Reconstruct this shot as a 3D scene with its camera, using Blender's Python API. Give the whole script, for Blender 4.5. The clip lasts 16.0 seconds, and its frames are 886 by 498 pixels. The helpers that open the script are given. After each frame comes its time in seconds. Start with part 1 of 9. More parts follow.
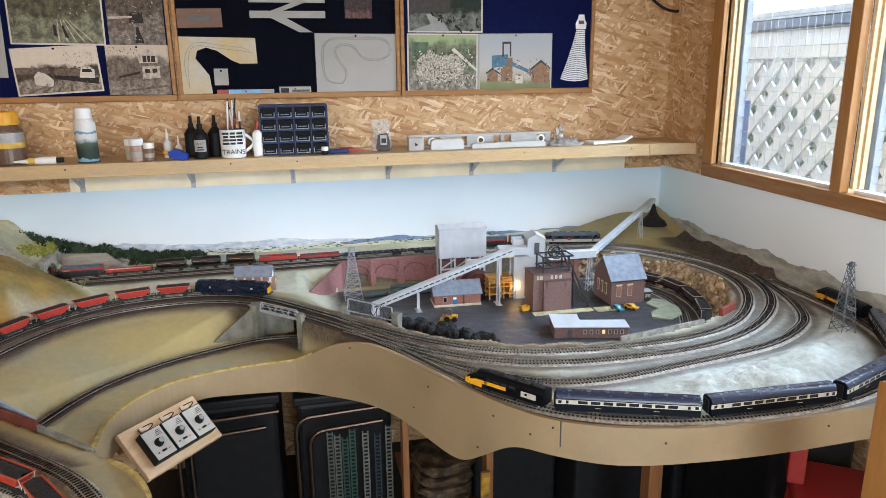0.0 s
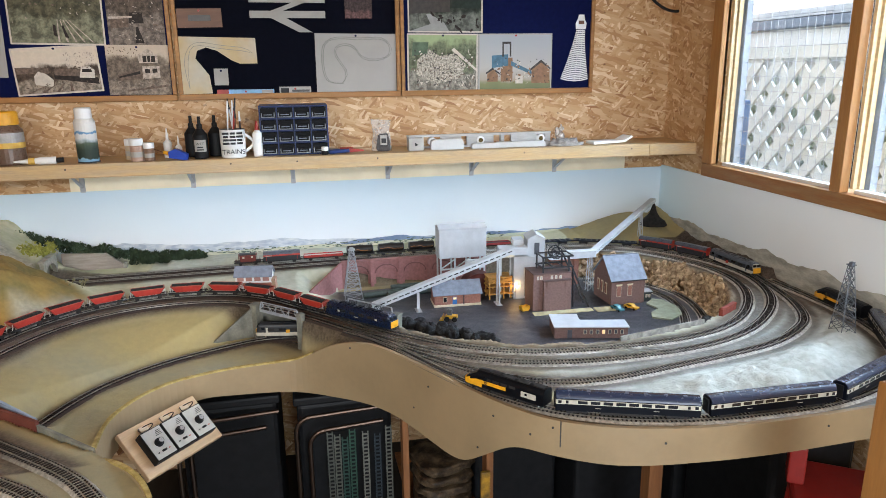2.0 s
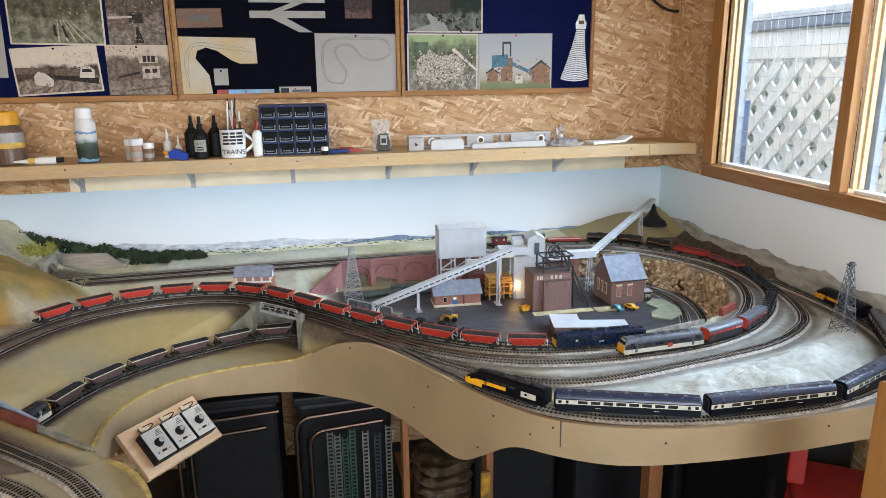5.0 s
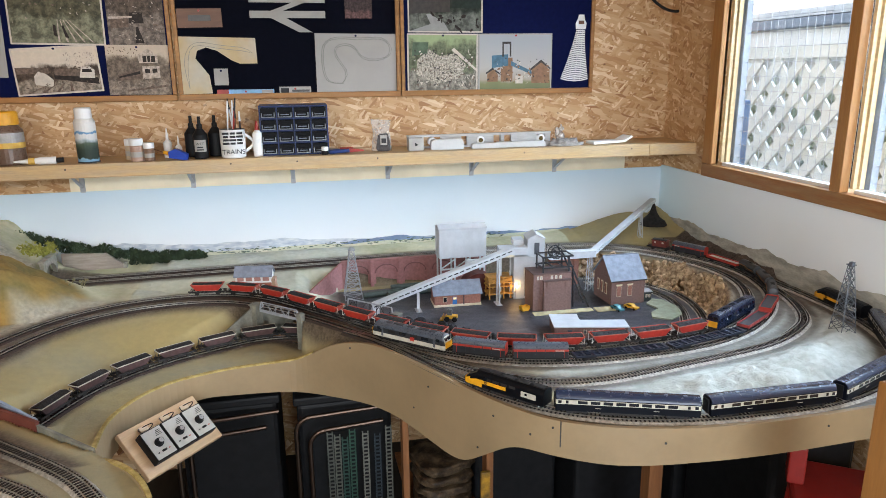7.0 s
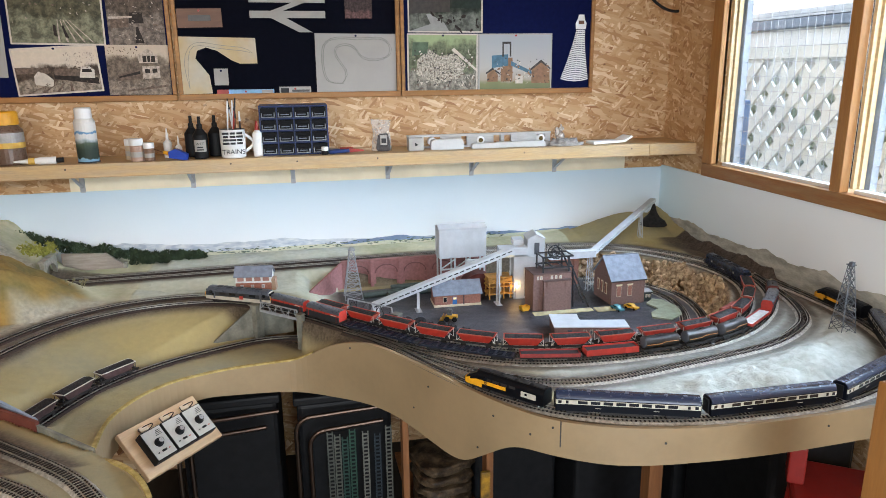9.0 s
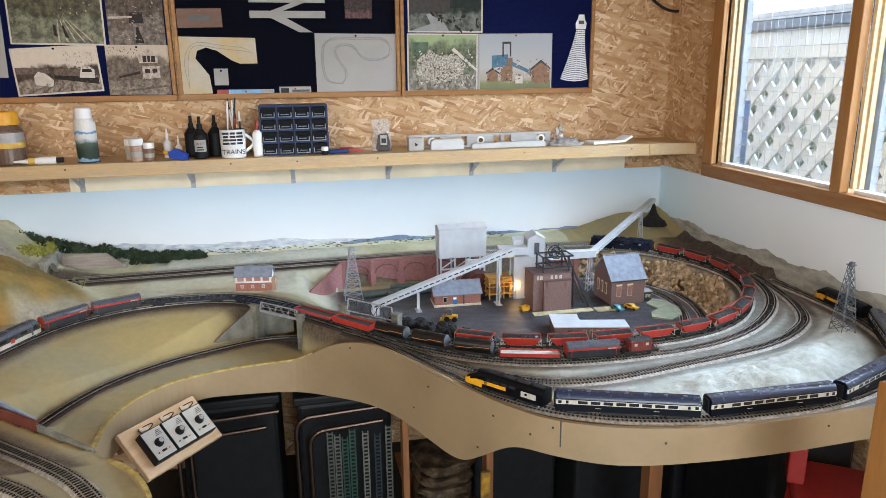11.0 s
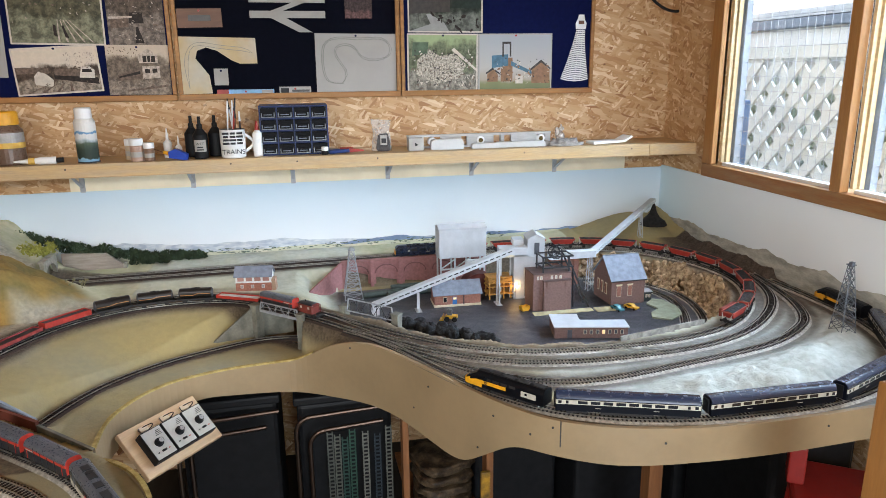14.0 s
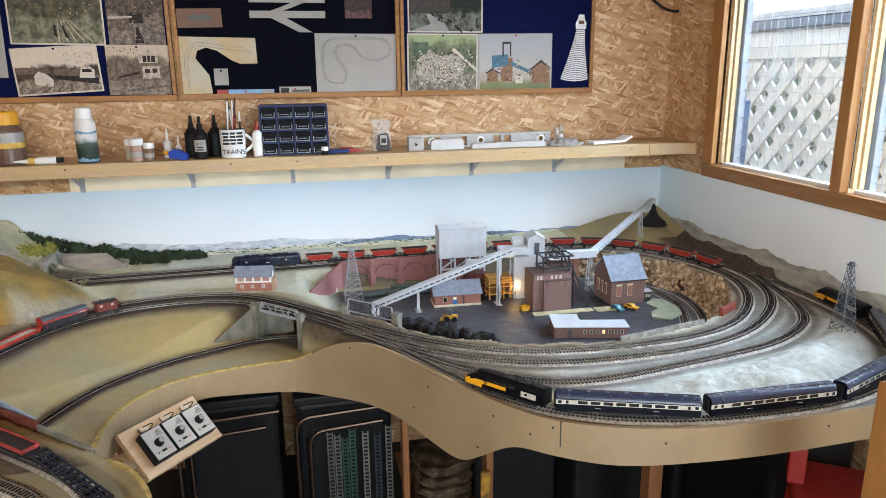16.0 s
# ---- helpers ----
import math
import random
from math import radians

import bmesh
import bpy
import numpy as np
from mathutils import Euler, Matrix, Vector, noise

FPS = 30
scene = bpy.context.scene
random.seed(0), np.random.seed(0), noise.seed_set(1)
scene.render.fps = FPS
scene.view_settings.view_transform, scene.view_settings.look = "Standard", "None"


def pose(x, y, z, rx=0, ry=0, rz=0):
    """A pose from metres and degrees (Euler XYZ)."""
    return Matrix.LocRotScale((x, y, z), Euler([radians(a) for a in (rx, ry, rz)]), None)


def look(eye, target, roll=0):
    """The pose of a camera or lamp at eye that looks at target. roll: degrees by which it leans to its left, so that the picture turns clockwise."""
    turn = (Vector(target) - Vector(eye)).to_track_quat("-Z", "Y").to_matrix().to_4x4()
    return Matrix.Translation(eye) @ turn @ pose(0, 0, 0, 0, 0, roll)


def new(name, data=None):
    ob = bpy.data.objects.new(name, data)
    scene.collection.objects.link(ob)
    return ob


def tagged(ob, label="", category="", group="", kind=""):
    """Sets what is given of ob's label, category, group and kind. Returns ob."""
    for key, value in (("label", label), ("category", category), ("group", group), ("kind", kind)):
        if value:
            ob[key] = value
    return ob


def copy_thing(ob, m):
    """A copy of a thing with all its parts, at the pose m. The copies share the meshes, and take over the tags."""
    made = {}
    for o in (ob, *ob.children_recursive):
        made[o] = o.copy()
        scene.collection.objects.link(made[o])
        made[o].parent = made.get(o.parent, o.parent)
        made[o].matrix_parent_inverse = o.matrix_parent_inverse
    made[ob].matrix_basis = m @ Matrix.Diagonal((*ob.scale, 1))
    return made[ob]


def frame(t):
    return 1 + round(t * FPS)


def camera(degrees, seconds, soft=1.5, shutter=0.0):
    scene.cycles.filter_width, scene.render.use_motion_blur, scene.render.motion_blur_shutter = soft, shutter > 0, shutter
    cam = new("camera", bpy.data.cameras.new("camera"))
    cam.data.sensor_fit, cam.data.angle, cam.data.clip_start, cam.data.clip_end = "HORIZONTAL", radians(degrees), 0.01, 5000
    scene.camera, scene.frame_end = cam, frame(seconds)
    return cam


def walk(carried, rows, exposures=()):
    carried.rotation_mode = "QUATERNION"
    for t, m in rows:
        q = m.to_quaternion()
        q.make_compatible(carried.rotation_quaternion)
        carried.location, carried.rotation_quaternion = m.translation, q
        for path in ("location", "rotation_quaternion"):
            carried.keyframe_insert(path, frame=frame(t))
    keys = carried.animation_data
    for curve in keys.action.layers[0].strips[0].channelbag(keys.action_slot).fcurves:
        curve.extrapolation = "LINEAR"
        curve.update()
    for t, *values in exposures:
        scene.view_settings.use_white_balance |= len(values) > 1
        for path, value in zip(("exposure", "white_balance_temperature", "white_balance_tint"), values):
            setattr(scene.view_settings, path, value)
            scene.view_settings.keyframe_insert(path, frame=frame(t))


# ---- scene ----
# The whole layout stands on one level: rail top of the main lines is T above the shed floor.
T = 0.95
WX, WY = 1.651, 2.86          # right wall and back wall
EYE = (0.0, 0.0, 1.67)
yaw, pitch = radians(12.293), radians(-14.55)
AIM = (math.sin(yaw) * math.cos(pitch), math.cos(yaw) * math.cos(pitch), 1.67 + math.sin(pitch))
cam = camera(65.4, 16.0, soft=0.6)
walk(cam, [(0.0, look(EYE, AIM, -0.651)), (16.0, look(EYE, AIM, -0.651))], exposures=[(0.0, 1.54), (16.0, 1.54)])

# ---- light ----
world = bpy.data.worlds.new("overcast_sky")
scene.world = world
world.use_nodes = True
sky = world.node_tree.nodes.new("ShaderNodeTexSky")
sky.sky_type, sky.sun_disc = "NISHITA", False
sky.sun_elevation, sky.sun_rotation = radians(27), radians(104)
wb = world.node_tree.nodes["Background"]
wb.inputs["Strength"].default_value = 0.27
grey = world.node_tree.nodes.new("ShaderNodeHueSaturation")     # thin cloud takes most of the blue out of the sky
grey.inputs["Saturation"].default_value = 0.45
world.node_tree.links.new(sky.outputs["Color"], grey.inputs["Color"])
world.node_tree.links.new(grey.outputs["Color"], wb.inputs["Color"])


def lamp(name, kind, energy, m, colour=(1, 1, 1), **kw):
    d = bpy.data.lights.new(name, kind)
    d.energy, d.color = energy, colour
    if kind == "SUN":
        d.angle = kw["angle"]
    if kind == "AREA":
        d.shape, d.size, d.size_y = "RECTANGLE", kw["size"], kw["size_y"]
    if kind == "POINT":
        d.shadow_soft_size = kw["soft"]
    ob = new(name, d)
    ob.matrix_world = m
    return ob


lamp("sun", "SUN", 5.0, look((4, 1.1, 3.05), (0, 2.0, 1)), (0.64, 0.88, 1.18), angle=radians(70))
# the shed's tube lamp under the ceiling
lamp("tube_light", "AREA", 13.5, look((-1.15, -1.0, 2.12), (0.7, 2.7, 0.8)), (0.96, 0.96, 0.94), size=1.0, size_y=0.10)

# soft fill light added behind the camera to lift the backscene and shelf board
lamp("door_daylight", "AREA", 16, look((0.35, -1.24, 1.10), (0.7, 2.8, 1.05)), (0.84, 0.96, 1.08), size=0.8, size_y=1.8)

# ---- materials ----
MATS = {}


def srgb(h):
    v = [int(h[i:i + 2], 16) / 255 for i in (0, 2, 4)]
    return tuple(c / 12.92 if c < 0.04045 else ((c + 0.055) / 1.055) ** 2.4 for c in v) + (1.0,)


def shade(c, k):
    return tuple(min(1, x * k) for x in c[:3]) + (1.0,)


def mat(name, colour, rough=0.6, scale=40.0, vary=0.25, bump=0.0, metal=0.0, other=None, fine=6.0, emit=0.0, coords="Object", stretch=(1, 1, 1), spec=0.5, rnd=0.0):
    """Two scales of noise over a base colour, fine relief, and wear in the roughness."""
    if name in MATS:
        return MATS[name]
    m = bpy.data.materials.new(name)
    m.use_nodes = True
    t = m.node_tree
    N, Lk = t.nodes, t.links
    b = N["Principled BSDF"]
    b.inputs["Roughness"].default_value = rough
    b.inputs["Metallic"].default_value = metal
    b.inputs["Specular IOR Level"].default_value = spec
    tc, mp = N.new("ShaderNodeTexCoord"), N.new("ShaderNodeMapping")
    mp.inputs["Scale"].default_value = stretch
    Lk.new(tc.outputs[coords], mp.inputs["Vector"])
    n1, n2 = N.new("ShaderNodeTexNoise"), N.new("ShaderNodeTexNoise")
    n1.inputs["Scale"].default_value, n1.inputs["Detail"].default_value = scale, 4
    n2.inputs["Scale"].default_value, n2.inputs["Detail"].default_value = scale * fine, 3
    for n in (n1, n2):
        Lk.new(mp.outputs["Vector"], n.inputs["Vector"])
    r1 = N.new("ShaderNodeValToRGB")
    r1.color_ramp.elements[0].position, r1.color_ramp.elements[1].position = 0.35, 0.65
    r1.color_ramp.elements[0].color = shade(colour, 1 - vary)
    r1.color_ramp.elements[1].color = other if other else shade(colour, 1 + vary)
    Lk.new(n1.outputs["Fac"], r1.inputs["Fac"])
    mx = N.new("ShaderNodeMix")
    mx.data_type, mx.blend_type = "RGBA", "OVERLAY"
    mx.inputs["Factor"].default_value = min(1, vary * 1.2)
    Lk.new(r1.outputs["Color"], mx.inputs["A"])
    Lk.new(n2.outputs["Fac"], mx.inputs["B"])
    out = mx.outputs["Result"]
    if rnd:
        oi, hs, mr = N.new("ShaderNodeObjectInfo"), N.new("ShaderNodeHueSaturation"), N.new("ShaderNodeMapRange")
        mr.inputs["To Min"].default_value, mr.inputs["To Max"].default_value = 1 - rnd, 1 + rnd
        Lk.new(oi.outputs["Random"], mr.inputs["Value"])
        Lk.new(mr.outputs["Result"], hs.inputs["Value"])
        Lk.new(out, hs.inputs["Color"])
        out = hs.outputs["Color"]
    Lk.new(out, b.inputs["Base Color"])
    mr2 = N.new("ShaderNodeMapRange")
    mr2.inputs["To Min"].default_value, mr2.inputs["To Max"].default_value = max(0.02, rough - 0.12), min(1, rough + 0.12)
    Lk.new(n2.outputs["Fac"], mr2.inputs["Value"])
    Lk.new(mr2.outputs["Result"], b.inputs["Roughness"])
    if bump:
        bp = N.new("ShaderNodeBump")
        bp.inputs["Strength"].default_value = 0.6
        bp.inputs["Distance"].default_value = bump
        Lk.new(n2.outputs["Fac"], bp.inputs["Height"])
        Lk.new(bp.outputs["Normal"], b.inputs["Normal"])
    if emit:
        b.inputs["Emission Color"].default_value = colour
        b.inputs["Emission Strength"].default_value = emit
    MATS[name] = m
    return m


def osb_mat():
    """Oriented strand board: long pale and brown flakes lying in all directions."""
    m = bpy.data.materials.new("strand_board")
    m.use_nodes = True
    t = m.node_tree
    N, Lk = t.nodes, t.links
    b = N["Principled BSDF"]
    b.inputs["Roughness"].default_value = 0.62
    tc = N.new("ShaderNodeTexCoord")
    sx, add0, cmb = N.new("ShaderNodeSeparateXYZ"), N.new("ShaderNodeMath"), N.new("ShaderNodeCombineXYZ")
    Lk.new(tc.outputs["Object"], sx.inputs["Vector"])
    Lk.new(sx.outputs["X"], add0.inputs[0])
    Lk.new(sx.outputs["Y"], add0.inputs[1])
    add0.operation = "SUBTRACT"
    Lk.new(add0.outputs["Value"], cmb.inputs["X"])
    Lk.new(sx.outputs["Z"], cmb.inputs["Y"])
    warp = N.new("ShaderNodeTexNoise")
    warp.inputs["Scale"].default_value = 22
    Lk.new(cmb.outputs["Vector"], warp.inputs["Vector"])
    add = N.new("ShaderNodeVectorMath")
    add.operation = "MULTIPLY_ADD"
    add.inputs[1].default_value = (0.012, 0.012, 0.0)
    Lk.new(warp.outputs["Color"], add.inputs[0])
    Lk.new(cmb.outputs["Vector"], add.inputs[2])
    layers = []
    for ang, sc in ((15, (19, 92, 1)), (-50, (23, 108, 1)), (72, (21, 100, 1)), (-12, (42, 150, 1))):
        rot, mp, v, sep = N.new("ShaderNodeVectorRotate"), N.new("ShaderNodeMapping"), N.new("ShaderNodeTexVoronoi"), N.new("ShaderNodeSeparateColor")
        rot.rotation_type = "Z_AXIS"
        rot.inputs["Angle"].default_value = radians(ang)
        Lk.new(add.outputs["Vector"], rot.inputs["Vector"])
        mp.inputs["Scale"].default_value = sc
        Lk.new(rot.outputs["Vector"], mp.inputs["Vector"])
        v.voronoi_dimensions = "2D"
        v.inputs["Scale"].default_value = 1.0
        Lk.new(mp.outputs["Vector"], v.inputs["Vector"])
        Lk.new(v.outputs["Color"], sep.inputs["Color"])
        layers.append(sep)
    top = layers[3].outputs["Red"]
    for k in (2, 1, 0):
        gate, pick = N.new("ShaderNodeMath"), N.new("ShaderNodeMix")
        gate.operation = "GREATER_THAN"
        gate.inputs[1].default_value = 0.52
        Lk.new(layers[k].outputs["Green"], gate.inputs[0])
        pick.data_type = "FLOAT"
        Lk.new(gate.outputs["Value"], pick.inputs["Factor"])
        Lk.new(top, pick.inputs["A"])
        Lk.new(layers[k].outputs["Red"], pick.inputs["B"])
        top = pick.outputs["Result"]
    avg = N.new("ShaderNodeMath")
    avg.operation = "MULTIPLY"
    avg.inputs[1].default_value = 1.0
    Lk.new(top, avg.inputs[0])
    ramp = N.new("ShaderNodeValToRGB")
    e = ramp.color_ramp.elements
    e[0].position, e[0].color = 0.0, srgb("a0734a")
    e[1].position, e[1].color = 1.0, srgb("e6cda8")
    for p, c in ((0.12, "b68a5c"), (0.45, "c49c6e"), (0.80, "cfac84")):
        k = e.new(p)
        k.color = srgb(c)
    Lk.new(avg.outputs["Value"], ramp.inputs["Fac"])
    knots = N.new("ShaderNodeTexNoise")
    knots.inputs["Scale"].default_value, knots.inputs["Detail"].default_value = 26, 5
    Lk.new(cmb.outputs["Vector"], knots.inputs["Vector"])
    kr = N.new("ShaderNodeValToRGB")
    kr.color_ramp.elements[0].position, kr.color_ramp.elements[0].color = 0.26, srgb("6a3c1c")
    kr.color_ramp.elements[1].position, kr.color_ramp.elements[1].color = 0.33, (1, 1, 1, 1)
    Lk.new(knots.outputs["Fac"], kr.inputs["Fac"])
    mul = N.new("ShaderNodeMix")
    mul.data_type, mul.blend_type = "RGBA", "MULTIPLY"
    mul.inputs["Factor"].default_value = 0.7
    Lk.new(ramp.outputs["Color"], mul.inputs["A"])
    Lk.new(kr.outputs["Color"], mul.inputs["B"])
    Lk.new(mul.outputs["Result"], b.inputs["Base Color"])
    bp = N.new("ShaderNodeBump")
    bp.inputs["Distance"].default_value = 0.002
    Lk.new(avg.outputs["Value"], bp.inputs["Height"])
    Lk.new(bp.outputs["Normal"], b.inputs["Normal"])
    MATS["strand_board"] = m
    return m


OSB = osb_mat()
PINE = mat("planed_pine", srgb("cbb08a"), 0.55, 6, 0.2, 0.0006, stretch=(1, 9, 9), other=srgb("c2a272"))
PINE_Y = mat("planed_pine_upright", srgb("b8844a"), 0.55, 6, 0.18, 0.0006, stretch=(9, 9, 1), other=srgb("a06c36"))
PINE_W = mat("stained_window_pine", srgb("a87c4a"), 0.5, 6, 0.2, 0.0005, stretch=(9, 1, 9), other=srgb("8f5c2c"))
CREAM = mat("cream_painted_board", srgb("f4ead0"), 0.6, 8, 0.08, 0.0004)
FASCIA = mat("magnolia_painted_fascia", srgb("947f60"), 0.55, 7, 0.07, 0.0004, fine=9)
BLACK = mat("black_plastic", (0.010, 0.010, 0.011, 1), 0.55, 30, 0.2, spec=0.2)
# brown timber with the shade below the boards put into its colour
SHADEWOOD = mat("shadowed_timber", srgb("7a4e2a"), 0.7, 8, 0.2, 0.0005, stretch=(9, 9, 1))
FLOORM = mat("shed_floor_boards", srgb("2e2823"), 0.7, 5, 0.2, 0.0005, stretch=(9, 1, 1))
WHITE = mat("white_paint", (0.8, 0.8, 0.78, 1), 0.5, 12, 0.05, 0.0002)
STEEL = mat("bright_rail_steel", (0.52, 0.48, 0.43, 1), 0.32, 60, 0.2, metal=0.9)
SLEEPER = mat("sleeper_brown_plastic", srgb("1d1715"), 0.8, 90, 0.25)
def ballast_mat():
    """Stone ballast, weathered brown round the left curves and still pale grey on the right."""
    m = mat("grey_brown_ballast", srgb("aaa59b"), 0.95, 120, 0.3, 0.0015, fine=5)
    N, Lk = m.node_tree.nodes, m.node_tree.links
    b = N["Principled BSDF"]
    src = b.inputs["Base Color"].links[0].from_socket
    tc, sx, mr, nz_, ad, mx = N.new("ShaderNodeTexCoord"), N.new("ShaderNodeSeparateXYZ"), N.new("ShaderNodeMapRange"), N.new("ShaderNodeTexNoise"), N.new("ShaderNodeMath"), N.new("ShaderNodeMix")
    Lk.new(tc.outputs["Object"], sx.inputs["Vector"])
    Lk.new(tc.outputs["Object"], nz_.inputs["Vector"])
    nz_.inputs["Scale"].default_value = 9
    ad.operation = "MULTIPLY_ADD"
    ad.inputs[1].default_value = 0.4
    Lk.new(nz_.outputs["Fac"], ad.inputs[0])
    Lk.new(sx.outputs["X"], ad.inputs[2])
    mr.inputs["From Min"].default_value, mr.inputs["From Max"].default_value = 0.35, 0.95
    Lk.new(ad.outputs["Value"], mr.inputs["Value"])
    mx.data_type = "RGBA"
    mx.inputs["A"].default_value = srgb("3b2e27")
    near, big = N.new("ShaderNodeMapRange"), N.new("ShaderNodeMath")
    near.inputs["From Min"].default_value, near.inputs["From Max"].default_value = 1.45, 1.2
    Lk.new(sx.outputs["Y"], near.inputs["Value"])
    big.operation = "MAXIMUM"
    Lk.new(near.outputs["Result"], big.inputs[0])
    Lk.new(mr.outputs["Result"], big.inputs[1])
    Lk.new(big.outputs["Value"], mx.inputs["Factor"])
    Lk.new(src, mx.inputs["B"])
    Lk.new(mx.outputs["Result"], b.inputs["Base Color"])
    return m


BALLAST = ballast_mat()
BRICK_R = mat("model_red_brick", srgb("8e4a3e"), 0.85, 120, 0.25, 0.0004)
SLATE = mat("model_slate_roof", srgb("7c8390"), 0.7, 60, 0.15, 0.0004)
METALGREY = mat("grey_corrugated_sheet", srgb("aeb2b8"), 0.5, 40, 0.08)
STONE = mat("dressed_stone", srgb("9a968a"), 0.85, 60, 0.2, 0.0006)
GIRDER = mat("pale_grey_girder", srgb("94979b"), 0.5, 50, 0.12)
DARKSTEEL = mat("dark_steel", srgb("2b2c30"), 0.5, 50, 0.2)


# ---- mesh helpers ----
def part(name, bm, material, parent=None, label="", smooth=False):
    me = bpy.data.meshes.new(name)
    bm.to_mesh(me)
    bm.free()
    for m in (material if isinstance(material, (list, tuple)) else [material]):
        me.materials.append(m)
    if smooth:
        for p in me.polygons:
            p.use_smooth = True
    ob = new(name, me)
    if parent is not None:
        ob.parent = parent
    if label:
        ob["label"] = label
    return ob


def thing(name, label, category, m=None, group="", kind=""):
    ob = new(name)
    ob.empty_display_size = 0.02
    if m is not None:
        ob.matrix_basis = m
    return tagged(ob, label, category, group, kind)


def box(bm, x0, x1, y0, y1, z0, z1, bevel=0.0, m=None, mi=0):
    r = bmesh.ops.create_cube(bm, size=1.0)
    vs = r["verts"]
    for v in vs:
        v.co = Vector(((x0 + x1) / 2 + v.co.x * (x1 - x0), (y0 + y1) / 2 + v.co.y * (y1 - y0), (z0 + z1) / 2 + v.co.z * (z1 - z0)))
    if bevel:
        es = list({e for v in vs for e in v.link_edges})
        o = bmesh.ops.bevel(bm, geom=es, offset=bevel, segments=2, profile=0.5, affect="EDGES")
        vs = list({v for f in o["faces"] for v in f.verts} | {v for v in vs if v.is_valid})
    if m is not None:
        bmesh.ops.transform(bm, matrix=m, verts=vs)
    if mi:
        for f in {f for v in vs for f in v.link_faces}:
            f.material_index = mi
    return vs


def boxm(*a, **k):
    bm = bmesh.new()
    box(bm, *a, **k)
    return bm


def cyl(bm, r, z0, z1, x=0, y=0, seg=16, r2=None, m=None, mi=0):
    o = bmesh.ops.create_cone(bm, cap_ends=True, segments=seg, radius1=r, radius2=r if r2 is None else r2, depth=z1 - z0)
    vs = o["verts"]
    bmesh.ops.translate(bm, vec=(x, y, (z0 + z1) / 2), verts=vs)
    if m is not None:
        bmesh.ops.transform(bm, matrix=m, verts=vs)
    if mi:
        for f in {f for v in vs for f in v.link_faces}:
            f.material_index = mi
    return vs


def lathe(prof, seg=24):
    bm = bmesh.new()
    rings = []
    for r, z in prof:
        rings.append([bm.verts.new((r * math.cos(a), r * math.sin(a), z)) for a in (2 * math.pi * i / seg for i in range(seg))])
    for a, b in zip(rings, rings[1:]):
        for i in range(seg):
            bm.faces.new((a[i], a[(i + 1) % seg], b[(i + 1) % seg], b[i]))
    bm.faces.new(list(reversed(rings[0])))
    bm.faces.new(rings[-1])
    return bm


def beam(bm, a, b, w, d=None, mi=0):
    """A square bar from a to b."""
    a, b = Vector(a), Vector(b)
    q = (b - a).to_track_quat("Z", "Y")
    d = w if d is None else d
    return box(bm, -w / 2, w / 2, -d / 2, d / 2, 0, (b - a).length, m=Matrix.Translation(a) @ q.to_matrix().to_4x4(), mi=mi)


def tube(bm, pts, r, seg=8):
    pts = [Vector(p) for p in pts]
    rings = []
    for i, p in enumerate(pts):
        d = (pts[min(i + 1, len(pts) - 1)] - pts[max(i - 1, 0)]).normalized()
        u = d.orthogonal().normalized() if i == 0 else (rings[-1][1] - d * rings[-1][1].dot(d)).normalized()
        w = d.cross(u)
        rings.append(([bm.verts.new(p + r * (u * math.cos(k) + w * math.sin(k))) for k in (2 * math.pi * j / seg for j in range(seg))], u))
    for (a, _), (b, _) in zip(rings, rings[1:]):
        for i in range(seg):
            bm.faces.new((a[i], a[(i + 1) % seg], b[(i + 1) % seg], b[i]))
    bm.faces.new(list(reversed(rings[0][0])))
    bm.faces.new(rings[-1][0])


def prism(bm, outline, y0, y1, mi=0):
    """An outline in x, z, drawn out along y."""
    a = [bm.verts.new((x, y0, z)) for x, z in outline]
    b = [bm.verts.new((x, y1, z)) for x, z in outline]
    fs = [bm.faces.new(a), bm.faces.new(list(reversed(b)))]
    n = len(a)
    for i in range(n):
        fs.append(bm.faces.new((a[i], b[i], b[(i + 1) % n], a[(i + 1) % n])))
    for f in fs:
        f.material_index = mi
    bmesh.ops.recalc_face_normals(bm, faces=fs)
    return a + b


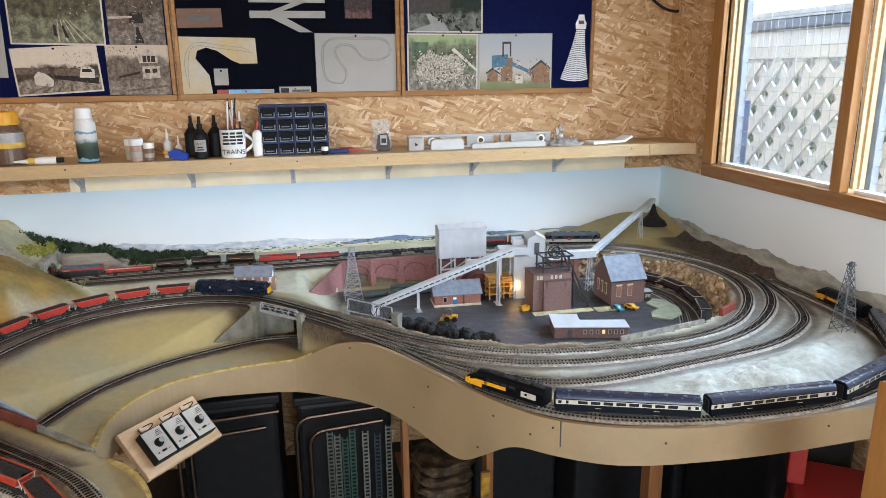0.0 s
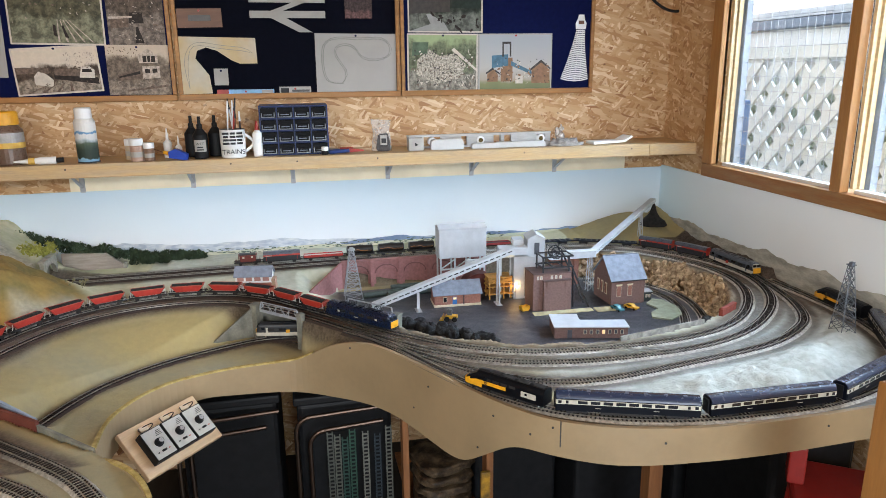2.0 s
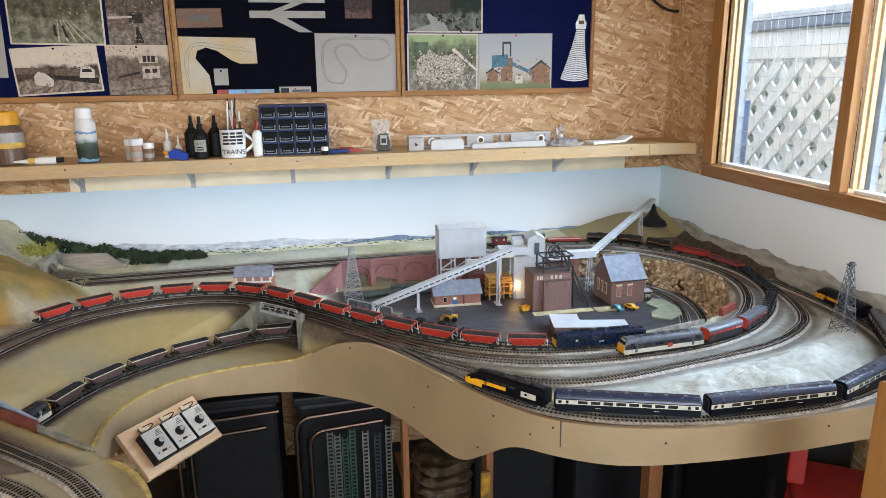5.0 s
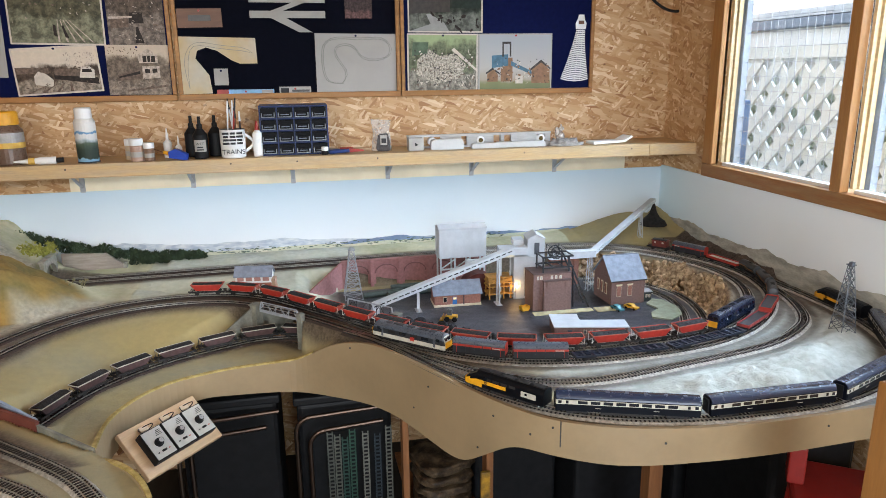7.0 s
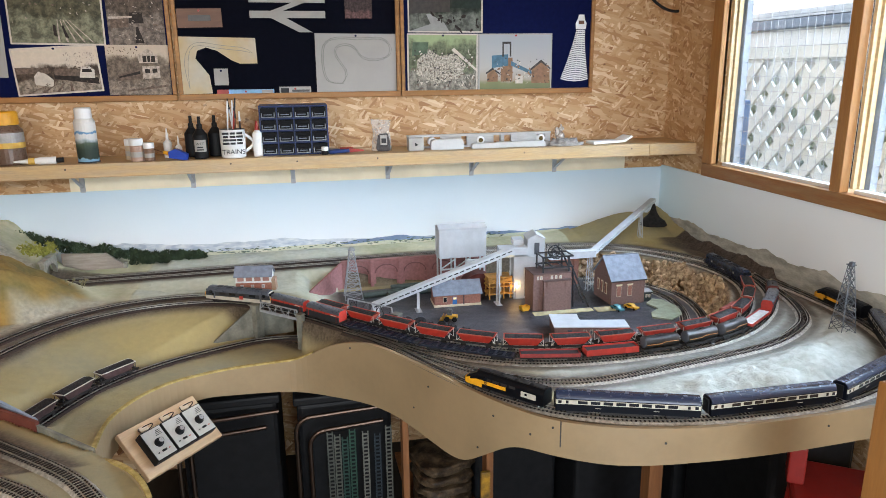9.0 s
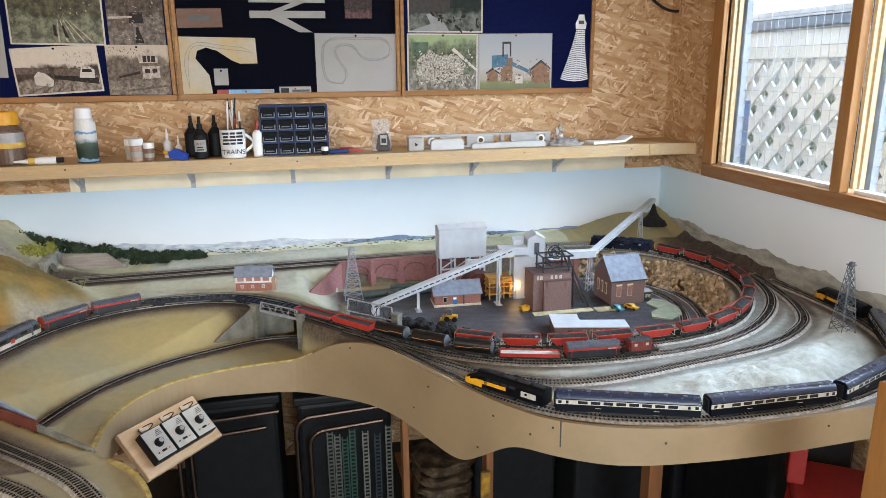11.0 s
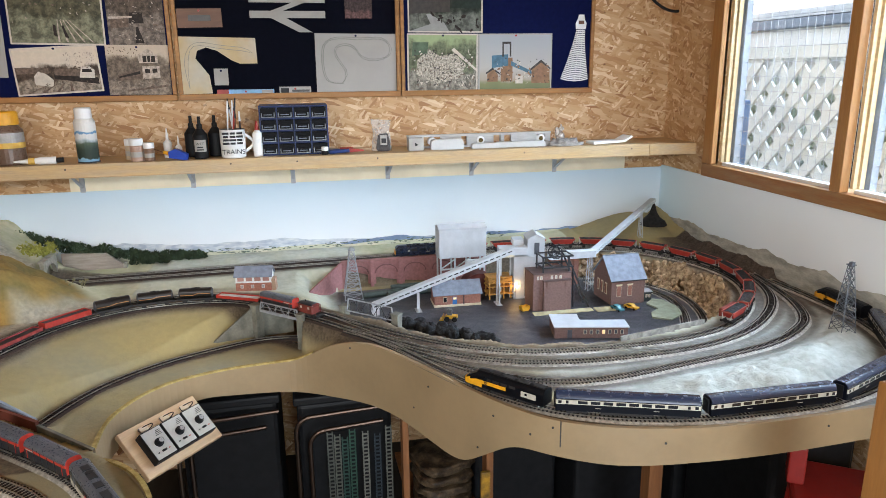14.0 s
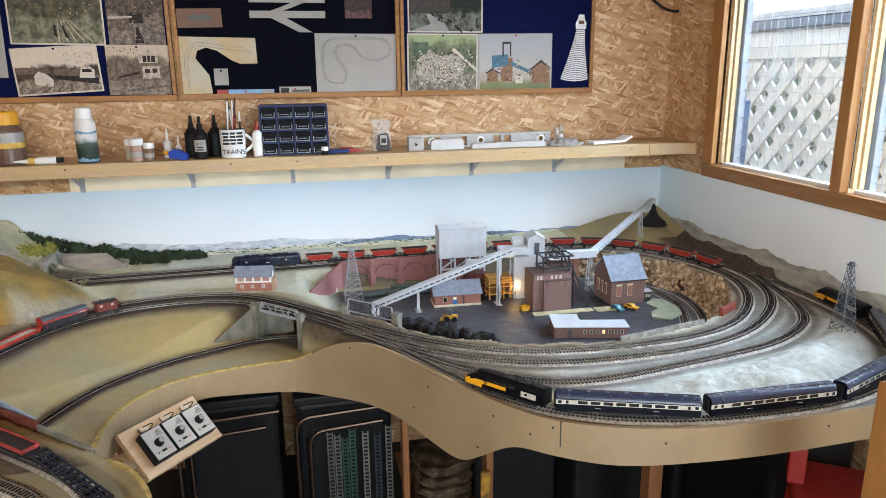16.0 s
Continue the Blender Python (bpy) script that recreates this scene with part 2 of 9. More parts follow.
# ---- the lines of the railway ----
class Path:
    """A smooth line through plan points, by its length."""

    def __init__(self, pts):
        P = [np.array(p, float) for p in pts]
        P = [2 * P[0] - P[1]] + P + [2 * P[-1] - P[-2]]
        out = []
        for i in range(1, len(P) - 2):
            a, b, c, d = P[i - 1:i + 3]
            for k in np.linspace(0, 1, 24, endpoint=False):
                out.append(0.5 * (2 * b + (c - a) * k + (2 * a - 5 * b + 4 * c - d) * k ** 2 + (3 * b - a - 3 * c + d) * k ** 3))
        out.append(P[-2])
        q = np.array(out)
        for _ in range(60):
            q[1:-1] = 0.5 * q[1:-1] + 0.25 * (q[:-2] + q[2:])
        self.s = np.concatenate([[0], np.cumsum(np.linalg.norm(np.diff(q, axis=0), axis=1))])
        self.n = int(self.s[-1] / 0.01) + 1
        self.q = np.stack([np.interp(np.linspace(0, self.s[-1], self.n), self.s, q[:, i]) for i in range(q.shape[1])], 1)
        self.s = np.linspace(0, self.s[-1], self.n)
        self.length = self.s[-1]

    def at(self, s):
        if s < 0:
            d = self.q[1] - self.q[0]
            return self.q[0] + d / np.linalg.norm(d) * s
        if s > self.length:
            d = self.q[-1] - self.q[-2]
            return self.q[-1] + d / np.linalg.norm(d) * (s - self.length)
        return np.array([np.interp(s, self.s, self.q[:, i]) for i in range(self.q.shape[1])])

    def nearest(self, p):
        return self.s[np.argmin(np.linalg.norm(self.q[:, :2] - np.array(p), axis=1))]


LINE_A = Path([(-0.37, 0.40), (-0.325, 0.60), (-0.305, 0.80), (-0.33, 0.96), (-0.40, 1.08), (-0.48, 1.195), (-0.557, 1.262), (-0.70, 1.37), (-0.84, 1.53), (-0.905, 1.72), (-0.89, 1.90), (-0.83, 2.035), (-0.73, 2.185), (-0.59, 2.285), (-0.42, 2.327), (-0.24, 2.31), (-0.10, 2.23), (0.03, 2.085), (0.185, 1.905), (0.36, 1.735), (0.53, 1.63), (0.70, 1.592), (0.88, 1.588), (1.03, 1.60), (1.17, 1.64), (1.30, 1.725), (1.415, 1.86), (1.482, 2.0), (1.500, 2.15), (1.465, 2.30), (1.390, 2.44), (1.285, 2.535), (1.15, 2.595), (0.95, 2.62), (0.4, 2.622), (-0.1, 2.612), (-0.5, 2.597), (-0.85, 2.585), (-1.3, 2.57)])
LINE_B = Path([(-0.30, 0.40), (-0.255, 0.60), (-0.235, 0.80), (-0.26, 0.96), (-0.32, 1.07), (-0.386, 1.184), (-0.46, 1.278), (-0.612, 1.412), (-0.74, 1.53), (-0.82, 1.66), (-0.835, 1.80), (-0.797, 1.935), (-0.705, 2.10), (-0.575, 2.205), (-0.41, 2.25), (-0.24, 2.235), (-0.11, 2.155), (0.027, 2.015), (0.178, 1.838), (0.345, 1.67), (0.51, 1.565), (0.69, 1.522), (0.88, 1.52), (1.06, 1.54), (1.22, 1.60), (1.36, 1.70), (1.478, 1.83), (1.549, 1.98), (1.572, 2.14), (1.535, 2.31), (1.452, 2.46), (1.345, 2.575), (1.20, 2.65), (1.0, 2.68), (0.4, 2.68), (-0.1, 2.67), (-0.5, 2.655), (-0.85, 2.643), (-1.3, 2.63)])
LINE_C = Path([(0.16, 1.84), (0.27, 1.70), (0.40, 1.54), (0.513, 1.455), (0.62, 1.415), (0.75, 1.415), (0.92, 1.443), (1.10, 1.475), (1.24, 1.51), (1.37, 1.58), (1.46, 1.66), (1.53, 1.80), (1.57, 1.95), (1.60, 2.10)])
LINE_D = Path([(0.12, 1.88), (0.20, 1.785), (0.29, 1.625), (0.37, 1.475), (0.45, 1.362), (0.54, 1.28), (0.68, 1.215), (0.83, 1.182), (0.98, 1.174), (1.13, 1.178), (1.28, 1.215), (1.42, 1.295), (1.53, 1.415), (1.588, 1.56), (1.61, 1.70), (1.612, 1.86), (1.608, 2.02)])
LINE_LOW = Path([(-2.05, 0.80), (-1.7, 0.88), (-1.3, 1.0), (-0.98, 1.2), (-0.78, 1.40), (-0.685, 1.56), (-0.63, 1.68), (-0.575, 1.80), (-0.50, 1.90), (-0.386, 1.992), (-0.245, 2.062), (-0.12, 2.105), (0.0, 2.09), (0.12, 2.02), (0.25, 1.90), (0.42, 1.77), (0.65, 1.69), (0.88, 1.67), (1.08, 1.70), (1.22, 1.79), (1.32, 1.95), (1.366, 2.12), (1.355, 2.26), (1.29, 2.38), (1.18, 2.46), (1.0, 2.49), (0.8, 2.49), (0.3, 2.47)])
LOW_Z = -0.090   # rail top of the low line

# ---- the shed ----
def slab(name, x0, x1, y0, y1, z0, z1, material, kind="structure", label="", category="", bevel=0.0, parent=None):
    ob = part(name, boxm(x0, x1, y0, y1, z0, z1, bevel), material, parent)
    return ob if parent else tagged(ob, label, category, "", kind)


SHED_X0, SHED_Y0, CEIL = -2.6, -1.3, 2.42
slab("floor", SHED_X0 - 0.1, WX + 0.1, SHED_Y0 - 0.1, WY + 0.1, -0.06, 0.0, FLOORM, label="brown boarded shed floor", category="floor")
slab("ceiling", SHED_X0 - 0.1, WX + 0.1, SHED_Y0 - 0.1, WY + 0.1, CEIL, CEIL + 0.06, OSB, label="strand board shed ceiling", category="ceiling")
slab("wall_north", SHED_X0 - 0.1, WX + 0.1, WY, WY + 0.1, 0, CEIL, OSB, label="strand board back wall above the railway", category="wall")
slab("wall_west", SHED_X0 - 0.1, SHED_X0, SHED_Y0, WY, 0, CEIL, OSB, label="strand board side wall", category="wall")
# unseen wall; its doorway gap is invented to go with the rear fill light
south = bmesh.new()
box(south, SHED_X0 - 0.1, -0.10, SHED_Y0 - 0.1, SHED_Y0, 0, CEIL)
box(south, 0.80, WX + 0.1, SHED_Y0 - 0.1, SHED_Y0, 0, CEIL)
box(south, -0.10, 0.80, SHED_Y0 - 0.1, SHED_Y0, 2.05, CEIL)
tagged(part("wall_south", south, OSB), "unseen strand board wall with an added doorway behind the camera", "wall", "", "structure")
# the right wall, with one opening for the pair of window lights
WIN_Y0, WIN_Y1, WIN_Z0, WIN_Z1 = 0.95, 2.452, T + 0.34, 2.15
wall = bmesh.new()
box(wall, WX, WX + 0.1, SHED_Y0, WIN_Y0, 0, CEIL)
box(wall, WX, WX + 0.1, WIN_Y1, WY, 0, CEIL)
box(wall, WX, WX + 0.1, WIN_Y0, WIN_Y1, 0, WIN_Z0)
box(wall, WX, WX + 0.1, WIN_Y0, WIN_Y1, WIN_Z1, CEIL)
tagged(part("wall_east", wall, OSB), "strand board side wall with a window", "wall", "", "structure")

# ---- the ground of the layout: one sheet shaped by the railway lines ----
def poly_mask(px, py, poly):
    inside = np.zeros(px.shape, bool)
    n = len(poly)
    for i in range(n):
        (x0, y0), (x1, y1) = poly[i], poly[(i + 1) % n]
        if y0 == y1:
            continue
        c = ((y0 > py) != (y1 > py)) & (px < (x1 - x0) * (py - y0) / (y1 - y0) + x0)
        inside ^= c
    return inside


def dist_to(px, py, line):
    """Distance of every grid point to a polyline, and the nearest point on it."""
    best = np.full(px.shape, 9.0)
    bx, by = px.copy(), py.copy()
    for (x0, y0), (x1, y1) in zip(line, line[1:]):
        dx, dy = x1 - x0, y1 - y0
        k = np.clip(((px - x0) * dx + (py - y0) * dy) / (dx * dx + dy * dy + 1e-12), 0, 1)
        qx, qy = x0 + k * dx, y0 + k * dy
        d = np.hypot(px - qx, py - qy)
        m = d < best
        best[m], bx[m], by[m] = d[m], qx[m], qy[m]
    return best, bx, by


def smooth(a, b, x):
    k = np.clip((x - a) / (b - a), 0, 1)
    return k * k * (3 - 2 * k)


# front edge of the boards: plan points with the height of the board's top and bottom
EDGE = Path([(-0.25, 0.30, 0.0, -0.10), (-0.20, 0.55, 0.0, -0.10), (-0.185, 0.75, 0.0, -0.10), (-0.215, 0.90, 0.0, -0.10), (-0.25, 1.0, 0.0, -0.10), (-0.285, 1.148, 0.0, -0.10), (-0.335, 1.245, -0.004, -0.12), (-0.40, 1.325, -0.02, -0.15), (-0.462, 1.42, -0.075, -0.17), (-0.480, 1.53, -0.10, -0.18), (-0.484, 1.62, -0.10, -0.185), (-0.470, 1.70, -0.10, -0.185), (-0.425, 1.788, -0.10, -0.185), (-0.364, 1.849, -0.10, -0.185), (-0.294, 1.882, -0.10, -0.166), (-0.20, 1.91, -0.10, -0.178), (-0.095, 1.922, -0.10, -0.187), (-0.009, 1.925, -0.095, -0.198), (0.085, 1.865, -0.035, -0.196), (0.172, 1.779, -0.006, -0.186), (0.238, 1.69, -0.004, -0.185), (0.30, 1.58, -0.004, -0.196), (0.36, 1.468, -0.004, -0.204), (0.40, 1.395, -0.004, -0.155), (0.45, 1.32, -0.004, -0.094), (0.516, 1.250, -0.004, -0.086), (0.636, 1.188, -0.004, -0.090), (0.807, 1.150, -0.004, -0.082), (1.004, 1.140, -0.004, -0.08), (1.236, 1.146, -0.004, -0.078), (1.45, 1.15, -0.004, -0.078), (1.651, 1.15, -0.004, -0.078)])

STEP = 0.0085
gx, gy = np.meshgrid(np.arange(-1.3, WX + STEP, STEP), np.arange(0.3, WY + STEP, STEP))
edge_xy = [tuple(p[:2]) for p in EDGE.q[::2]]
board = edge_xy + [(WX + 0.02, 1.15), (WX + 0.02, WY + 0.02), (-1.32, WY + 0.02), (-1.32, 0.28), (-0.25, 0.28)]
on_board = poly_mask(gx, gy, board)
dE, ex, ey = dist_to(gx, gy, edge_xy)
dA, _, _ = dist_to(gx, gy, [tuple(p) for p in LINE_A.q[::3]])
dB, _, _ = dist_to(gx, gy, [tuple(p) for p in LINE_B.q[::3]])
dC, _, _ = dist_to(gx, gy, [tuple(p) for p in LINE_C.q[::3]])
dD, _, _ = dist_to(gx, gy, [tuple(p) for p in LINE_D.q[::3]])
dL, _, _ = dist_to(gx, gy, [tuple(p) for p in LINE_LOW.q[::3]])
sb = LINE_B.nearest((0.0, 2.04))
low_poly = [tuple(p) for p, s in zip(LINE_B.q, LINE_B.s) if LINE_B.nearest((-0.36, 1.14)) < s < sb] + [(-0.002, 2.0), (-0.004, 1.80), (-0.05, 1.2)]
low = poly_mask(gx, gy, low_poly) & (gy > 1.356 - 0.844 * (gx + 0.425))     # the bank behind the coping stays level
loop_a = [tuple(p) for p, s in zip(LINE_A.q, LINE_A.s) if s > LINE_A.nearest((-0.02, 2.14)) and p[0] > -0.75]
YARD_Z = -0.0957
yard = poly_mask(gx, gy, loop_a + [(-0.6, 2.5), (-0.35, 2.36)])
in_loop = yard.copy()
yard &= gy > np.interp(gx, [0.80, 0.85, 1.00, 1.14, 1.26], [1.60, 1.632, 1.660, 1.700, 1.775])     # the low line dives under the level ground here
rough1 = np.zeros(gx.shape)
rough2 = np.zeros(gx.shape)
rough3 = np.zeros(gx.shape)
for i in range(gx.shape[0]):
    for j in range(gx.shape[1]):
        p = Vector((gx[i, j], gy[i, j], 0.3))
        rough1[i, j] = noise.fractal(p * 9, 0.9, 2.0, 5)
        rough2[i, j] = noise.fractal(p * 38, 0.8, 2.0, 4)
        rough3[i, j] = noise.fractal(Vector((p.x * 16, p.y * 26, 2.0)), 0.8, 2.0, 4)
Z = np.full(gx.shape, -0.008)
# the low field inside the left curve, falling to the branch
fall = smooth(0.035, 0.30, dB) * 0.85 + 0.15 * smooth(0.03, 0.06, dB)
field = -0.008 - 0.0895 * np.clip(np.maximum(fall, smooth(0.13, 0.035, dL)), 0, 1)
Z = np.where(low & (dB > 0.03), field, Z)
Z = np.where(low & (dE < 0.10) & (gy > 1.45), np.minimum(Z, -0.098 + 0.002 * smooth(0.04, 0, dE)), Z)
low_y = np.interp(gx, LINE_LOW.q[:, 0][LINE_LOW.s < LINE_LOW.nearest((0.0, 2.09))], LINE_LOW.q[:, 1][LINE_LOW.s < LINE_LOW.nearest((0.0, 2.09))])
Z = np.where(low & (gx > -0.50) & (gx < -0.006) & (gy < low_y + 0.035) & (dE > 0.01), -0.0978, Z)
# the bank between the abutment and the front edge
bank = (gx > -0.004) & (gx < 0.18) & (gy < 2.0) & (dB > 0.03) & ~yard
edge_z = np.interp(np.hypot(gx - 0.0, 0) * 0 + gx, [-0.01, 0.085, 0.172, 0.3], [-0.098, -0.036, -0.006, -0.006])
Z = np.where(bank, np.minimum(-0.008, edge_z + (-0.008 - edge_z) * smooth(0.0, 0.10, dE)), Z)
# the sunken colliery yard inside the loop
front = np.where((gy > 2.4) & (gx > 0.14), smooth(0.030, 0.037, dA), smooth(0.05, 0.085, dA))
right = smooth(0.045, 0.10, dA)
wsel = smooth(1.02, 1.2, gx) * smooth(1.85, 2.0, gy)
drop = front * (1 - wsel) + right * wsel
yz = -0.008 + (YARD_Z + 0.008) * drop
Z = np.where(yard & (gx >= 0.12), yz, Z)
ramp = smooth(-0.02, 0.12, gx)
Z = np.where(yard & (gx < 0.12), -0.008 + (yz + 0.008) * ramp - 0.02 * smooth(0.06, 0.16, dA) * (1 - ramp), Z)
cliff = yard * wsel * smooth(0.045, 0.07, dA) * smooth(0.13, 0.10, dA)
rim = yard * smooth(0.035, 0.05, dA) * smooth(0.10, 0.07, dA) * smooth(0.12, 0.2, gx) * (gy < 2.3)
Z += cliff * (0.026 * rough1 + 0.020 * np.abs(rough2) - 0.006) + rim * (0.008 * rough1 + 0.004 + 0.004 * rough2)
# hillside between the third line and the front line
side = (~in_loop) & (gx > 0.5) & (gy < 1.75) & (dC > 0.028) & (dD > 0.035) & (dB > 0.03)
swell = smooth(0.03, 0.12, np.minimum(np.minimum(dC, dD), dB))
Z = np.where(side, Z + swell * (0.010 + 0.022 * smooth(0.75, 1.15, gx) + 0.012 * rough1 - 0.016 * np.abs(rough3) + 0.004 * rough2), Z)
# bank against the right wall, the tip hill in the corner, the hill over the tunnel
rb = smooth(1.59, WX, gx + 0.012 * rough1) * smooth(0.030, 0.05, np.minimum(dD, dB)) * (gy > 1.3)
Z += rb * (0.034 + 0.012 * rough1)
hill = np.exp(-(((gx - 1.50) / 0.26) ** 2 + ((gy - 2.86) / 0.20) ** 2)) * smooth(0.03, 0.10, dB)
Z += 0.088 * np.clip(hill, 0, 1) * ((gx > 0.7) & (gy > 2.2)) * (~yard)
hill_l = smooth(-0.62, -1.06, gx + 0.25 * (gy - 2.5)) * smooth(0.035, 0.16, dA) * np.where(gy > 2.70, smooth(-0.86, -1.0, gx), 1)
Z += 0.225 * hill_l * ((gx < -0.3) & (~low) & (gy > 2.2)) * (0.85 + 0.15 * rough1)
Z = np.where((gx < -0.885) & (gy > 2.50) & (gy < 2.74), np.maximum(Z, 0.092 + 0.10 * smooth(-0.885, -1.1, gx) + 0.006 * rough1), Z)
nearwall = smooth(2.70, 2.78, gy) * (gx < 1.2)
Z += 0.010 * nearwall * (gx > -0.5)
Z += 0.0015 * rough2 * (np.minimum(np.minimum(dA, dB), np.minimum(dC, dD)) > 0.03)
# edge cells are drawn in to the edge itself
keep = on_board | (dE < STEP * 1.5)
gx2 = np.where(keep & ~on_board, ex, gx)
gy2 = np.where(keep & ~on_board, ey, gy)
# covers: grass, plaster-white ground, tarmac, earth
cov = np.zeros(gx.shape + (4,))
nz = 0.5 + 0.5 * np.clip(rough1 * 1.2, -1, 1)
tar = (yard & (dA > 0.09)).astype(float) * smooth(0.08, 0.16, gx) * (1 - wsel * smooth(0.15, 0.10, dA))
white = smooth(0.45, 0.75, gx + 0.1 * rough1) * (gy < 2.0) * (~yard) * (1 - 0.5 * in_loop) + 0.6 * rim
rock = np.clip(cliff * 1.6 + 0.8 * rim + 0.7 * smooth(-0.62, -0.72, gx) * smooth(0.035, 0.05, dA) * smooth(0.16, 0.08, dA) * (~low) * (gy > 2), 0, 1)
pale = np.exp(-(((gx + 0.62) / 0.09) ** 2 + ((gy - 2.43) / 0.04) ** 2)) * (~low)
meadow = smooth(-0.68, -0.45, gx + 0.06 * rough1) * smooth(0.32, 0.16, gx) * smooth(2.30, 2.38, gy + 0.03 * rough1) * (~low) * ((~yard) | (gx < 0.14))
white = white + 0.9 * pale + (0.66 + 0.34 * (gy > 2.66)) * meadow * (0.8 + 0.3 * rough1)
track_dirt_shade = smooth(0.062, 0.030, np.minimum(np.minimum(dA, dB), np.minimum(dC, dD))) * 0.9 + low * smooth(0.045, 0.02, dL) * 0.7
# the left hill: pale green crest, ochre flank, pale crumbled rock along its foot
on_hill = (~low) * (gy > 1.9) * smooth(-0.55, -0.66, gx)
crest = on_hill * smooth(-0.10, -0.02, gy - 2.42 + 0.76 * (gx + 0.656) + 0.03 * rough1)
foot = on_hill * (1 - crest) * smooth(0.13, 0.07, dA + 0.03 * rough1)
flank = on_hill * (1 - crest) * (1 - foot)
meadow = np.clip(np.maximum(meadow * 1.3, np.maximum(crest * 0.9, (gy > 2.70) * smooth(-0.7, -0.55, gx) * (gx < 1.15))), 0, 1)
right_earth = smooth(1.49, 1.56, gx + 0.03 * rough1) * (gy > 1.42) * (gy < 2.62) * smooth(0.02, 0.05, dC)
white = np.where(on_hill > 0.01, 0.8 * foot, white)
rock = np.where(on_hill > 0.01, 0.45 * foot, rock)
cov[..., 0], cov[..., 1], cov[..., 2], cov[..., 3] = np.clip(white, 0, 1), tar, np.clip(rock, 0, 1), 1
# the shadow band on the right wall's bank is painted in with the track dirt
track_dirt_shade = np.maximum(track_dirt_shade, smooth(1.55, 1.60, gx + 0.02 * rough1) * (gy < 2.62) * (gy > 1.45))
track_dirt_shade = np.maximum(track_dirt_shade * np.where((gy < 1.3) & (gx < 0), 0.12, 1.0), 0.9 * right_earth)
dirt_shade = np.clip(track_dirt_shade * (1 - 0.22 * np.clip(white, 0, 1) * (gx < 1.5)) * ((Z < 0.03) | (gx > 1.5)), 0, 1)


def ground_material():
    m = bpy.data.materials.new("scenic_ground")
    m.use_nodes = True
    t = m.node_tree
    N, Lk = t.nodes, t.links
    b = N["Principled BSDF"]
    b.inputs["Roughness"].default_value = 0.92
    tc = N.new("ShaderNodeTexCoord")

    def noisy(scale, c0, c1, lo=0.35, hi=0.65, detail=5):
        n, r = N.new("ShaderNodeTexNoise"), N.new("ShaderNodeValToRGB")
        n.inputs["Scale"].default_value, n.inputs["Detail"].default_value = scale, detail
        Lk.new(tc.outputs["Object"], n.inputs["Vector"])
        r.color_ramp.elements[0].position, r.color_ramp.elements[1].position = lo, hi
        r.color_ramp.elements[0].color, r.color_ramp.elements[1].color = srgb(c0), srgb(c1)
        Lk.new(n.outputs["Fac"], r.inputs["Fac"])
        return r.outputs["Color"]

    def mix(fac, a, c):
        x = N.new("ShaderNodeMix")
        x.data_type = "RGBA"
        if isinstance(fac, float):
            x.inputs["Factor"].default_value = fac
        else:
            Lk.new(fac, x.inputs["Factor"])
        Lk.new(a, x.inputs["A"])
        Lk.new(c, x.inputs["B"])
        return x.outputs["Result"]

    at = N.new("ShaderNodeAttribute")
    at.attribute_name = "cover"
    sp = N.new("ShaderNodeSeparateColor")
    Lk.new(at.outputs["Color"], sp.inputs["Color"])
    at2 = N.new("ShaderNodeAttribute")
    at2.attribute_name = "dirt_shade"
    at3, at4 = N.new("ShaderNodeAttribute"), N.new("ShaderNodeAttribute")
    at3.attribute_name, at4.attribute_name = "flank", "meadow"
    grass = mix(0.30, noisy(3.5, "928f7a", "ac9860", 0.32, 0.68), noisy(60, "8e876c", "a69a74"))
    ochre = mix(0.30, noisy(9, "6e6236", "a8843e", 0.35, 0.65), noisy(70, "766a40", "a08a54"))
    pasture = mix(0.35, noisy(8, "b4b592", "d6d0b0", 0.35, 0.65), noisy(50, "aeae8c", "d2ccae"))
    grass = mix(at3.outputs["Fac"], grass, ochre)
    whiteg = mix(0.4, noisy(7, "a6aa9e", "ced2ca", 0.3, 0.7), noisy(45, "a0a498", "d2d5ce"))
    tarm = mix(0.5, noisy(8, "2b2d32", "4a4b50", 0.3, 0.7), noisy(150, "26272b", "4c4d52"))
    rockc = mix(0.55, noisy(22, "86694c", "c8aa88", 0.4, 0.6), noisy(80, "5c4a38", "cdb898", 0.38, 0.62))
    dirtc = mix(0.5, noisy(30, "332822", "5a4c42"), noisy(150, "2a211c", "6c5e52"))
    c = mix(at4.outputs["Fac"], grass, pasture)
    c = mix(sp.outputs["Red"], c, whiteg)
    c = mix(sp.outputs["Blue"], c, rockc)
    c = mix(sp.outputs["Green"], c, tarm)
    c = mix(at2.outputs["Fac"], c, dirtc)
    Lk.new(c, b.inputs["Base Color"])
    r = N.new("ShaderNodeMapRange")
    r.inputs["To Min"].default_value, r.inputs["To Max"].default_value = 0.92, 0.45
    Lk.new(sp.outputs["Green"], r.inputs["Value"])
    Lk.new(r.outputs["Result"], b.inputs["Roughness"])
    n = N.new("ShaderNodeTexNoise")
    n.inputs["Scale"].default_value, n.inputs["Detail"].default_value = 220, 4
    Lk.new(tc.outputs["Object"], n.inputs["Vector"])
    bp = N.new("ShaderNodeBump")
    bp.inputs["Strength"].default_value, bp.inputs["Distance"].default_value = 0.5, 0.002
    Lk.new(n.outputs["Fac"], bp.inputs["Height"])
    # crumpled plaster cloth on the pale ground
    n3 = N.new("ShaderNodeTexNoise")
    n3.inputs["Scale"].default_value, n3.inputs["Detail"].default_value, n3.inputs["Distortion"].default_value = 28, 5, 1.2
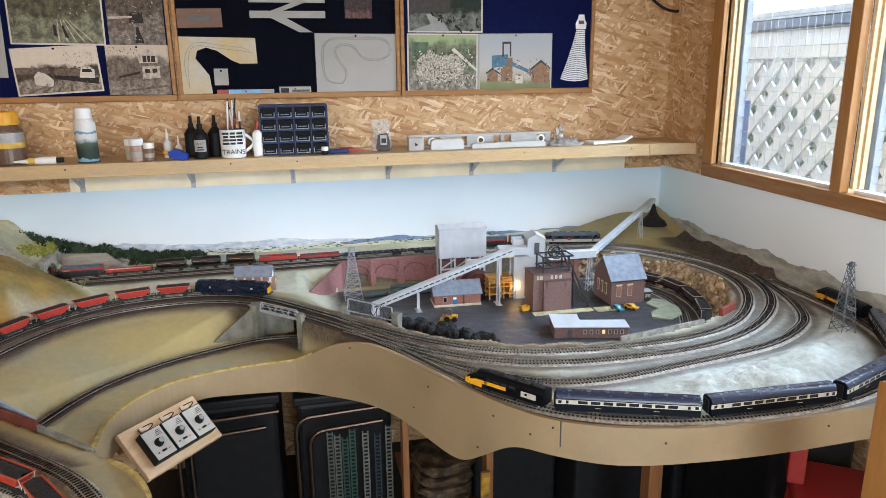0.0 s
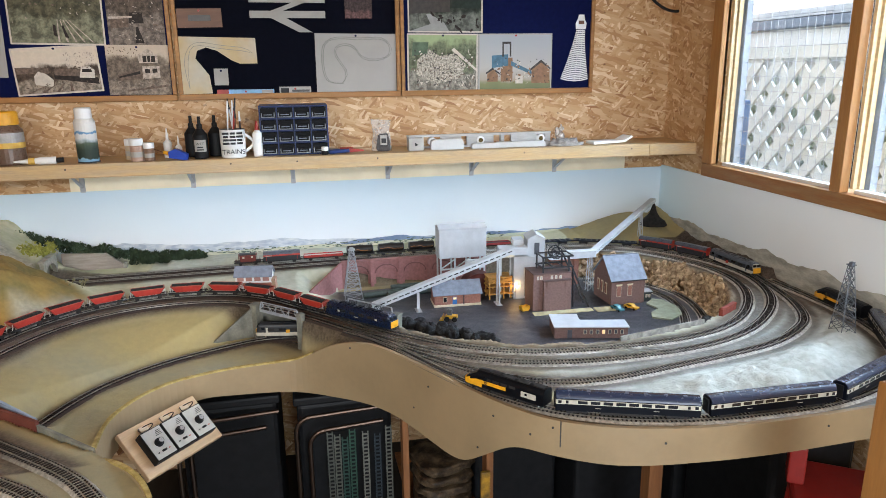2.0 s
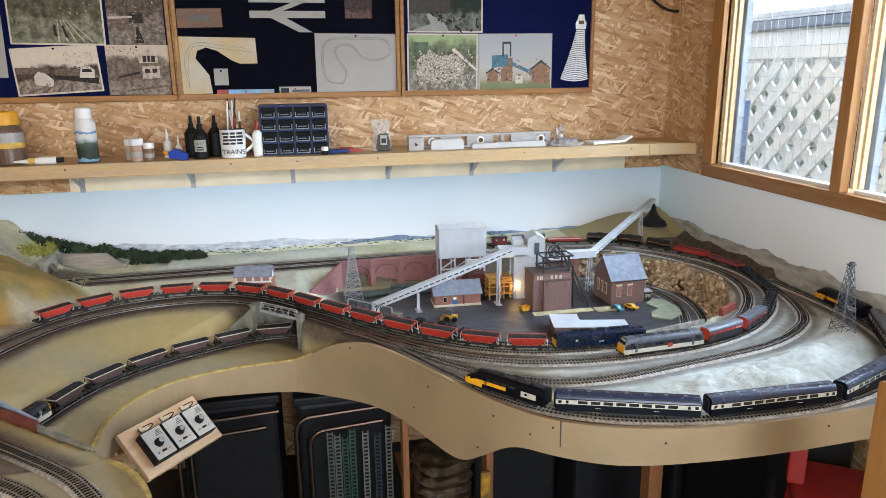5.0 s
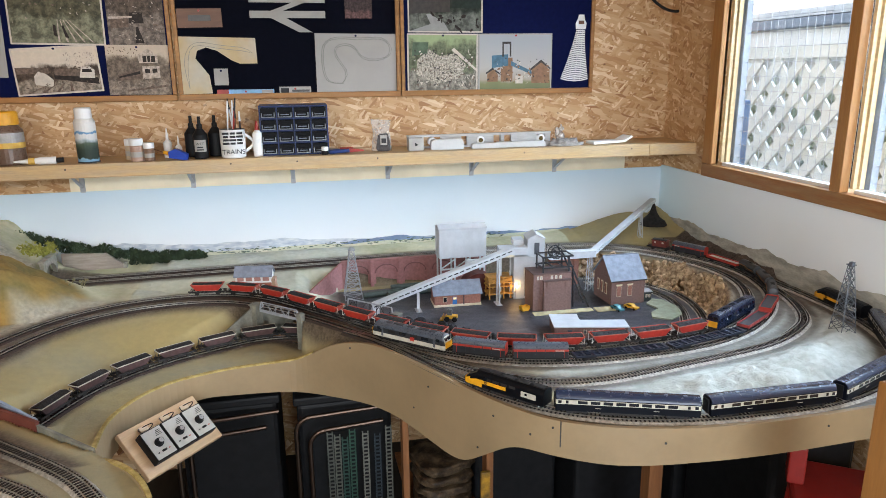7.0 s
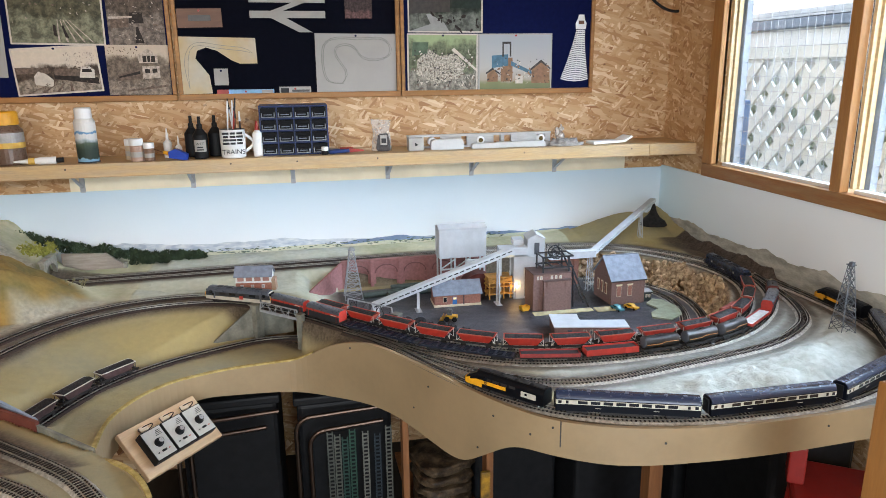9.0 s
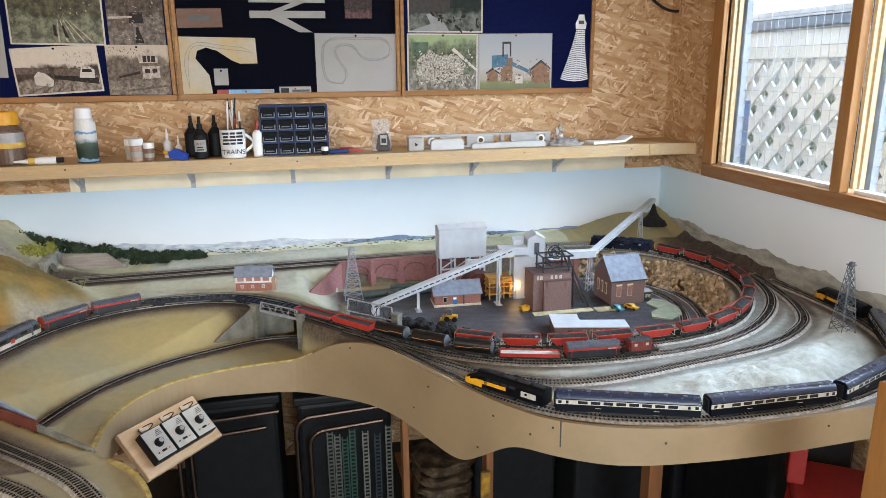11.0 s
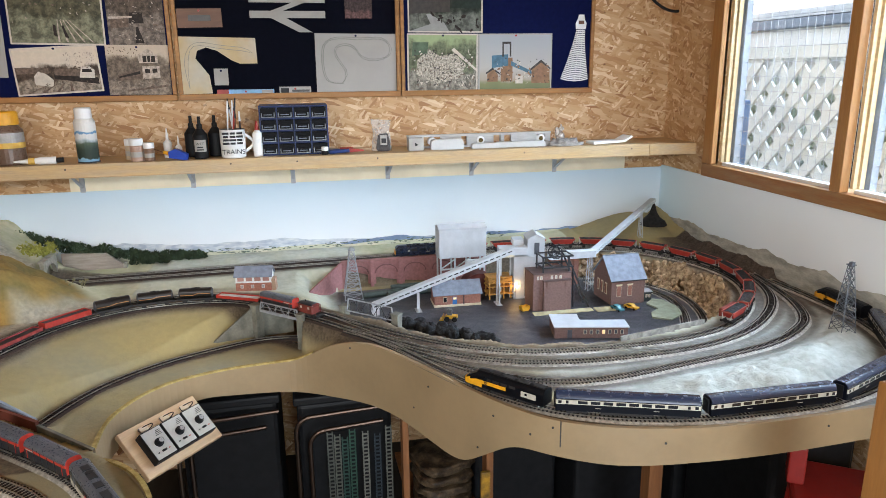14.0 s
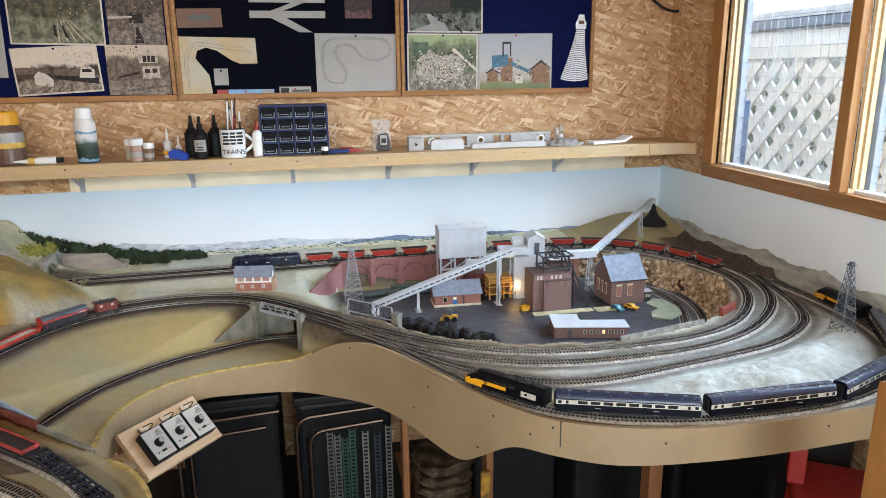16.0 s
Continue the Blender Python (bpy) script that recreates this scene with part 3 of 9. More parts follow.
    Lk.new(tc.outputs["Object"], n3.inputs["Vector"])
    ml = N.new("ShaderNodeMath")
    ml.operation = "MULTIPLY"
    Lk.new(n3.outputs["Fac"], ml.inputs[0])
    Lk.new(sp.outputs["Red"], ml.inputs[1])
    bp2 = N.new("ShaderNodeBump")
    bp2.inputs["Strength"].default_value, bp2.inputs["Distance"].default_value = 0.65, 0.011
    Lk.new(ml.outputs["Value"], bp2.inputs["Height"])
    Lk.new(bp.outputs["Normal"], bp2.inputs["Normal"])
    Lk.new(bp2.outputs["Normal"], b.inputs["Normal"])
    return m


def make_ground():
    idx = -np.ones(gx.shape, int)
    idx[keep] = np.arange(keep.sum())
    zz = np.where(keep & ~on_board, np.where(dE < 1, Z, Z), Z)
    verts = np.stack([gx2[keep], gy2[keep], zz[keep] + T], 1)
    a, b2, c2, d2 = idx[:-1, :-1], idx[:-1, 1:], idx[1:, 1:], idx[1:, :-1]
    ok = (a >= 0) & (b2 >= 0) & (c2 >= 0) & (d2 >= 0)
    inn = on_board[:-1, :-1] | on_board[:-1, 1:] | on_board[1:, 1:] | on_board[1:, :-1]
    ok &= inn
    corner = np.stack([Z[:-1, :-1], Z[:-1, 1:], Z[1:, 1:], Z[1:, :-1]])
    ok &= ~(((corner.max(0) - corner.min(0)) > 0.018) & (dL[:-1, :-1] < 0.036) & (gx[:-1, :-1] > -0.9) & (gy[:-1, :-1] < 2.25))   # openings for the low line
    faces = np.stack([a[ok], b2[ok], c2[ok], d2[ok]], 1)
    me = bpy.data.meshes.new("ground")
    me.from_pydata(verts.tolist(), [], faces.tolist())
    col = me.color_attributes.new("cover", "FLOAT_COLOR", "POINT")
    col.data.foreach_set("color", cov[keep].astype(np.float32).ravel())
    at = me.attributes.new("dirt_shade", "FLOAT", "POINT")
    at.data.foreach_set("value", dirt_shade[keep].astype(np.float32))
    for nme, val in (("flank", flank), ("meadow", meadow)):
        me.attributes.new(nme, "FLOAT", "POINT").data.foreach_set("value", val[keep].astype(np.float32))
    for p in me.polygons:
        p.use_smooth = True
    me.materials.append(ground_material())
    return tagged(new("ground", me), "modelled ground of fields, hillside and tarmac yard", "ground", "", "structure")


make_ground()


def rock_face():
    """Angular blocks of cork rock bedded in the bank inside the loop."""
    bm = bmesh.new()
    rng = random.Random(17)
    cells = [(i, j) for i in range(0, gx.shape[0], 2) for j in range(0, gx.shape[1], 2) if cliff[i, j] > 0.25 and gy[i, j] > 1.86]
    for i, j in cells:
        r = rng.uniform(0.009, 0.019)
        m = Matrix.Translation((gx[i, j] + rng.uniform(-0.006, 0.006), gy[i, j] + rng.uniform(-0.006, 0.006), T + Z[i, j] + rng.uniform(-0.006, 0.006))) @ Euler((rng.uniform(0, 3), rng.uniform(0, 3), rng.uniform(0, 3))).to_matrix().to_4x4()
        vs = bmesh.ops.create_icosphere(bm, subdivisions=1, radius=r)["verts"]
        k = Vector((rng.uniform(0.7, 1.5), rng.uniform(0.7, 1.3), rng.uniform(0.4, 0.9)))
        for v in vs:
            v.co = m @ Vector((v.co.x * k.x * rng.uniform(0.8, 1.2), v.co.y * k.y * rng.uniform(0.8, 1.2), v.co.z * k.z))
    ob = part("rock_face", bm, mat("cork_bark_rock", srgb("a88a66"), 0.9, 60, 0.35, 0.002, other=srgb("d8bf9c")))
    tagged(ob, "broken brown rock face inside the railway loop", "rock", "", "stuff")


rock_face()

# the painted board along the front edge
fb = bmesh.new()
prev = None
for i, p in enumerate(EDGE.q[::2]):
    j = min(2 * i + 1, EDGE.n - 1)
    d = EDGE.q[j] - EDGE.q[max(j - 2, 0)]
    nrm = np.array([d[1], -d[0]]) / (np.hypot(d[0], d[1]) + 1e-9)
    o, q = p[:2] + 0.009 * nrm, p[:2] - 0.001 * nrm
    ring = [fb.verts.new((q[0], q[1], T + p[2] + 0.002)), fb.verts.new((o[0], o[1], T + p[2] + 0.002)), fb.verts.new((o[0], o[1], T + p[3])), fb.verts.new((q[0], q[1], T + p[3]))]
    if prev:
        for k in range(4):
            fb.faces.new((prev[k], prev[(k + 1) % 4], ring[(k + 1) % 4], ring[k]))
    prev = ring
bmesh.ops.recalc_face_normals(fb, faces=fb.faces[:])
tagged(part("front_fascia", fb, FASCIA), "curved magnolia painted board along the layout edge", "fascia", "", "structure")
# golden grass along the rim of the board's hollow
gr = bmesh.new()
prev = None
for i, p in enumerate(EDGE.q[::2]):
    j = min(2 * i + 1, EDGE.n - 1)
    if not (EDGE.nearest((-0.20, 0.55)) < EDGE.s[min(2 * i, EDGE.n - 1)] < EDGE.nearest((0.03, 1.905))):
        continue
    d = EDGE.q[j] - EDGE.q[max(j - 2, 0)]
    nrm = np.array([d[1], -d[0]]) / (np.hypot(d[0], d[1]) + 1e-9)
    w = 0.0036 + 0.0015 * noise.noise(Vector((p[0] * 12, p[1] * 12, 0.0)))
    o, q = p[:2] + 0.0085 * nrm, p[:2] + (0.007 - 2 * w) * nrm
    ring = [gr.verts.new((q[0], q[1], T + p[2] + 0.002)), gr.verts.new((q[0], q[1], T + p[2] + 0.0075)), gr.verts.new((o[0], o[1], T + p[2] + 0.0070)), gr.verts.new((o[0], o[1], T + p[2] + 0.0022))]
    if prev:
        for k in range(4):
            gr.faces.new((prev[k], prev[(k + 1) % 4], ring[(k + 1) % 4], ring[k]))
    prev = ring
bmesh.ops.recalc_face_normals(gr, faces=gr.faces[:])
tagged(part("edge_grass", gr, mat("golden_edge_grass", srgb("a89150"), 0.95, 60, 0.2, 0.001, other=srgb("bda768"))), "golden scatter grass along the board's rim", "grass", "", "structure")
# ---- the tracks ----
def sweep(bm, path, s0, s1, prof, z, step=0.02, mi=0):
    """A profile of (sideways, up) points carried along a line."""
    prev = None
    n = max(2, int((s1 - s0) / step))
    for i in range(n + 1):
        s = s0 + (s1 - s0) * i / n
        p, a, b = path.at(s), path.at(s - 0.005), path.at(s + 0.005)
        d = (b - a) / np.linalg.norm(b - a)
        ring = [bm.verts.new((p[0] + d[1] * u, p[1] - d[0] * u, z + w)) for u, w in prof]
        if prev:
            for k in range(len(prof)):
                f = bm.faces.new((prev[k], prev[(k + 1) % len(prof)], ring[(k + 1) % len(prof)], ring[k]))
                f.material_index = mi
        prev = ring


def track(path, s0, s1, z, label):
    root = thing("railway_track", label, "track", kind="structure")
    z += T
    bm = bmesh.new()
    sweep(bm, path, s0, s1, [(-0.022, -0.0082), (0.022, -0.0082), (0.0165, -0.0040), (-0.0165, -0.0040)], z)
    bmesh.ops.recalc_face_normals(bm, faces=bm.faces[:])
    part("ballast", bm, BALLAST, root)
    verts, faces = [], []
    rng = random.Random(3)
    for i in range(int((s1 - s0) / 0.0092)):
        s = s0 + i * 0.0092
        p, q = path.at(s), path.at(s + 0.004)
        d = (q - p) / np.linalg.norm(q - p)
        w, l = 0.0018, 0.0146 + rng.uniform(-0.0003, 0.0003)
        base = len(verts)
        for zz in (-0.0045, -0.0024):
            for su, sv in ((-1, -1), (1, -1), (1, 1), (-1, 1)):
                verts.append((p[0] + d[1] * l * su + d[0] * w * sv, p[1] - d[0] * l * su + d[1] * w * sv, z + zz))
        faces += [tuple(base + k for k in f) for f in ((4, 5, 6, 7), (0, 1, 5, 4), (1, 2, 6, 5), (2, 3, 7, 6), (3, 0, 4, 7))]
    me = bpy.data.meshes.new("sleepers")
    me.from_pydata(verts, [], faces)
    me.materials.append(SLEEPER)
    sl = new("sleepers", me)
    sl.parent = root
    tagged(sl, kind="stuff")
    for side in (-1, 1):
        bm = bmesh.new()
        u = 0.00865 * side
        sweep(bm, path, s0, s1, [(u - 0.0008, -0.0026), (u + 0.0008, -0.0026), (u + 0.0008, 0), (u - 0.0008, 0)], z, 0.012)
        bmesh.ops.recalc_face_normals(bm, faces=bm.faces[:])
        part("rail", bm, STEEL, root)
    return root


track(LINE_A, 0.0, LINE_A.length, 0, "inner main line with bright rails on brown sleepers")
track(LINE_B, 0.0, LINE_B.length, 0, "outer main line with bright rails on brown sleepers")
YARD_2 = Path([(1.20, 1.86), (1.27, 1.99), (1.305, 2.12), (1.295, 2.235), (1.235, 2.335), (1.12, 2.40), (1.09, 2.405)])
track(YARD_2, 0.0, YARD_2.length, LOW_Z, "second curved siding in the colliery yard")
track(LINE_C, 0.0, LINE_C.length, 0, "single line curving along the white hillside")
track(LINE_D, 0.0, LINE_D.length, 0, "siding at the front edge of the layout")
slab("fiddle_board", SHED_X0, -1.3, 0.3, WY, T - 0.125, T - 0.109, SHADEWOOD, label="plain plywood board beyond the modelled scenery", category="baseboard")
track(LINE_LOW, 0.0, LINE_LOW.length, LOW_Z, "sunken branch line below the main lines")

# ---- rolling stock ----
RAILBLUE = mat("rail_blue_paint", srgb("091831"), 0.28, 50, 0.15, spec=0.5)
DARKBLUE = mat("dark_blue_paint", srgb("080c15"), 0.5, 50, 0.15, spec=0.12)
YELLOW = mat("warning_yellow_paint", srgb("e0a020"), 0.4, 60, 0.1)
LGREY = mat("pale_grey_paint", srgb("bbb6a8"), 0.45, 60, 0.1)
MGREY = mat("mid_grey_paint", srgb("4a4e55"), 0.45, 60, 0.12)
DGREY = mat("slate_grey_paint", srgb("25282d"), 0.45, 60, 0.15)
VANROOF = mat("van_roof_grey", srgb("4c525c"), 0.3, 40, 0.15)
RED = mat("freight_red_paint", srgb("a83226"), 0.45, 70, 0.12)
MAROON = mat("bauxite_brown_paint", srgb("6b2c24"), 0.5, 70, 0.15)
COAL = mat("coal_load", (0.012, 0.012, 0.013, 1), 0.75, 150, 0.4, 0.004)
FRAME = mat("weathered_black_frame", srgb("201d1c"), 0.7, 80, 0.3)
GLASSD = mat("dark_model_glazing", (0.012, 0.014, 0.018, 1), 0.12, 30, 0.1)
SILVER = mat("grey_hopper_chute", srgb("c4c2bc"), 0.5, 60, 0.15)
TANKBLUE = mat("tank_brown_black", srgb("1c1817"), 0.35, 60, 0.2)
TANKLINE = mat("tank_orange_line", srgb("c88a50"), 0.5, 60, 0.1)
FLATBLUE = mat("flat_wagon_blue", srgb("131b2c"), 0.5, 70, 0.2)
PINKRED = mat("faded_red_paint", srgb("983a38"), 0.55, 70, 0.2)


def shell(L, w, z0, cuts, ztop, mats_of, ends=((1.0, 1.0),), nose=0.0, nose_drop=0.0, seg=5):
    """A vehicle body: straight sides cut into colour bands, a curved roof, ends raked back by nose."""
    side = [(w, z) for z in (z0, *cuts)]
    zs = cuts[-1]
    roof = [(w * math.cos(a) ** 0.6, zs + (ztop - zs) * math.sin(a) ** 0.9) for a in (math.pi / 2 * k / seg for k in range(1, seg + 1))]
    half = side + roof
    prof = half + [(-y, z) for y, z in reversed(half[:-1])]
    bm = bmesh.new()
    xs = [(-L / 2, 1), (-L / 2 + max(nose, 0.002), 0), (L / 2 - max(nose, 0.002), 0), (L / 2, 1)]
    rings = []
    for x, e in xs:
        ring = []
        for y, z in prof:
            k = max(0, (z - zs * 0.7) / (ztop - zs * 0.7))
            xx = x - math.copysign(nose * 0.75 * k, x) * e
            ring.append(bm.verts.new((xx, y * (1 - 0.10 * e), z - nose_drop * e * k)))
        rings.append(ring)
    n = len(prof)
    nb = len(cuts)
    for r, q in zip(rings, rings[1:]):
        for i in range(n - 1):
            f = bm.faces.new((r[i], q[i], q[i + 1], r[i + 1]))
            j = i if i < n // 2 else n - 2 - i
            f.material_index = mats_of(j if j < nb else nb)
    for ring, flip in ((rings[0], False), (rings[-1], True)):
        f = bm.faces.new(ring if flip else list(reversed(ring)))
        f.material_index = mats_of(-1)
    bmesh.ops.recalc_face_normals(bm, faces=bm.faces[:])
    return bm


def wheelset(parent, x, r=0.0062):
    bm = bmesh.new()
    q = pose(0, 0, 0, 90, 0, 0)
    for s in (-1, 1):
        cyl(bm, r, s * 0.0085 - 0.0012, s * 0.0085 + 0.0012, seg=14, m=Matrix.Translation((x, 0, r)) @ q)
    cyl(bm, 0.0011, -0.0085, 0.0085, seg=8, m=Matrix.Translation((x, 0, r)) @ q)
    return part("wheel", bm, FRAME, parent)


def bogie(parent, x, wb=0.034, axles=2):
    bm = bmesh.new()
    for s in (-1, 1):
        box(bm, x - wb * 0.68, x + wb * 0.68, s * 0.0125 - 0.0013, s * 0.0125 + 0.0013, 0.004, 0.0105, 0.0008)
        for k in range(axles):
            xx = x - wb / 2 + wb * k / (axles - 1)
            box(bm, xx - 0.003, xx + 0.003, s * 0.0142 - 0.001, s * 0.0142 + 0.001, 0.003, 0.0095)
    box(bm, x - 0.004, x + 0.004, -0.0125, 0.0125, 0.006, 0.011)
    b = part("bogie", bm, FRAME, parent)
    for k in range(axles):
        wheelset(b, x - wb / 2 + wb * k / (axles - 1))
    return b


def buffers(parent, L, w=0.0115, z=0.0135):
    for e in (-1, 1):
        bm = bmesh.new()
        box(bm, e * L / 2 - 0.0015, e * L / 2 + 0.0005, -0.017, 0.017, z - 0.003, z + 0.003)
        for s in (-1, 1):
            cyl(bm, 0.0012, 0, 0.005, seg=8, m=Matrix.Translation((e * L / 2, s * w, z)) @ pose(0, 0, 0, 0, 90 * e, 0))
            cyl(bm, 0.003, 0.0045, 0.0055, seg=10, m=Matrix.Translation((e * L / 2, s * w, z)) @ pose(0, 0, 0, 0, 90 * e, 0))
        box(bm, e * L / 2 - 0.001, e * L / 2 + 0.006 * (1 if e > 0 else -1) if e > 0 else e * L / 2 + 0.001, -0.001, 0.001, z - 0.005, z - 0.003) if e > 0 else box(bm, -L / 2 - 0.006, -L / 2 + 0.001, -0.001, 0.001, z - 0.005, z - 0.003)
        part("buffer_beam", bm, FRAME, parent)


def plate(name, parent, x0, x1, side, z0, z1, material, w=0.0182, t=0.0005):
    y = side * w
    return part(name, boxm(x0, x1, min(y, y + side * t), max(y, y + side * t), z0, z1), material, parent)


def diesel(name, label, L, bands, mats, roofm, markings=None, three=True):
    root = thing(name, label, "locomotive")
    bm = shell(L - 0.008, 0.0182, 0.0120, (0.0235, 0.0375), 0.0515, lambda j: {0: 0, 1: 1, 2: 2, -1: 3}[j], nose=0.010, nose_drop=0.004)
    part("body", bm, mats, root, smooth=False)
    for e in (-1, 1):
        # cab front: yellow panel, two screens, headcode
        xf = e * (L / 2 - 0.0045)
        bm = bmesh.new()
        box(bm, min(xf, xf + e * 0.0022), max(xf, xf + e * 0.0022), -0.0158, 0.0158, 0.0135, 0.0330, 0.0008)
        part("nose_panel", bm, YELLOW, root, "yellow warning panel")
        for s in (-1, 1):
            bm = bmesh.new()
            x2 = e * (L / 2 - 0.0085)
            box(bm, x2 - 0.0022, x2 + 0.0022, s * 0.0078 - 0.0058, s * 0.0078 + 0.0058, 0.0355, 0.0435, m=None)
            part("windscreen", bm, GLASSD, root)
            plate("cab_window", root, e * (L / 2 - 0.026) - 0.005, e * (L / 2 - 0.026) + 0.005, s, 0.0315, 0.0400, GLASSD, w=0.0180)
            plate("cab_door", root, e * (L / 2 - 0.038) - 0.0035, e * (L / 2 - 0.038) + 0.0035, s, 0.0150, 0.0390, bands, w=0.0180)
        bogie(root, e * (L / 2 - 0.058), 0.052 if three else 0.036, 3 if three else 2)
    for s in (-1, 1):
        for k in range(4):
            x = -0.055 + 0.036 * k
            plate("grille", root, x - 0.011, x + 0.011, s, 0.0285, 0.0365, FRAME if k % 2 else GLASSD, w=0.0180)
    bm = bmesh.new()
    for k in range(5):
        x = -0.07 + 0.035 * k
        box(bm, x - 0.010, x + 0.010, -0.007, 0.007, 0.0505, 0.0525, 0.0006)
    for k in (-1, 1):
        cyl(bm, 0.0065, 0.051, 0.0530, x=0.05 * k, seg=16)
    part("roof_fan", bm, roofm, root)
    part("fuel_tank", boxm(-0.030, 0.030, -0.0145, 0.0145, 0.0045, 0.0125, 0.001), FRAME, root)
    buffers(root, L - 0.006)
    for x0, x1, z0, z1, m in (markings or ()):
        for s in (-1, 1):
            plate("marking", root, x0, x1, s, z0, z1, m, w=0.0186)
    return root


def hopper(label, colour, rim, L=0.112, load=COAL, group="", chute=None):
    root = thing("hopper_wagon", label, "wagon", group=group)
    bm = bmesh.new()
    top, bot = 0.0385, 0.0175
    def ring(hx, hy, z):
        return [bm.verts.new((sx * hx, sy * hy, z)) for sx, sy in ((-1, -1), (1, -1), (1, 1), (-1, 1))]
    a, b, c, d = ring(L / 2 - 0.020, 0.0135, bot), ring(L / 2 - 0.004, 0.0170, top), ring(L / 2 - 0.0055, 0.0156, top), ring(L / 2 - 0.008, 0.0150, top - 0.005)
    for r, q in ((a, b), (b, c), (c, d)):
        for i in range(4):
            bm.faces.new((r[i], r[(i + 1) % 4], q[(i + 1) % 4], q[i]))
    bm.faces.new(list(reversed(a)))
    part("hopper_body", bm, colour, root)
    bm = bmesh.new()
    n, m2 = 14, 5
    rng = random.Random(len(bpy.data.objects))
    g = [[bm.verts.new(((-1 + 2 * i / n) * (L / 2 - 0.0072), (-1 + 2 * j / m2) * 0.0152, top - 0.0012 + 0.0046 * math.sin(math.pi * j / m2) + rng.uniform(-0.0008, 0.0008))) for j in range(m2 + 1)] for i in range(n + 1)]
    for i in range(n):
        for j in range(m2):
            bm.faces.new((g[i][j], g[i + 1][j], g[i + 1][j + 1], g[i][j + 1]))
    part("coal", bm, load, root, "black coal load")
    bm = bmesh.new()
    for s in (-1, 1):
        box(bm, -L / 2 + 0.004, L / 2 - 0.004, s * 0.0176 - 0.0007, s * 0.0176 + 0.0007, top - 0.0018, top + 0.0006)
        box(bm, s * (L / 2 - 0.0042) - 0.0007, s * (L / 2 - 0.0042) + 0.0007, -0.0176, 0.0176, top - 0.0018, top + 0.0006)
    part("rim", bm, rim, root)
    bm = bmesh.new()
    for s in (-1, 1):
        box(bm, -L / 2, L / 2, s * 0.0135 - 0.001, s * 0.0135 + 0.001, 0.0105, 0.0165)
        for k in (-1, 1):
            box(bm, k * 0.034 - 0.006, k * 0.034 + 0.006, s * 0.0135 - 0.0018, s * 0.0135 + 0.0018, 0.004, 0.011)
        box(bm, s * L / 2 - s * 0.002 - 0.001, s * L / 2 - s * 0.002 + 0.001, -0.0165, 0.0165, 0.0105, 0.0165)
    part("underframe", bm, FRAME, root)
    bm = bmesh.new()
    for k in (-1, 0, 1):
        vs = box(bm, k * 0.020 - 0.008, k * 0.020 + 0.008, -0.0125, 0.0125, 0.006, 0.0178)
        for v in vs:
            if v.co.z < 0.01:
                v.co.y *= 0.5
    part("chute", bm, chute or SILVER, root)
    for e in (-1, 1):
        bm = bmesh.new()
        for s in (-1, 1):
            beam(bm, (e * (L / 2 - 0.003), s * 0.0125, 0.0165), (e * (L / 2 - 0.0045), s * 0.0145, top - 0.001), 0.0013)
            beam(bm, (e * (L / 2 - 0.003), s * 0.0125, 0.0165), (e * (L / 2 - 0.012), s * 0.006, 0.024), 0.0011)
        part("end_stanchion", bm, chute or SILVER, root)
        wheelset(root, e * 0.034)
    buffers(root, L)
    return root


def van(label, L=0.145):
    root = thing("covered_van", label, "wagon")
    bm = shell(L - 0.006, 0.0172, 0.0135, (0.0305, 0.0365), 0.0480, lambda j: {0: 0, 1: 1, 2: 2, -1: 1}[j])
    part("body", bm, [DGREY, RED, VANROOF], root)
    for s in (-1, 1):
        for k in range(6):
            x = -L / 2 + 0.014 + k * (L - 0.028) / 5
            plate("rib", root, x - 0.0006, x + 0.0006, s, 0.0140, 0.0365, DGREY if k % 5 else RED, w=0.0171, t=0.0008)
        plate("marking", root, -L / 2 + 0.012, -L / 2 + 0.036, s, 0.0318, 0.0338, LGREY, w=0.0173)
    bm = bmesh.new()
    box(bm, -L / 2 + 0.002, L / 2 - 0.002, -0.0145, 0.0145, 0.009, 0.0137)
    for s in (-1, 1):
        for k in (-1, 1):
            box(bm, k * 0.046 - 0.007, k * 0.046 + 0.007, s * 0.0135 - 0.0015, s * 0.0135 + 0.0015, 0.004, 0.0105)
    part("underframe", bm, FRAME, root)
    for k in (-1, 1):
        wheelset(root, k * 0.046)
    buffers(root, L - 0.004)
    return root


def flat(label, L=0.258):
    root = thing("flat_wagon", label, "wagon")
    bm = bmesh.new()
    for s in (-1, 1):
        box(bm, -L / 2, L / 2, s * 0.0155 - 0.001, s * 0.0155 + 0.001, 0.0115, 0.0165)
        box(bm, -L / 2, L / 2, s * 0.0045 - 0.001, s * 0.0045 + 0.001, 0.0125, 0.0165)
    for k in range(12):
        x = -L / 2 + 0.004 + (L - 0.008) * k / 11
        box(bm, x - 0.003, x + 0.003, -0.0155, 0.0155, 0.0130, 0.0168)
    part("deck", bm, FLATBLUE, root)
    for k in range(9):
        x = -L / 2 + 0.015 + (L - 0.03) * k / 8
        for s in (-1, 1):
            part("container_spigot", boxm(x - 0.0025, x + 0.0025, s * 0.0160 - 0.0012, s * 0.0160 + 0.0012, 0.0170, 0.0180), MGREY, root)
    for k in (-1, 1):
        bogie(root, k * (L / 2 - 0.040), 0.026)
    buffers(root, L)
    return root


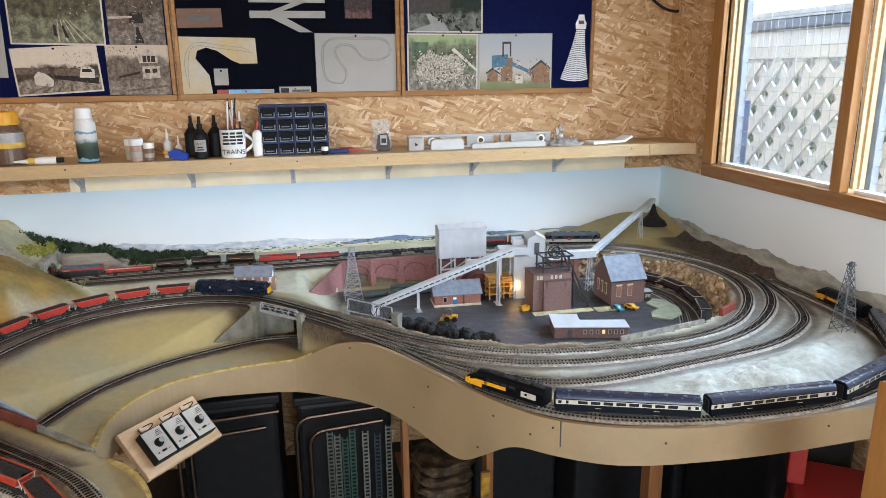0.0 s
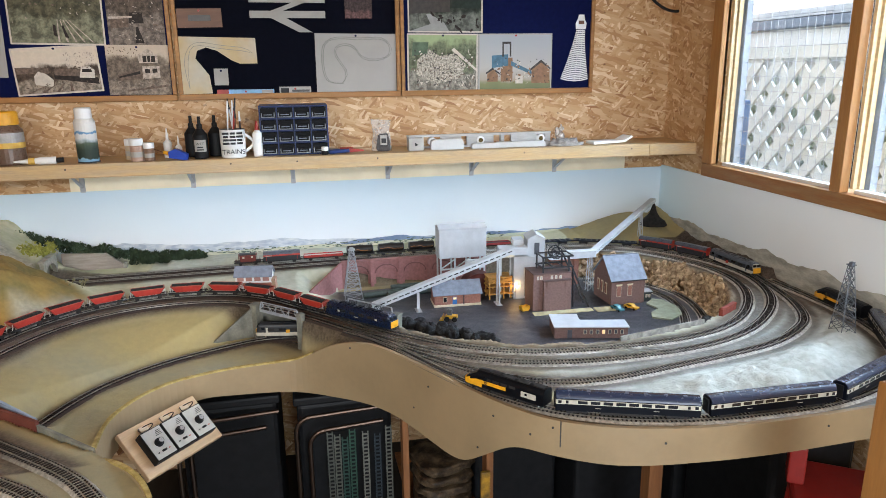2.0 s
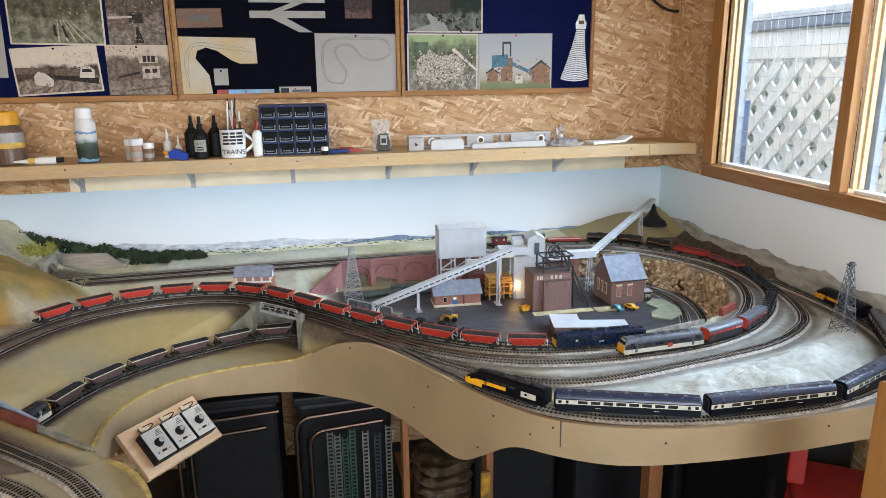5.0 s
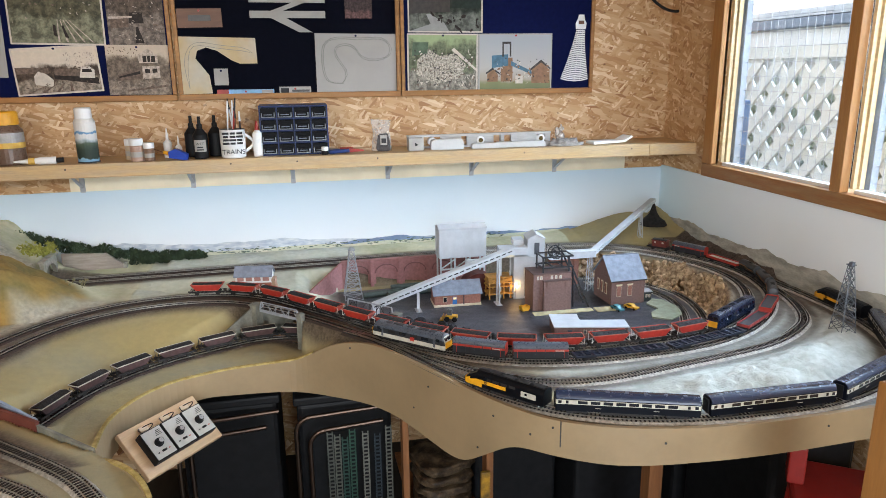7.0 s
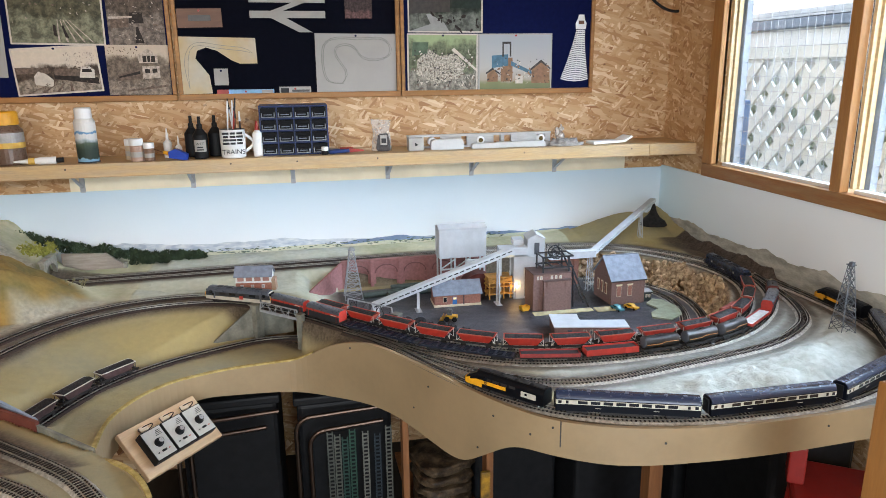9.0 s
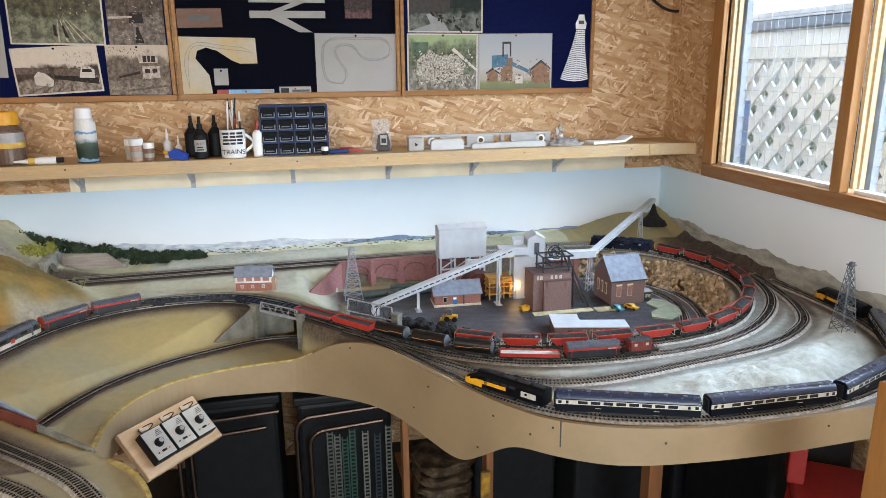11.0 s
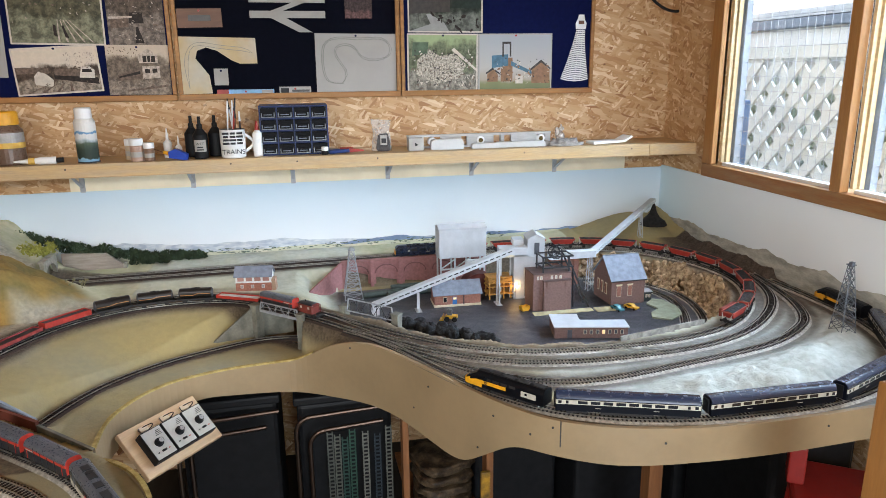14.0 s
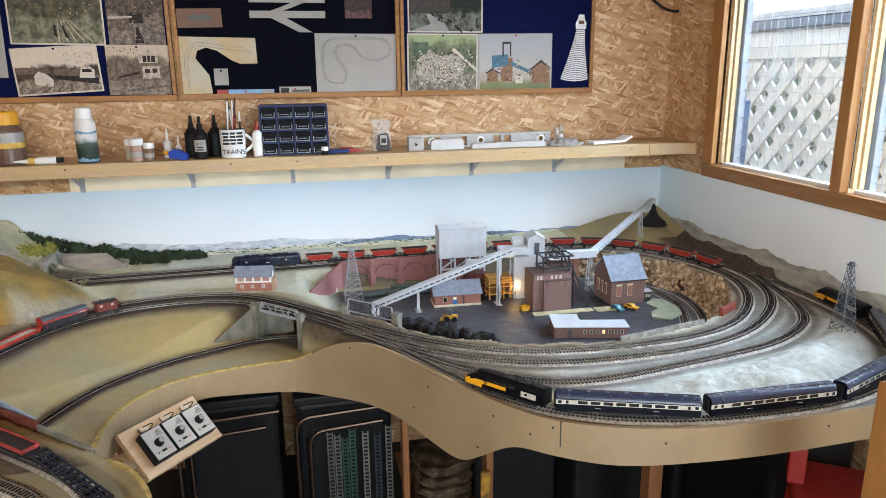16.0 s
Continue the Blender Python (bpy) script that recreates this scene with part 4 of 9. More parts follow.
def tank(label, L=0.116):
    root = thing("tank_wagon", label, "wagon")
    bm = bmesh.new()
    q = Matrix.Translation((0, 0, 0.0315)) @ pose(0, 0, 0, 0, 90, 0)
    cyl(bm, 0.0162, -L / 2 + 0.009, L / 2 - 0.009, seg=24, m=q)
    for e in (-1, 1):
        cyl(bm, 0.0162 if e < 0 else 0.0125, -0.002, 0.002, seg=24, r2=0.0125 if e < 0 else 0.0162, m=Matrix.Translation((-e * (L / 2 - 0.007), 0, 0.0315)) @ pose(0, 0, 0, 0, 90, 0)) if False else None
    part("barrel", bm, TANKBLUE, root, smooth=False)
    for e in (-1, 1):
        bm = bmesh.new()
        o = bmesh.ops.create_uvsphere(bm, u_segments=20, v_segments=10, radius=0.0158)
        for v in o["verts"]:
            v.co = Vector((v.co.x * 0.35 + e * (L / 2 - 0.0095), v.co.y, v.co.z + 0.0315))
        part("tank_end", bm, MGREY, root, smooth=True)
    for s in (-1, 1):
        bm = bmesh.new()
        box(bm, -L / 2 + 0.012, -0.006, s * 0.0162 - 0.0006, s * 0.0162 + 0.0006, 0.0318, 0.0332)
        beam(bm, (-0.006, s * 0.0162, 0.0325), (0.006, s * 0.0160, 0.0285), 0.0013)
        box(bm, 0.006, L / 2 - 0.012, s * 0.0160 - 0.0006, s * 0.0160 + 0.0006, 0.0278, 0.0292)
        part("stripe", bm, TANKLINE, root)
    bm = bmesh.new()
    box(bm, -L / 2 + 0.002, L / 2 - 0.002, -0.0145, 0.0145, 0.0100, 0.0165)
    for s in (-1, 1):
        for k in (-1, 1):
            box(bm, k * 0.034 - 0.007, k * 0.034 + 0.007, s * 0.0135 - 0.0015, s * 0.0135 + 0.0015, 0.004, 0.0105)
    part("underframe", bm, FRAME, root)
    bm = bmesh.new()
    cyl(bm, 0.004, 0.0465, 0.0495, seg=14)
    box(bm, -0.014, 0.014, -0.006, 0.006, 0.0470, 0.0478)
    part("filler_hatch", bm, FRAME, root)
    for k in (-1, 1):
        wheelset(root, k * 0.034)
    buffers(root, L - 0.004)
    return root


def open_wagon(name, label, colour, L=0.150, h=0.0300, load=True, planks=False):
    root = thing(name, label, "wagon")
    bm = bmesh.new()
    z0 = 0.0155
    for s in (-1, 1):
        box(bm, -L / 2 + 0.003, L / 2 - 0.003, s * 0.0165 - 0.0007, s * 0.0165 + 0.0007, z0, h, 0.0003)
        box(bm, s * (L / 2 - 0.0037) - 0.0007, s * (L / 2 - 0.0037) + 0.0007, -0.0158, 0.0158, z0, h, 0.0003)
    box(bm, -L / 2 + 0.003, L / 2 - 0.003, -0.0165, 0.0165, z0 - 0.001, z0 + 0.001)
    part("body", bm, colour, root)
    for s in (-1, 1):
        for k in range(9):
            x = -L / 2 + 0.008 + k * (L - 0.016) / 8
            plate("stanchion", root, x - 0.0008, x + 0.0008, s, z0, h, colour, w=0.0171, t=0.0008)
    if load:
        bm = bmesh.new()
        box(bm, -L / 2 + 0.005, L / 2 - 0.005, -0.0152, 0.0152, z0 + 0.001, h - 0.004)
        part("load", bm, DGREY if not planks else SILVER, root)
    bm = bmesh.new()
    box(bm, -L / 2 + 0.002, L / 2 - 0.002, -0.0140, 0.0140, 0.0095, 0.0150)
    for s in (-1, 1):
        for k in (-1, 1):
            box(bm, k * L * 0.32 - 0.007, k * L * 0.32 + 0.007, s * 0.0135 - 0.0015, s * 0.0135 + 0.0015, 0.004, 0.0105)
    part("underframe", bm, FRAME, root)
    for k in (-1, 1):
        wheelset(root, k * L * 0.32)
    buffers(root, L - 0.004)
    return root


def brake_van(label, L=0.096):
    root = thing("brake_van", label, "wagon")
    bm = bmesh.new()
    box(bm, -L / 2 + 0.002, L / 2 - 0.002, -0.0160, 0.0160, 0.0100, 0.0165)
    part("underframe", bm, FRAME, root)
    bm = shell(L * 0.62, 0.0165, 0.0165, (0.028, 0.0410), 0.0465, lambda j: {0: 0, 1: 0, 2: 1, -1: 0}[j])
    part("body", bm, [MAROON, DGREY], root)
    bm = bmesh.new()
    box(bm, -L * 0.36, L * 0.36, -0.0172, 0.0172, 0.0410, 0.0420)
    for e in (-1, 1):
        for s in (-1, 1):
            beam(bm, (e * L * 0.35, s * 0.0155, 0.0165), (e * L * 0.35, s * 0.0155, 0.0410), 0.0012)
            beam(bm, (e * L * 0.46, s * 0.0155, 0.0165), (e * L * 0.46, s * 0.0155, 0.0260), 0.0012)
        beam(bm, (e * L * 0.46, -0.0155, 0.0260), (e * L * 0.46, 0.0155, 0.0260), 0.0012)
    part("verandah", bm, MAROON, root)
    bm = bmesh.new()
    cyl(bm, 0.0016, 0.045, 0.052, x=0.012, seg=8)
    part("stove_pipe", bm, FRAME, root)
    for s in (-1, 1):
        plate("window", root, -0.020, -0.012, s, 0.030, 0.037, LGREY, w=0.0164)
        plate("window", root, 0.012, 0.020, s, 0.030, 0.037, LGREY, w=0.0164)
    for k in (-1, 1):
        wheelset(root, k * 0.028)
    buffers(root, L - 0.002)
    return root


def coach(label, L=0.306):
    root = thing("passenger_coach", label, "coach", group="coaches of the parked express")
    bm = shell(L - 0.006, 0.0182, 0.0110, (0.0265, 0.0365, 0.0385), 0.0500, lambda j: {0: 0, 1: 1, 2: 0, 3: 2, -1: 0}[j])
    part("body", bm, [DARKBLUE, LGREY, mat("coach_roof_grey", srgb("2a3348"), 0.24, 20, 0.03)], root)
    n = 8
    for s in (-1, 1):
        for k in range(n):
            x = (k - (n - 1) / 2) * 0.0265
            plate("window", root, x - 0.0100, x + 0.0100, s, 0.0282, 0.0350, GLASSD, w=0.0180)
        for e in (-1, 1):
            plate("door_window", root, e * 0.1255 - 0.0028, e * 0.1255 + 0.0028, s, 0.0282, 0.0350, GLASSD, w=0.0180)
            plate("door_window", root, e * 0.141 - 0.0035, e * 0.141 + 0.0035, s, 0.0282, 0.0350, GLASSD, w=0.0180)
            plate("marking", root, e * 0.06 - 0.006, e * 0.06 + 0.006, s, 0.0190, 0.0202, LGREY, w=0.0182)
        plate("skirt", root, -0.055, 0.055, s, 0.0045, 0.0112, FRAME, w=0.0150, t=0.0015)
    for e in (-1, 1):
        bogie(root, e * 0.104, 0.034)
        bm = bmesh.new()
        box(bm, e * (L / 2 - 0.002) - 0.002, e * (L / 2 - 0.002) + 0.002, -0.0085, 0.0085, 0.0130, 0.0430, 0.001)
        part("gangway", bm, BLACK, root)
    for k in range(7):
        x = -0.12 + 0.04 * k
        part("roof_vent", boxm(x - 0.004, x + 0.004, -0.003, 0.003, 0.0498, 0.0508), MGREY, root)
    return root


def power_car(label, L=0.214):
    """Wedge-nosed diesel power car; the nose points along +x."""
    root = thing("power_car", label, "locomotive", group="power cars of the parked express")
    w, z0, zs, zt = 0.0182, 0.0110, 0.0375, 0.0490
    half = [(w, z0), (w, 0.0205), (w, 0.0290), (w, zs), (w * 0.86, 0.0445), (w * 0.55, 0.0480), (0, zt)]
    prof = half + [(-y, z) for y, z in reversed(half[:-1])]
    st = [(-L / 2, 1.0, 0), (L / 2 - 0.052, 1.0, 0), (L / 2 - 0.036, 0.97, 0.001), (L / 2 - 0.018, 0.93, 0.011), (L / 2 - 0.006, 0.86, 0.020), (L / 2, 0.70, 0.0235)]
    bm = bmesh.new()
    rings = []
    for x, k, dz in st:
        top = zt - dz
        rings.append([bm.verts.new((x, y * k, min(z, z0 + (z - z0) * (top - z0) / (zt - z0)))) for y, z in prof])
    n = len(prof)
    for ri, (r, q) in enumerate(zip(rings, rings[1:])):
        for i in range(n - 1):
            f = bm.faces.new((r[i], q[i], q[i + 1], r[i + 1]))
            j = i if i < n // 2 else n - 2 - i
            if ri == 0:
                f.material_index = 0
            elif ri >= 4:
                f.material_index = 1
            elif ri == 2 and j >= 3:
                f.material_index = 2 if j >= 4 else 0
            else:
                f.material_index = 1 if (j in (0, 1) or ri == 3 and j < 3) else 0
            if ri == 1 and j > 2:
                f.material_index = 0
    bm.faces.new(list(reversed(rings[0])))
    bm.faces.new(rings[-1]).material_index = 1
    bmesh.ops.recalc_face_normals(bm, faces=bm.faces[:])
    part("body", bm, [mat("express_black_blue", srgb("0a0c11"), 0.4, 50, 0.15, spec=0.2), YELLOW, GLASSD], root)
    for s in (-1, 1):
        plate("yellow_band", root, -0.010, L / 2 - 0.050, s, 0.0205, 0.0292, YELLOW, w=0.0182, t=0.0006)
        plate("white_panel", root, -0.088, -0.050, s, 0.0200, 0.0330, LGREY, w=0.0182, t=0.0006)
        plate("window", root, -0.066, -0.060, s, 0.0250, 0.0300, GLASSD, w=0.0188)
        plate("cab_door", root, L / 2 - 0.066, L / 2 - 0.059, s, 0.0150, 0.0380, GLASSD, w=0.0183, t=0.0005)
        for k in range(4):
            plate("grille", root, -0.035 + 0.022 * k, -0.019 + 0.022 * k, s, 0.0310, 0.0370, FRAME, w=0.0182, t=0.0005)
        plate("skirt", root, -0.03, 0.03, s, 0.0040, 0.0112, FRAME, w=0.0150, t=0.0015)
    bm = bmesh.new()
    for k in range(4):
        x = -0.088 + 0.038 * k
        box(bm, x - 0.014, x + 0.014, -0.009, 0.009, 0.0475, 0.0500, 0.0008)
    part("roof_grille", bm, FRAME, root)
    for e in (-1, 1):
        bogie(root, e * 0.064, 0.034)
    return root


def placed(path, s, z, sign=1, half=0.04):
    """The pose of a vehicle centred at s on a line, heading along it or against it."""
    a, b = path.at(s - half), path.at(s + half)
    c = (a + b) / 2
    d = (b - a) * sign
    return pose(c[0], c[1], T + z, 0, 0, math.degrees(math.atan2(d[1], d[0])))


# the parked express on the front siding
sD = LINE_D.nearest((0.36, 1.487))
car = power_car("black and yellow wedge-nosed power car parked at the front edge")
car.matrix_basis = placed(LINE_D, sD + 0.1405, 0, -1, 0.064)
cs = sD + 0.255 + 0.158
first = coach("blue and pale grey model coach parked in the siding")
first.matrix_basis = placed(LINE_D, cs, 0, 1, 0.104)
for k in range(1, 4):
    copy_thing(first, placed(LINE_D, cs + 0.317 * k, 0, 1, 0.104))
copy_thing(car, placed(LINE_D, cs + 0.317 * 3 + 0.160 + 0.125, 0, 1, 0.068))

# trains that run: (vehicle, length with coupling, distance between its pivots)
COAL_TRAIN = [(diesel("blue_diesel_locomotive", "rail blue diesel locomotive with yellow ends hauling coal hoppers", 0.262, RAILBLUE, [RAILBLUE, RAILBLUE, RAILBLUE, RAILBLUE], DARKBLUE, [(-0.075, -0.068, 0.027, 0.033, LGREY), (0.070, 0.078, 0.027, 0.033, LGREY), (-0.01, 0.004, 0.0225, 0.0245, LGREY)]), 0.270, 0.146)]
h0 = hopper("red coal hopper wagon loaded with black coal", RED, mat("hopper_rim_red", srgb("b05a48"), 0.5, 60, 0.15), group="red hoppers of the coal train")
COAL_TRAIN.append((h0, 0.1245, 0.068))
for k in range(13):
    COAL_TRAIN.append((copy_thing(h0, Matrix()), 0.1245, 0.068))
v0 = van("red and grey ventilated van with a grey roof")
f0 = flat("empty dark blue bogie flat wagon")
t0 = tank("dark tank wagon with an orange side stripe")
FREIGHT = [(diesel("grey_diesel_locomotive", "diesel locomotive with pale grey sides and dark roof hauling freight", 0.244, MGREY, [LGREY, DGREY, VANROOF, LGREY], DGREY, [(-0.022, -0.008, 0.0185, 0.0295, RED), (0.085, 0.092, 0.0250, 0.0330, GLASSD)]), 0.250, 0.13), (v0, 0.155, 0.09), (copy_thing(v0, Matrix()), 0.155, 0.09), (f0, 0.27, 0.178), (copy_thing(f0, Matrix()), 0.27, 0.178),
           (open_wagon("plank_wagon", "faded red low wagon with a ribbed load", PINKRED, 0.158, 0.0245, True, False), 0.165, 0.10), (open_wagon("open_wagon", "red open wagon with a dark load", RED, 0.148, 0.0310), 0.155, 0.095), (t0, 0.125, 0.068), (copy_thing(t0, Matrix()), 0.125, 0.068), (copy_thing(t0, Matrix()), 0.125, 0.068),
           (open_wagon("low_wagon", "red low-sided wagon carrying pale sheets", RED, 0.158, 0.0240, True, True), 0.165, 0.10), (copy_thing(v0, Matrix()), 0.155, 0.09), (brake_van("brown goods brake van at the train's end"), 0.10, 0.056)]
w0 = hopper("dark hopper wagon with a pale rim on the sunken line", mat("hopper_dull_maroon", srgb("4a3434"), 0.6, 70, 0.25), LGREY, group="dark hoppers of the branch train", chute=DGREY)
BRANCH = [(diesel("two_tone_grey_locomotive", "two-tone grey diesel with yellow nose on the branch", 0.205, LGREY, [LGREY, DGREY, DGREY, LGREY], DGREY, [(-0.006, 0.006, 0.0215, 0.0320, YELLOW)], False), 0.211, 0.105), (w0, 0.1275, 0.068)]
for k in range(10):
    BRANCH.append((copy_thing(w0, Matrix()), 0.1275, 0.068))
A0, B0, L0 = LINE_A.nearest((-0.33, 0.96)), LINE_B.nearest((-0.26, 0.96)), LINE_LOW.nearest((-0.553, 1.835))
COAL_NOSE = [(0, 2.172), (0.5, 2.315), (1.5, 2.590), (2.5, 2.84), (3.5, 3.083), (6.5, 3.775), (7, 3.9), (9, 4.415), (11.5, 5.03), (12.5, 5.292), (14, 5.725), (15, 6.018), (16, 6.345)]
FREIGHT_NOSE = [(0, 4.905), (1.5, 4.361), (3.5, 3.70), (6.5, 2.665), (9, 1.82), (11.5, 0.888), (13.5, 0.238), (16, -0.64)]
BRANCH_NOSE = [(0, 1.05), (2.5, 0.35), (3.5, 0.06), (4.2, -0.14), (7.5, -1.06), (9, -1.48), (11, -2.03), (12, -2.2), (16, -2.22)]

# ---- shed fittings ----
def gradient_mat(name, stops, axis=2, rough=0.7, speck=0.0, coords="Generated", nscale=6):
    """A printed sheet whose colours change up its height, softened by noise."""
    m = bpy.data.materials.new(name)
    m.use_nodes = True
    t = m.node_tree
    N, Lk = t.nodes, t.links
    b = N["Principled BSDF"]
    b.inputs["Roughness"].default_value = rough
    tc, sp, r, n = N.new("ShaderNodeTexCoord"), N.new("ShaderNodeSeparateXYZ"), N.new("ShaderNodeValToRGB"), N.new("ShaderNodeTexNoise")
    Lk.new(tc.outputs[coords], sp.inputs["Vector"])
    n.inputs["Scale"].default_value, n.inputs["Detail"].default_value = nscale, 8
    Lk.new(tc.outputs["Object"], n.inputs["Vector"])
    ma = N.new("ShaderNodeMath")
    ma.operation = "MULTIPLY_ADD"
    ma.inputs[1].default_value = speck
    Lk.new(n.outputs["Fac"], ma.inputs[0])
    sub = N.new("ShaderNodeMath")
    sub.operation = "SUBTRACT"
    sub.inputs[1].default_value = speck / 2
    Lk.new(sp.outputs[axis], sub.inputs[0])
    Lk.new(sub.outputs["Value"], ma.inputs[2])
    Lk.new(ma.outputs["Value"], r.inputs["Fac"])
    e = r.color_ramp.elements
    e[0].position, e[0].color = stops[0][0], srgb(stops[0][1])
    e[1].position, e[1].color = stops[-1][0], srgb(stops[-1][1])
    for p, c in stops[1:-1]:
        e.new(p).color = srgb(c)
    Lk.new(r.outputs["Color"], b.inputs["Base Color"])
    return m


SKY_N = gradient_mat("painted_sky", [(0.0, "f4f6f7"), (0.42, "eef3f7"), (0.62, "e4eff6"), (0.82, "d9e9f4"), (1.0, "cce2f1")], speck=0.22, nscale=2.2)
SKY_E = gradient_mat("painted_sky_side", [(0.0, "f0efec"), (0.6, "eef2f3"), (0.86, "e4f0f6"), (1.0, "d4ecf7")], axis=1, speck=0.10, nscale=2)
BS = WY - 0.008
scenic = thing("backscene", "painted sky board with distant hills behind the railway", "backscene", kind="structure")
part("sky_panel", boxm(-2.1, WX - 0.001, BS, WY - 0.001, T - 0.14, T + 0.283), SKY_N, scenic)
part("side_sky_panel", boxm(WX - 0.008, WX - 0.001, 0.9, BS - 0.001, T - 0.14, T + 0.291), SKY_E, scenic)


def ridge(name, x0, x1, base, amp, freq, seed, y, material, env=None, side=False, z0=-0.02):
    bm = bmesh.new()
    n = 160
    prev = None
    for i in range(n + 1):
        x = x0 + (x1 - x0) * i / n
        z = base + amp * noise.fractal(Vector((x * freq, seed, 0.5)), 0.8, 2.1, 5)
        if env:
            z = z * env(x)
        a = bm.verts.new((y, x, T + z0) if side else (x, y, T + z0))
        b = bm.verts.new((y, x, T + max(z, z0 + 0.002)) if side else (x, y, T + max(z, z0 + 0.002)))
        if prev:
            bm.faces.new((prev[0], a, b, prev[1]))
        prev = (a, b)
    return part(name, bm, material, scenic)


FAR = mat("painted_far_hills", srgb("b9c6d6"), 0.8, 26, 0.12, other=srgb("dfe4e6"), stretch=(1, 1, 3))
BLUEH = mat("painted_blue_hills", srgb("8196b6"), 0.8, 16, 0.15)
FIELDS = mat("painted_fields", srgb("e2dfc6"), 0.8, 18, 0.12, other=srgb("c3c9b0"), stretch=(1, 1, 5))
HEDGE = mat("painted_hedges", srgb("58685c"), 0.8, 60, 0.35)
MOOR = mat("painted_moor", srgb("a29f94"), 0.85, 14, 0.2, other=srgb("bdb8ab"), stretch=(1, 1, 3))
ridge("far_hill", -0.9, 0.75, 0.050, 0.022, 2.2, 3.0, BS - 0.001, FAR, lambda x: 1.0 - 0.55 * min(1, max(0, (x + 0.05) / 0.35)))
ridge("blue_hill", 0.15, 0.62, 0.034, 0.010, 5, 9.0, BS - 0.0016, BLUEH, lambda x: 0.45 + 0.55 * math.sin(math.pi * min(1, max(0, (x - 0.15) / 0.47))))
ridge("blue_hill", 0.58, 1.36, 0.021, 0.012, 5, 21.0, BS - 0.0016, BLUEH)
ridge("field", -0.75, 1.2, 0.016, 0.008, 4, 5.0, BS - 0.0022, FIELDS)
for k, (zz, seed) in enumerate(((0.012, 1.0), (0.006, 4.4), (0.019, 7.7))):
    bm = bmesh.new()
    rng = random.Random(seed)
    for i in range(90):
        x = rng.uniform(-0.6, 0.9)
        w, hh = rng.uniform(0.004, 0.022), rng.uniform(0.0015, 0.0045)
        z = T + zz + rng.uniform(-0.006, 0.006)
        y = BS - 0.0026 - 0.0003 * k
        bm.faces.new([bm.verts.new((x + a * w, y, z + c * hh)) for a, c in ((-0.5, 0), (0.5, 0), (0.35, 0.8), (0, 1), (-0.4, 0.7))])
    tagged(part("hedge", bm, HEDGE, scenic), kind="stuff")
ridge("moor", 1.2, BS, 0.070, 0.018, 6, 13.0, WX - 0.0095, MOOR, side=True)

# the shelf, its brackets and the pale board below it
SH = T + 0.416
shelf = thing("wall_shelf", "pine plank shelf on brackets below the pinboards", "shelf")
part("plank", boxm(-1.5, 1.44, 2.625, WY - 0.002, SH - 0.020, SH, 0.001), PINE, shelf)
part("front_rail", boxm(-1.5, 1.44, 2.60, 2.623, SH - 0.047, SH + 0.001, 0.002), PINE, shelf, "square planed front rail")
end = bmesh.new()
box(end, 1.442, 1.64, 2.565, 2.59, SH - 0.045, SH + 0.001, 0.002, m=Matrix.Translation((1.442, 2.612, 0)) @ pose(0, 0, 0, 0, 0, -8) @ Matrix.Translation((-1.442, -2.578, 0)))
part("end_rail", end, PINE, shelf)
part("end_plank", boxm(1.442, WX - 0.002, 2.605, WY - 0.002, SH - 0.021, SH - 0.001), PINE, shelf)
for x in (-0.785, -0.383, 0.002, 0.388, 0.748, 1.124):
    bm = bmesh.new()
    box(bm, x - 0.009, x + 0.009, 2.63, WY - 0.012, SH - 0.026, SH - 0.0205)
    box(bm, x - 0.009, x + 0.009, WY - 0.017, WY - 0.012, SH - 0.135, SH - 0.021)
    beam(bm, (x, 2.66, SH - 0.025), (x, WY - 0.02, SH - 0.115), 0.012, 0.004)
    part("bracket", bm, METALGREY, shelf, "grey steel bracket")
for x in (-0.765, -0.215, 0.02, 0.318, 0.90, 1.36):
    bm = bmesh.new()
    cyl(bm, 0.003, 0, 0.0012, seg=10, m=Matrix.Translation((x, 2.5998, SH - 0.016)) @ pose(0, 0, 0, 90, 0, 0))
    part("screw", bm, mat("dark_screw_head", srgb("2b2420"), 0.5, 50, 0.2), shelf, "dark screw head")
bl = part("shelf_back_board", boxm(-0.83, 1.46, WY - 0.011, WY - 0.001, T + 0.2835, SH - 0.022), CREAM)
tagged(bl, "cream painted batten under the shelf", "trim", "", "structure")

# ---- pinboards with their sheets ----
NAVY = mat("navy_felt", srgb("080a15"), 0.95, 60, 0.12, 0.0004, spec=0.08)
BLUEFELT = mat("royal_blue_felt", srgb("0a123a"), 0.9, 60, 0.12, 0.0004, spec=0.1)
FRAMEW = mat("orange_pine_frame", srgb("9a6a34"), 0.5, 8, 0.16, stretch=(1, 8, 8))
PAPER = mat("off_white_paper", srgb("a6a39d"), 0.75, 6, 0.05)
PAPERY = mat("aged_plan_paper", srgb("cac2b0"), 0.75, 9, 0.10, other=srgb("c2ac84"))
INK = mat("dark_print", srgb("2a2a2c"), 0.8, 60, 0.2)
PENCIL = mat("grey_pencil_line", srgb("8d9088"), 0.8, 60, 0.15)


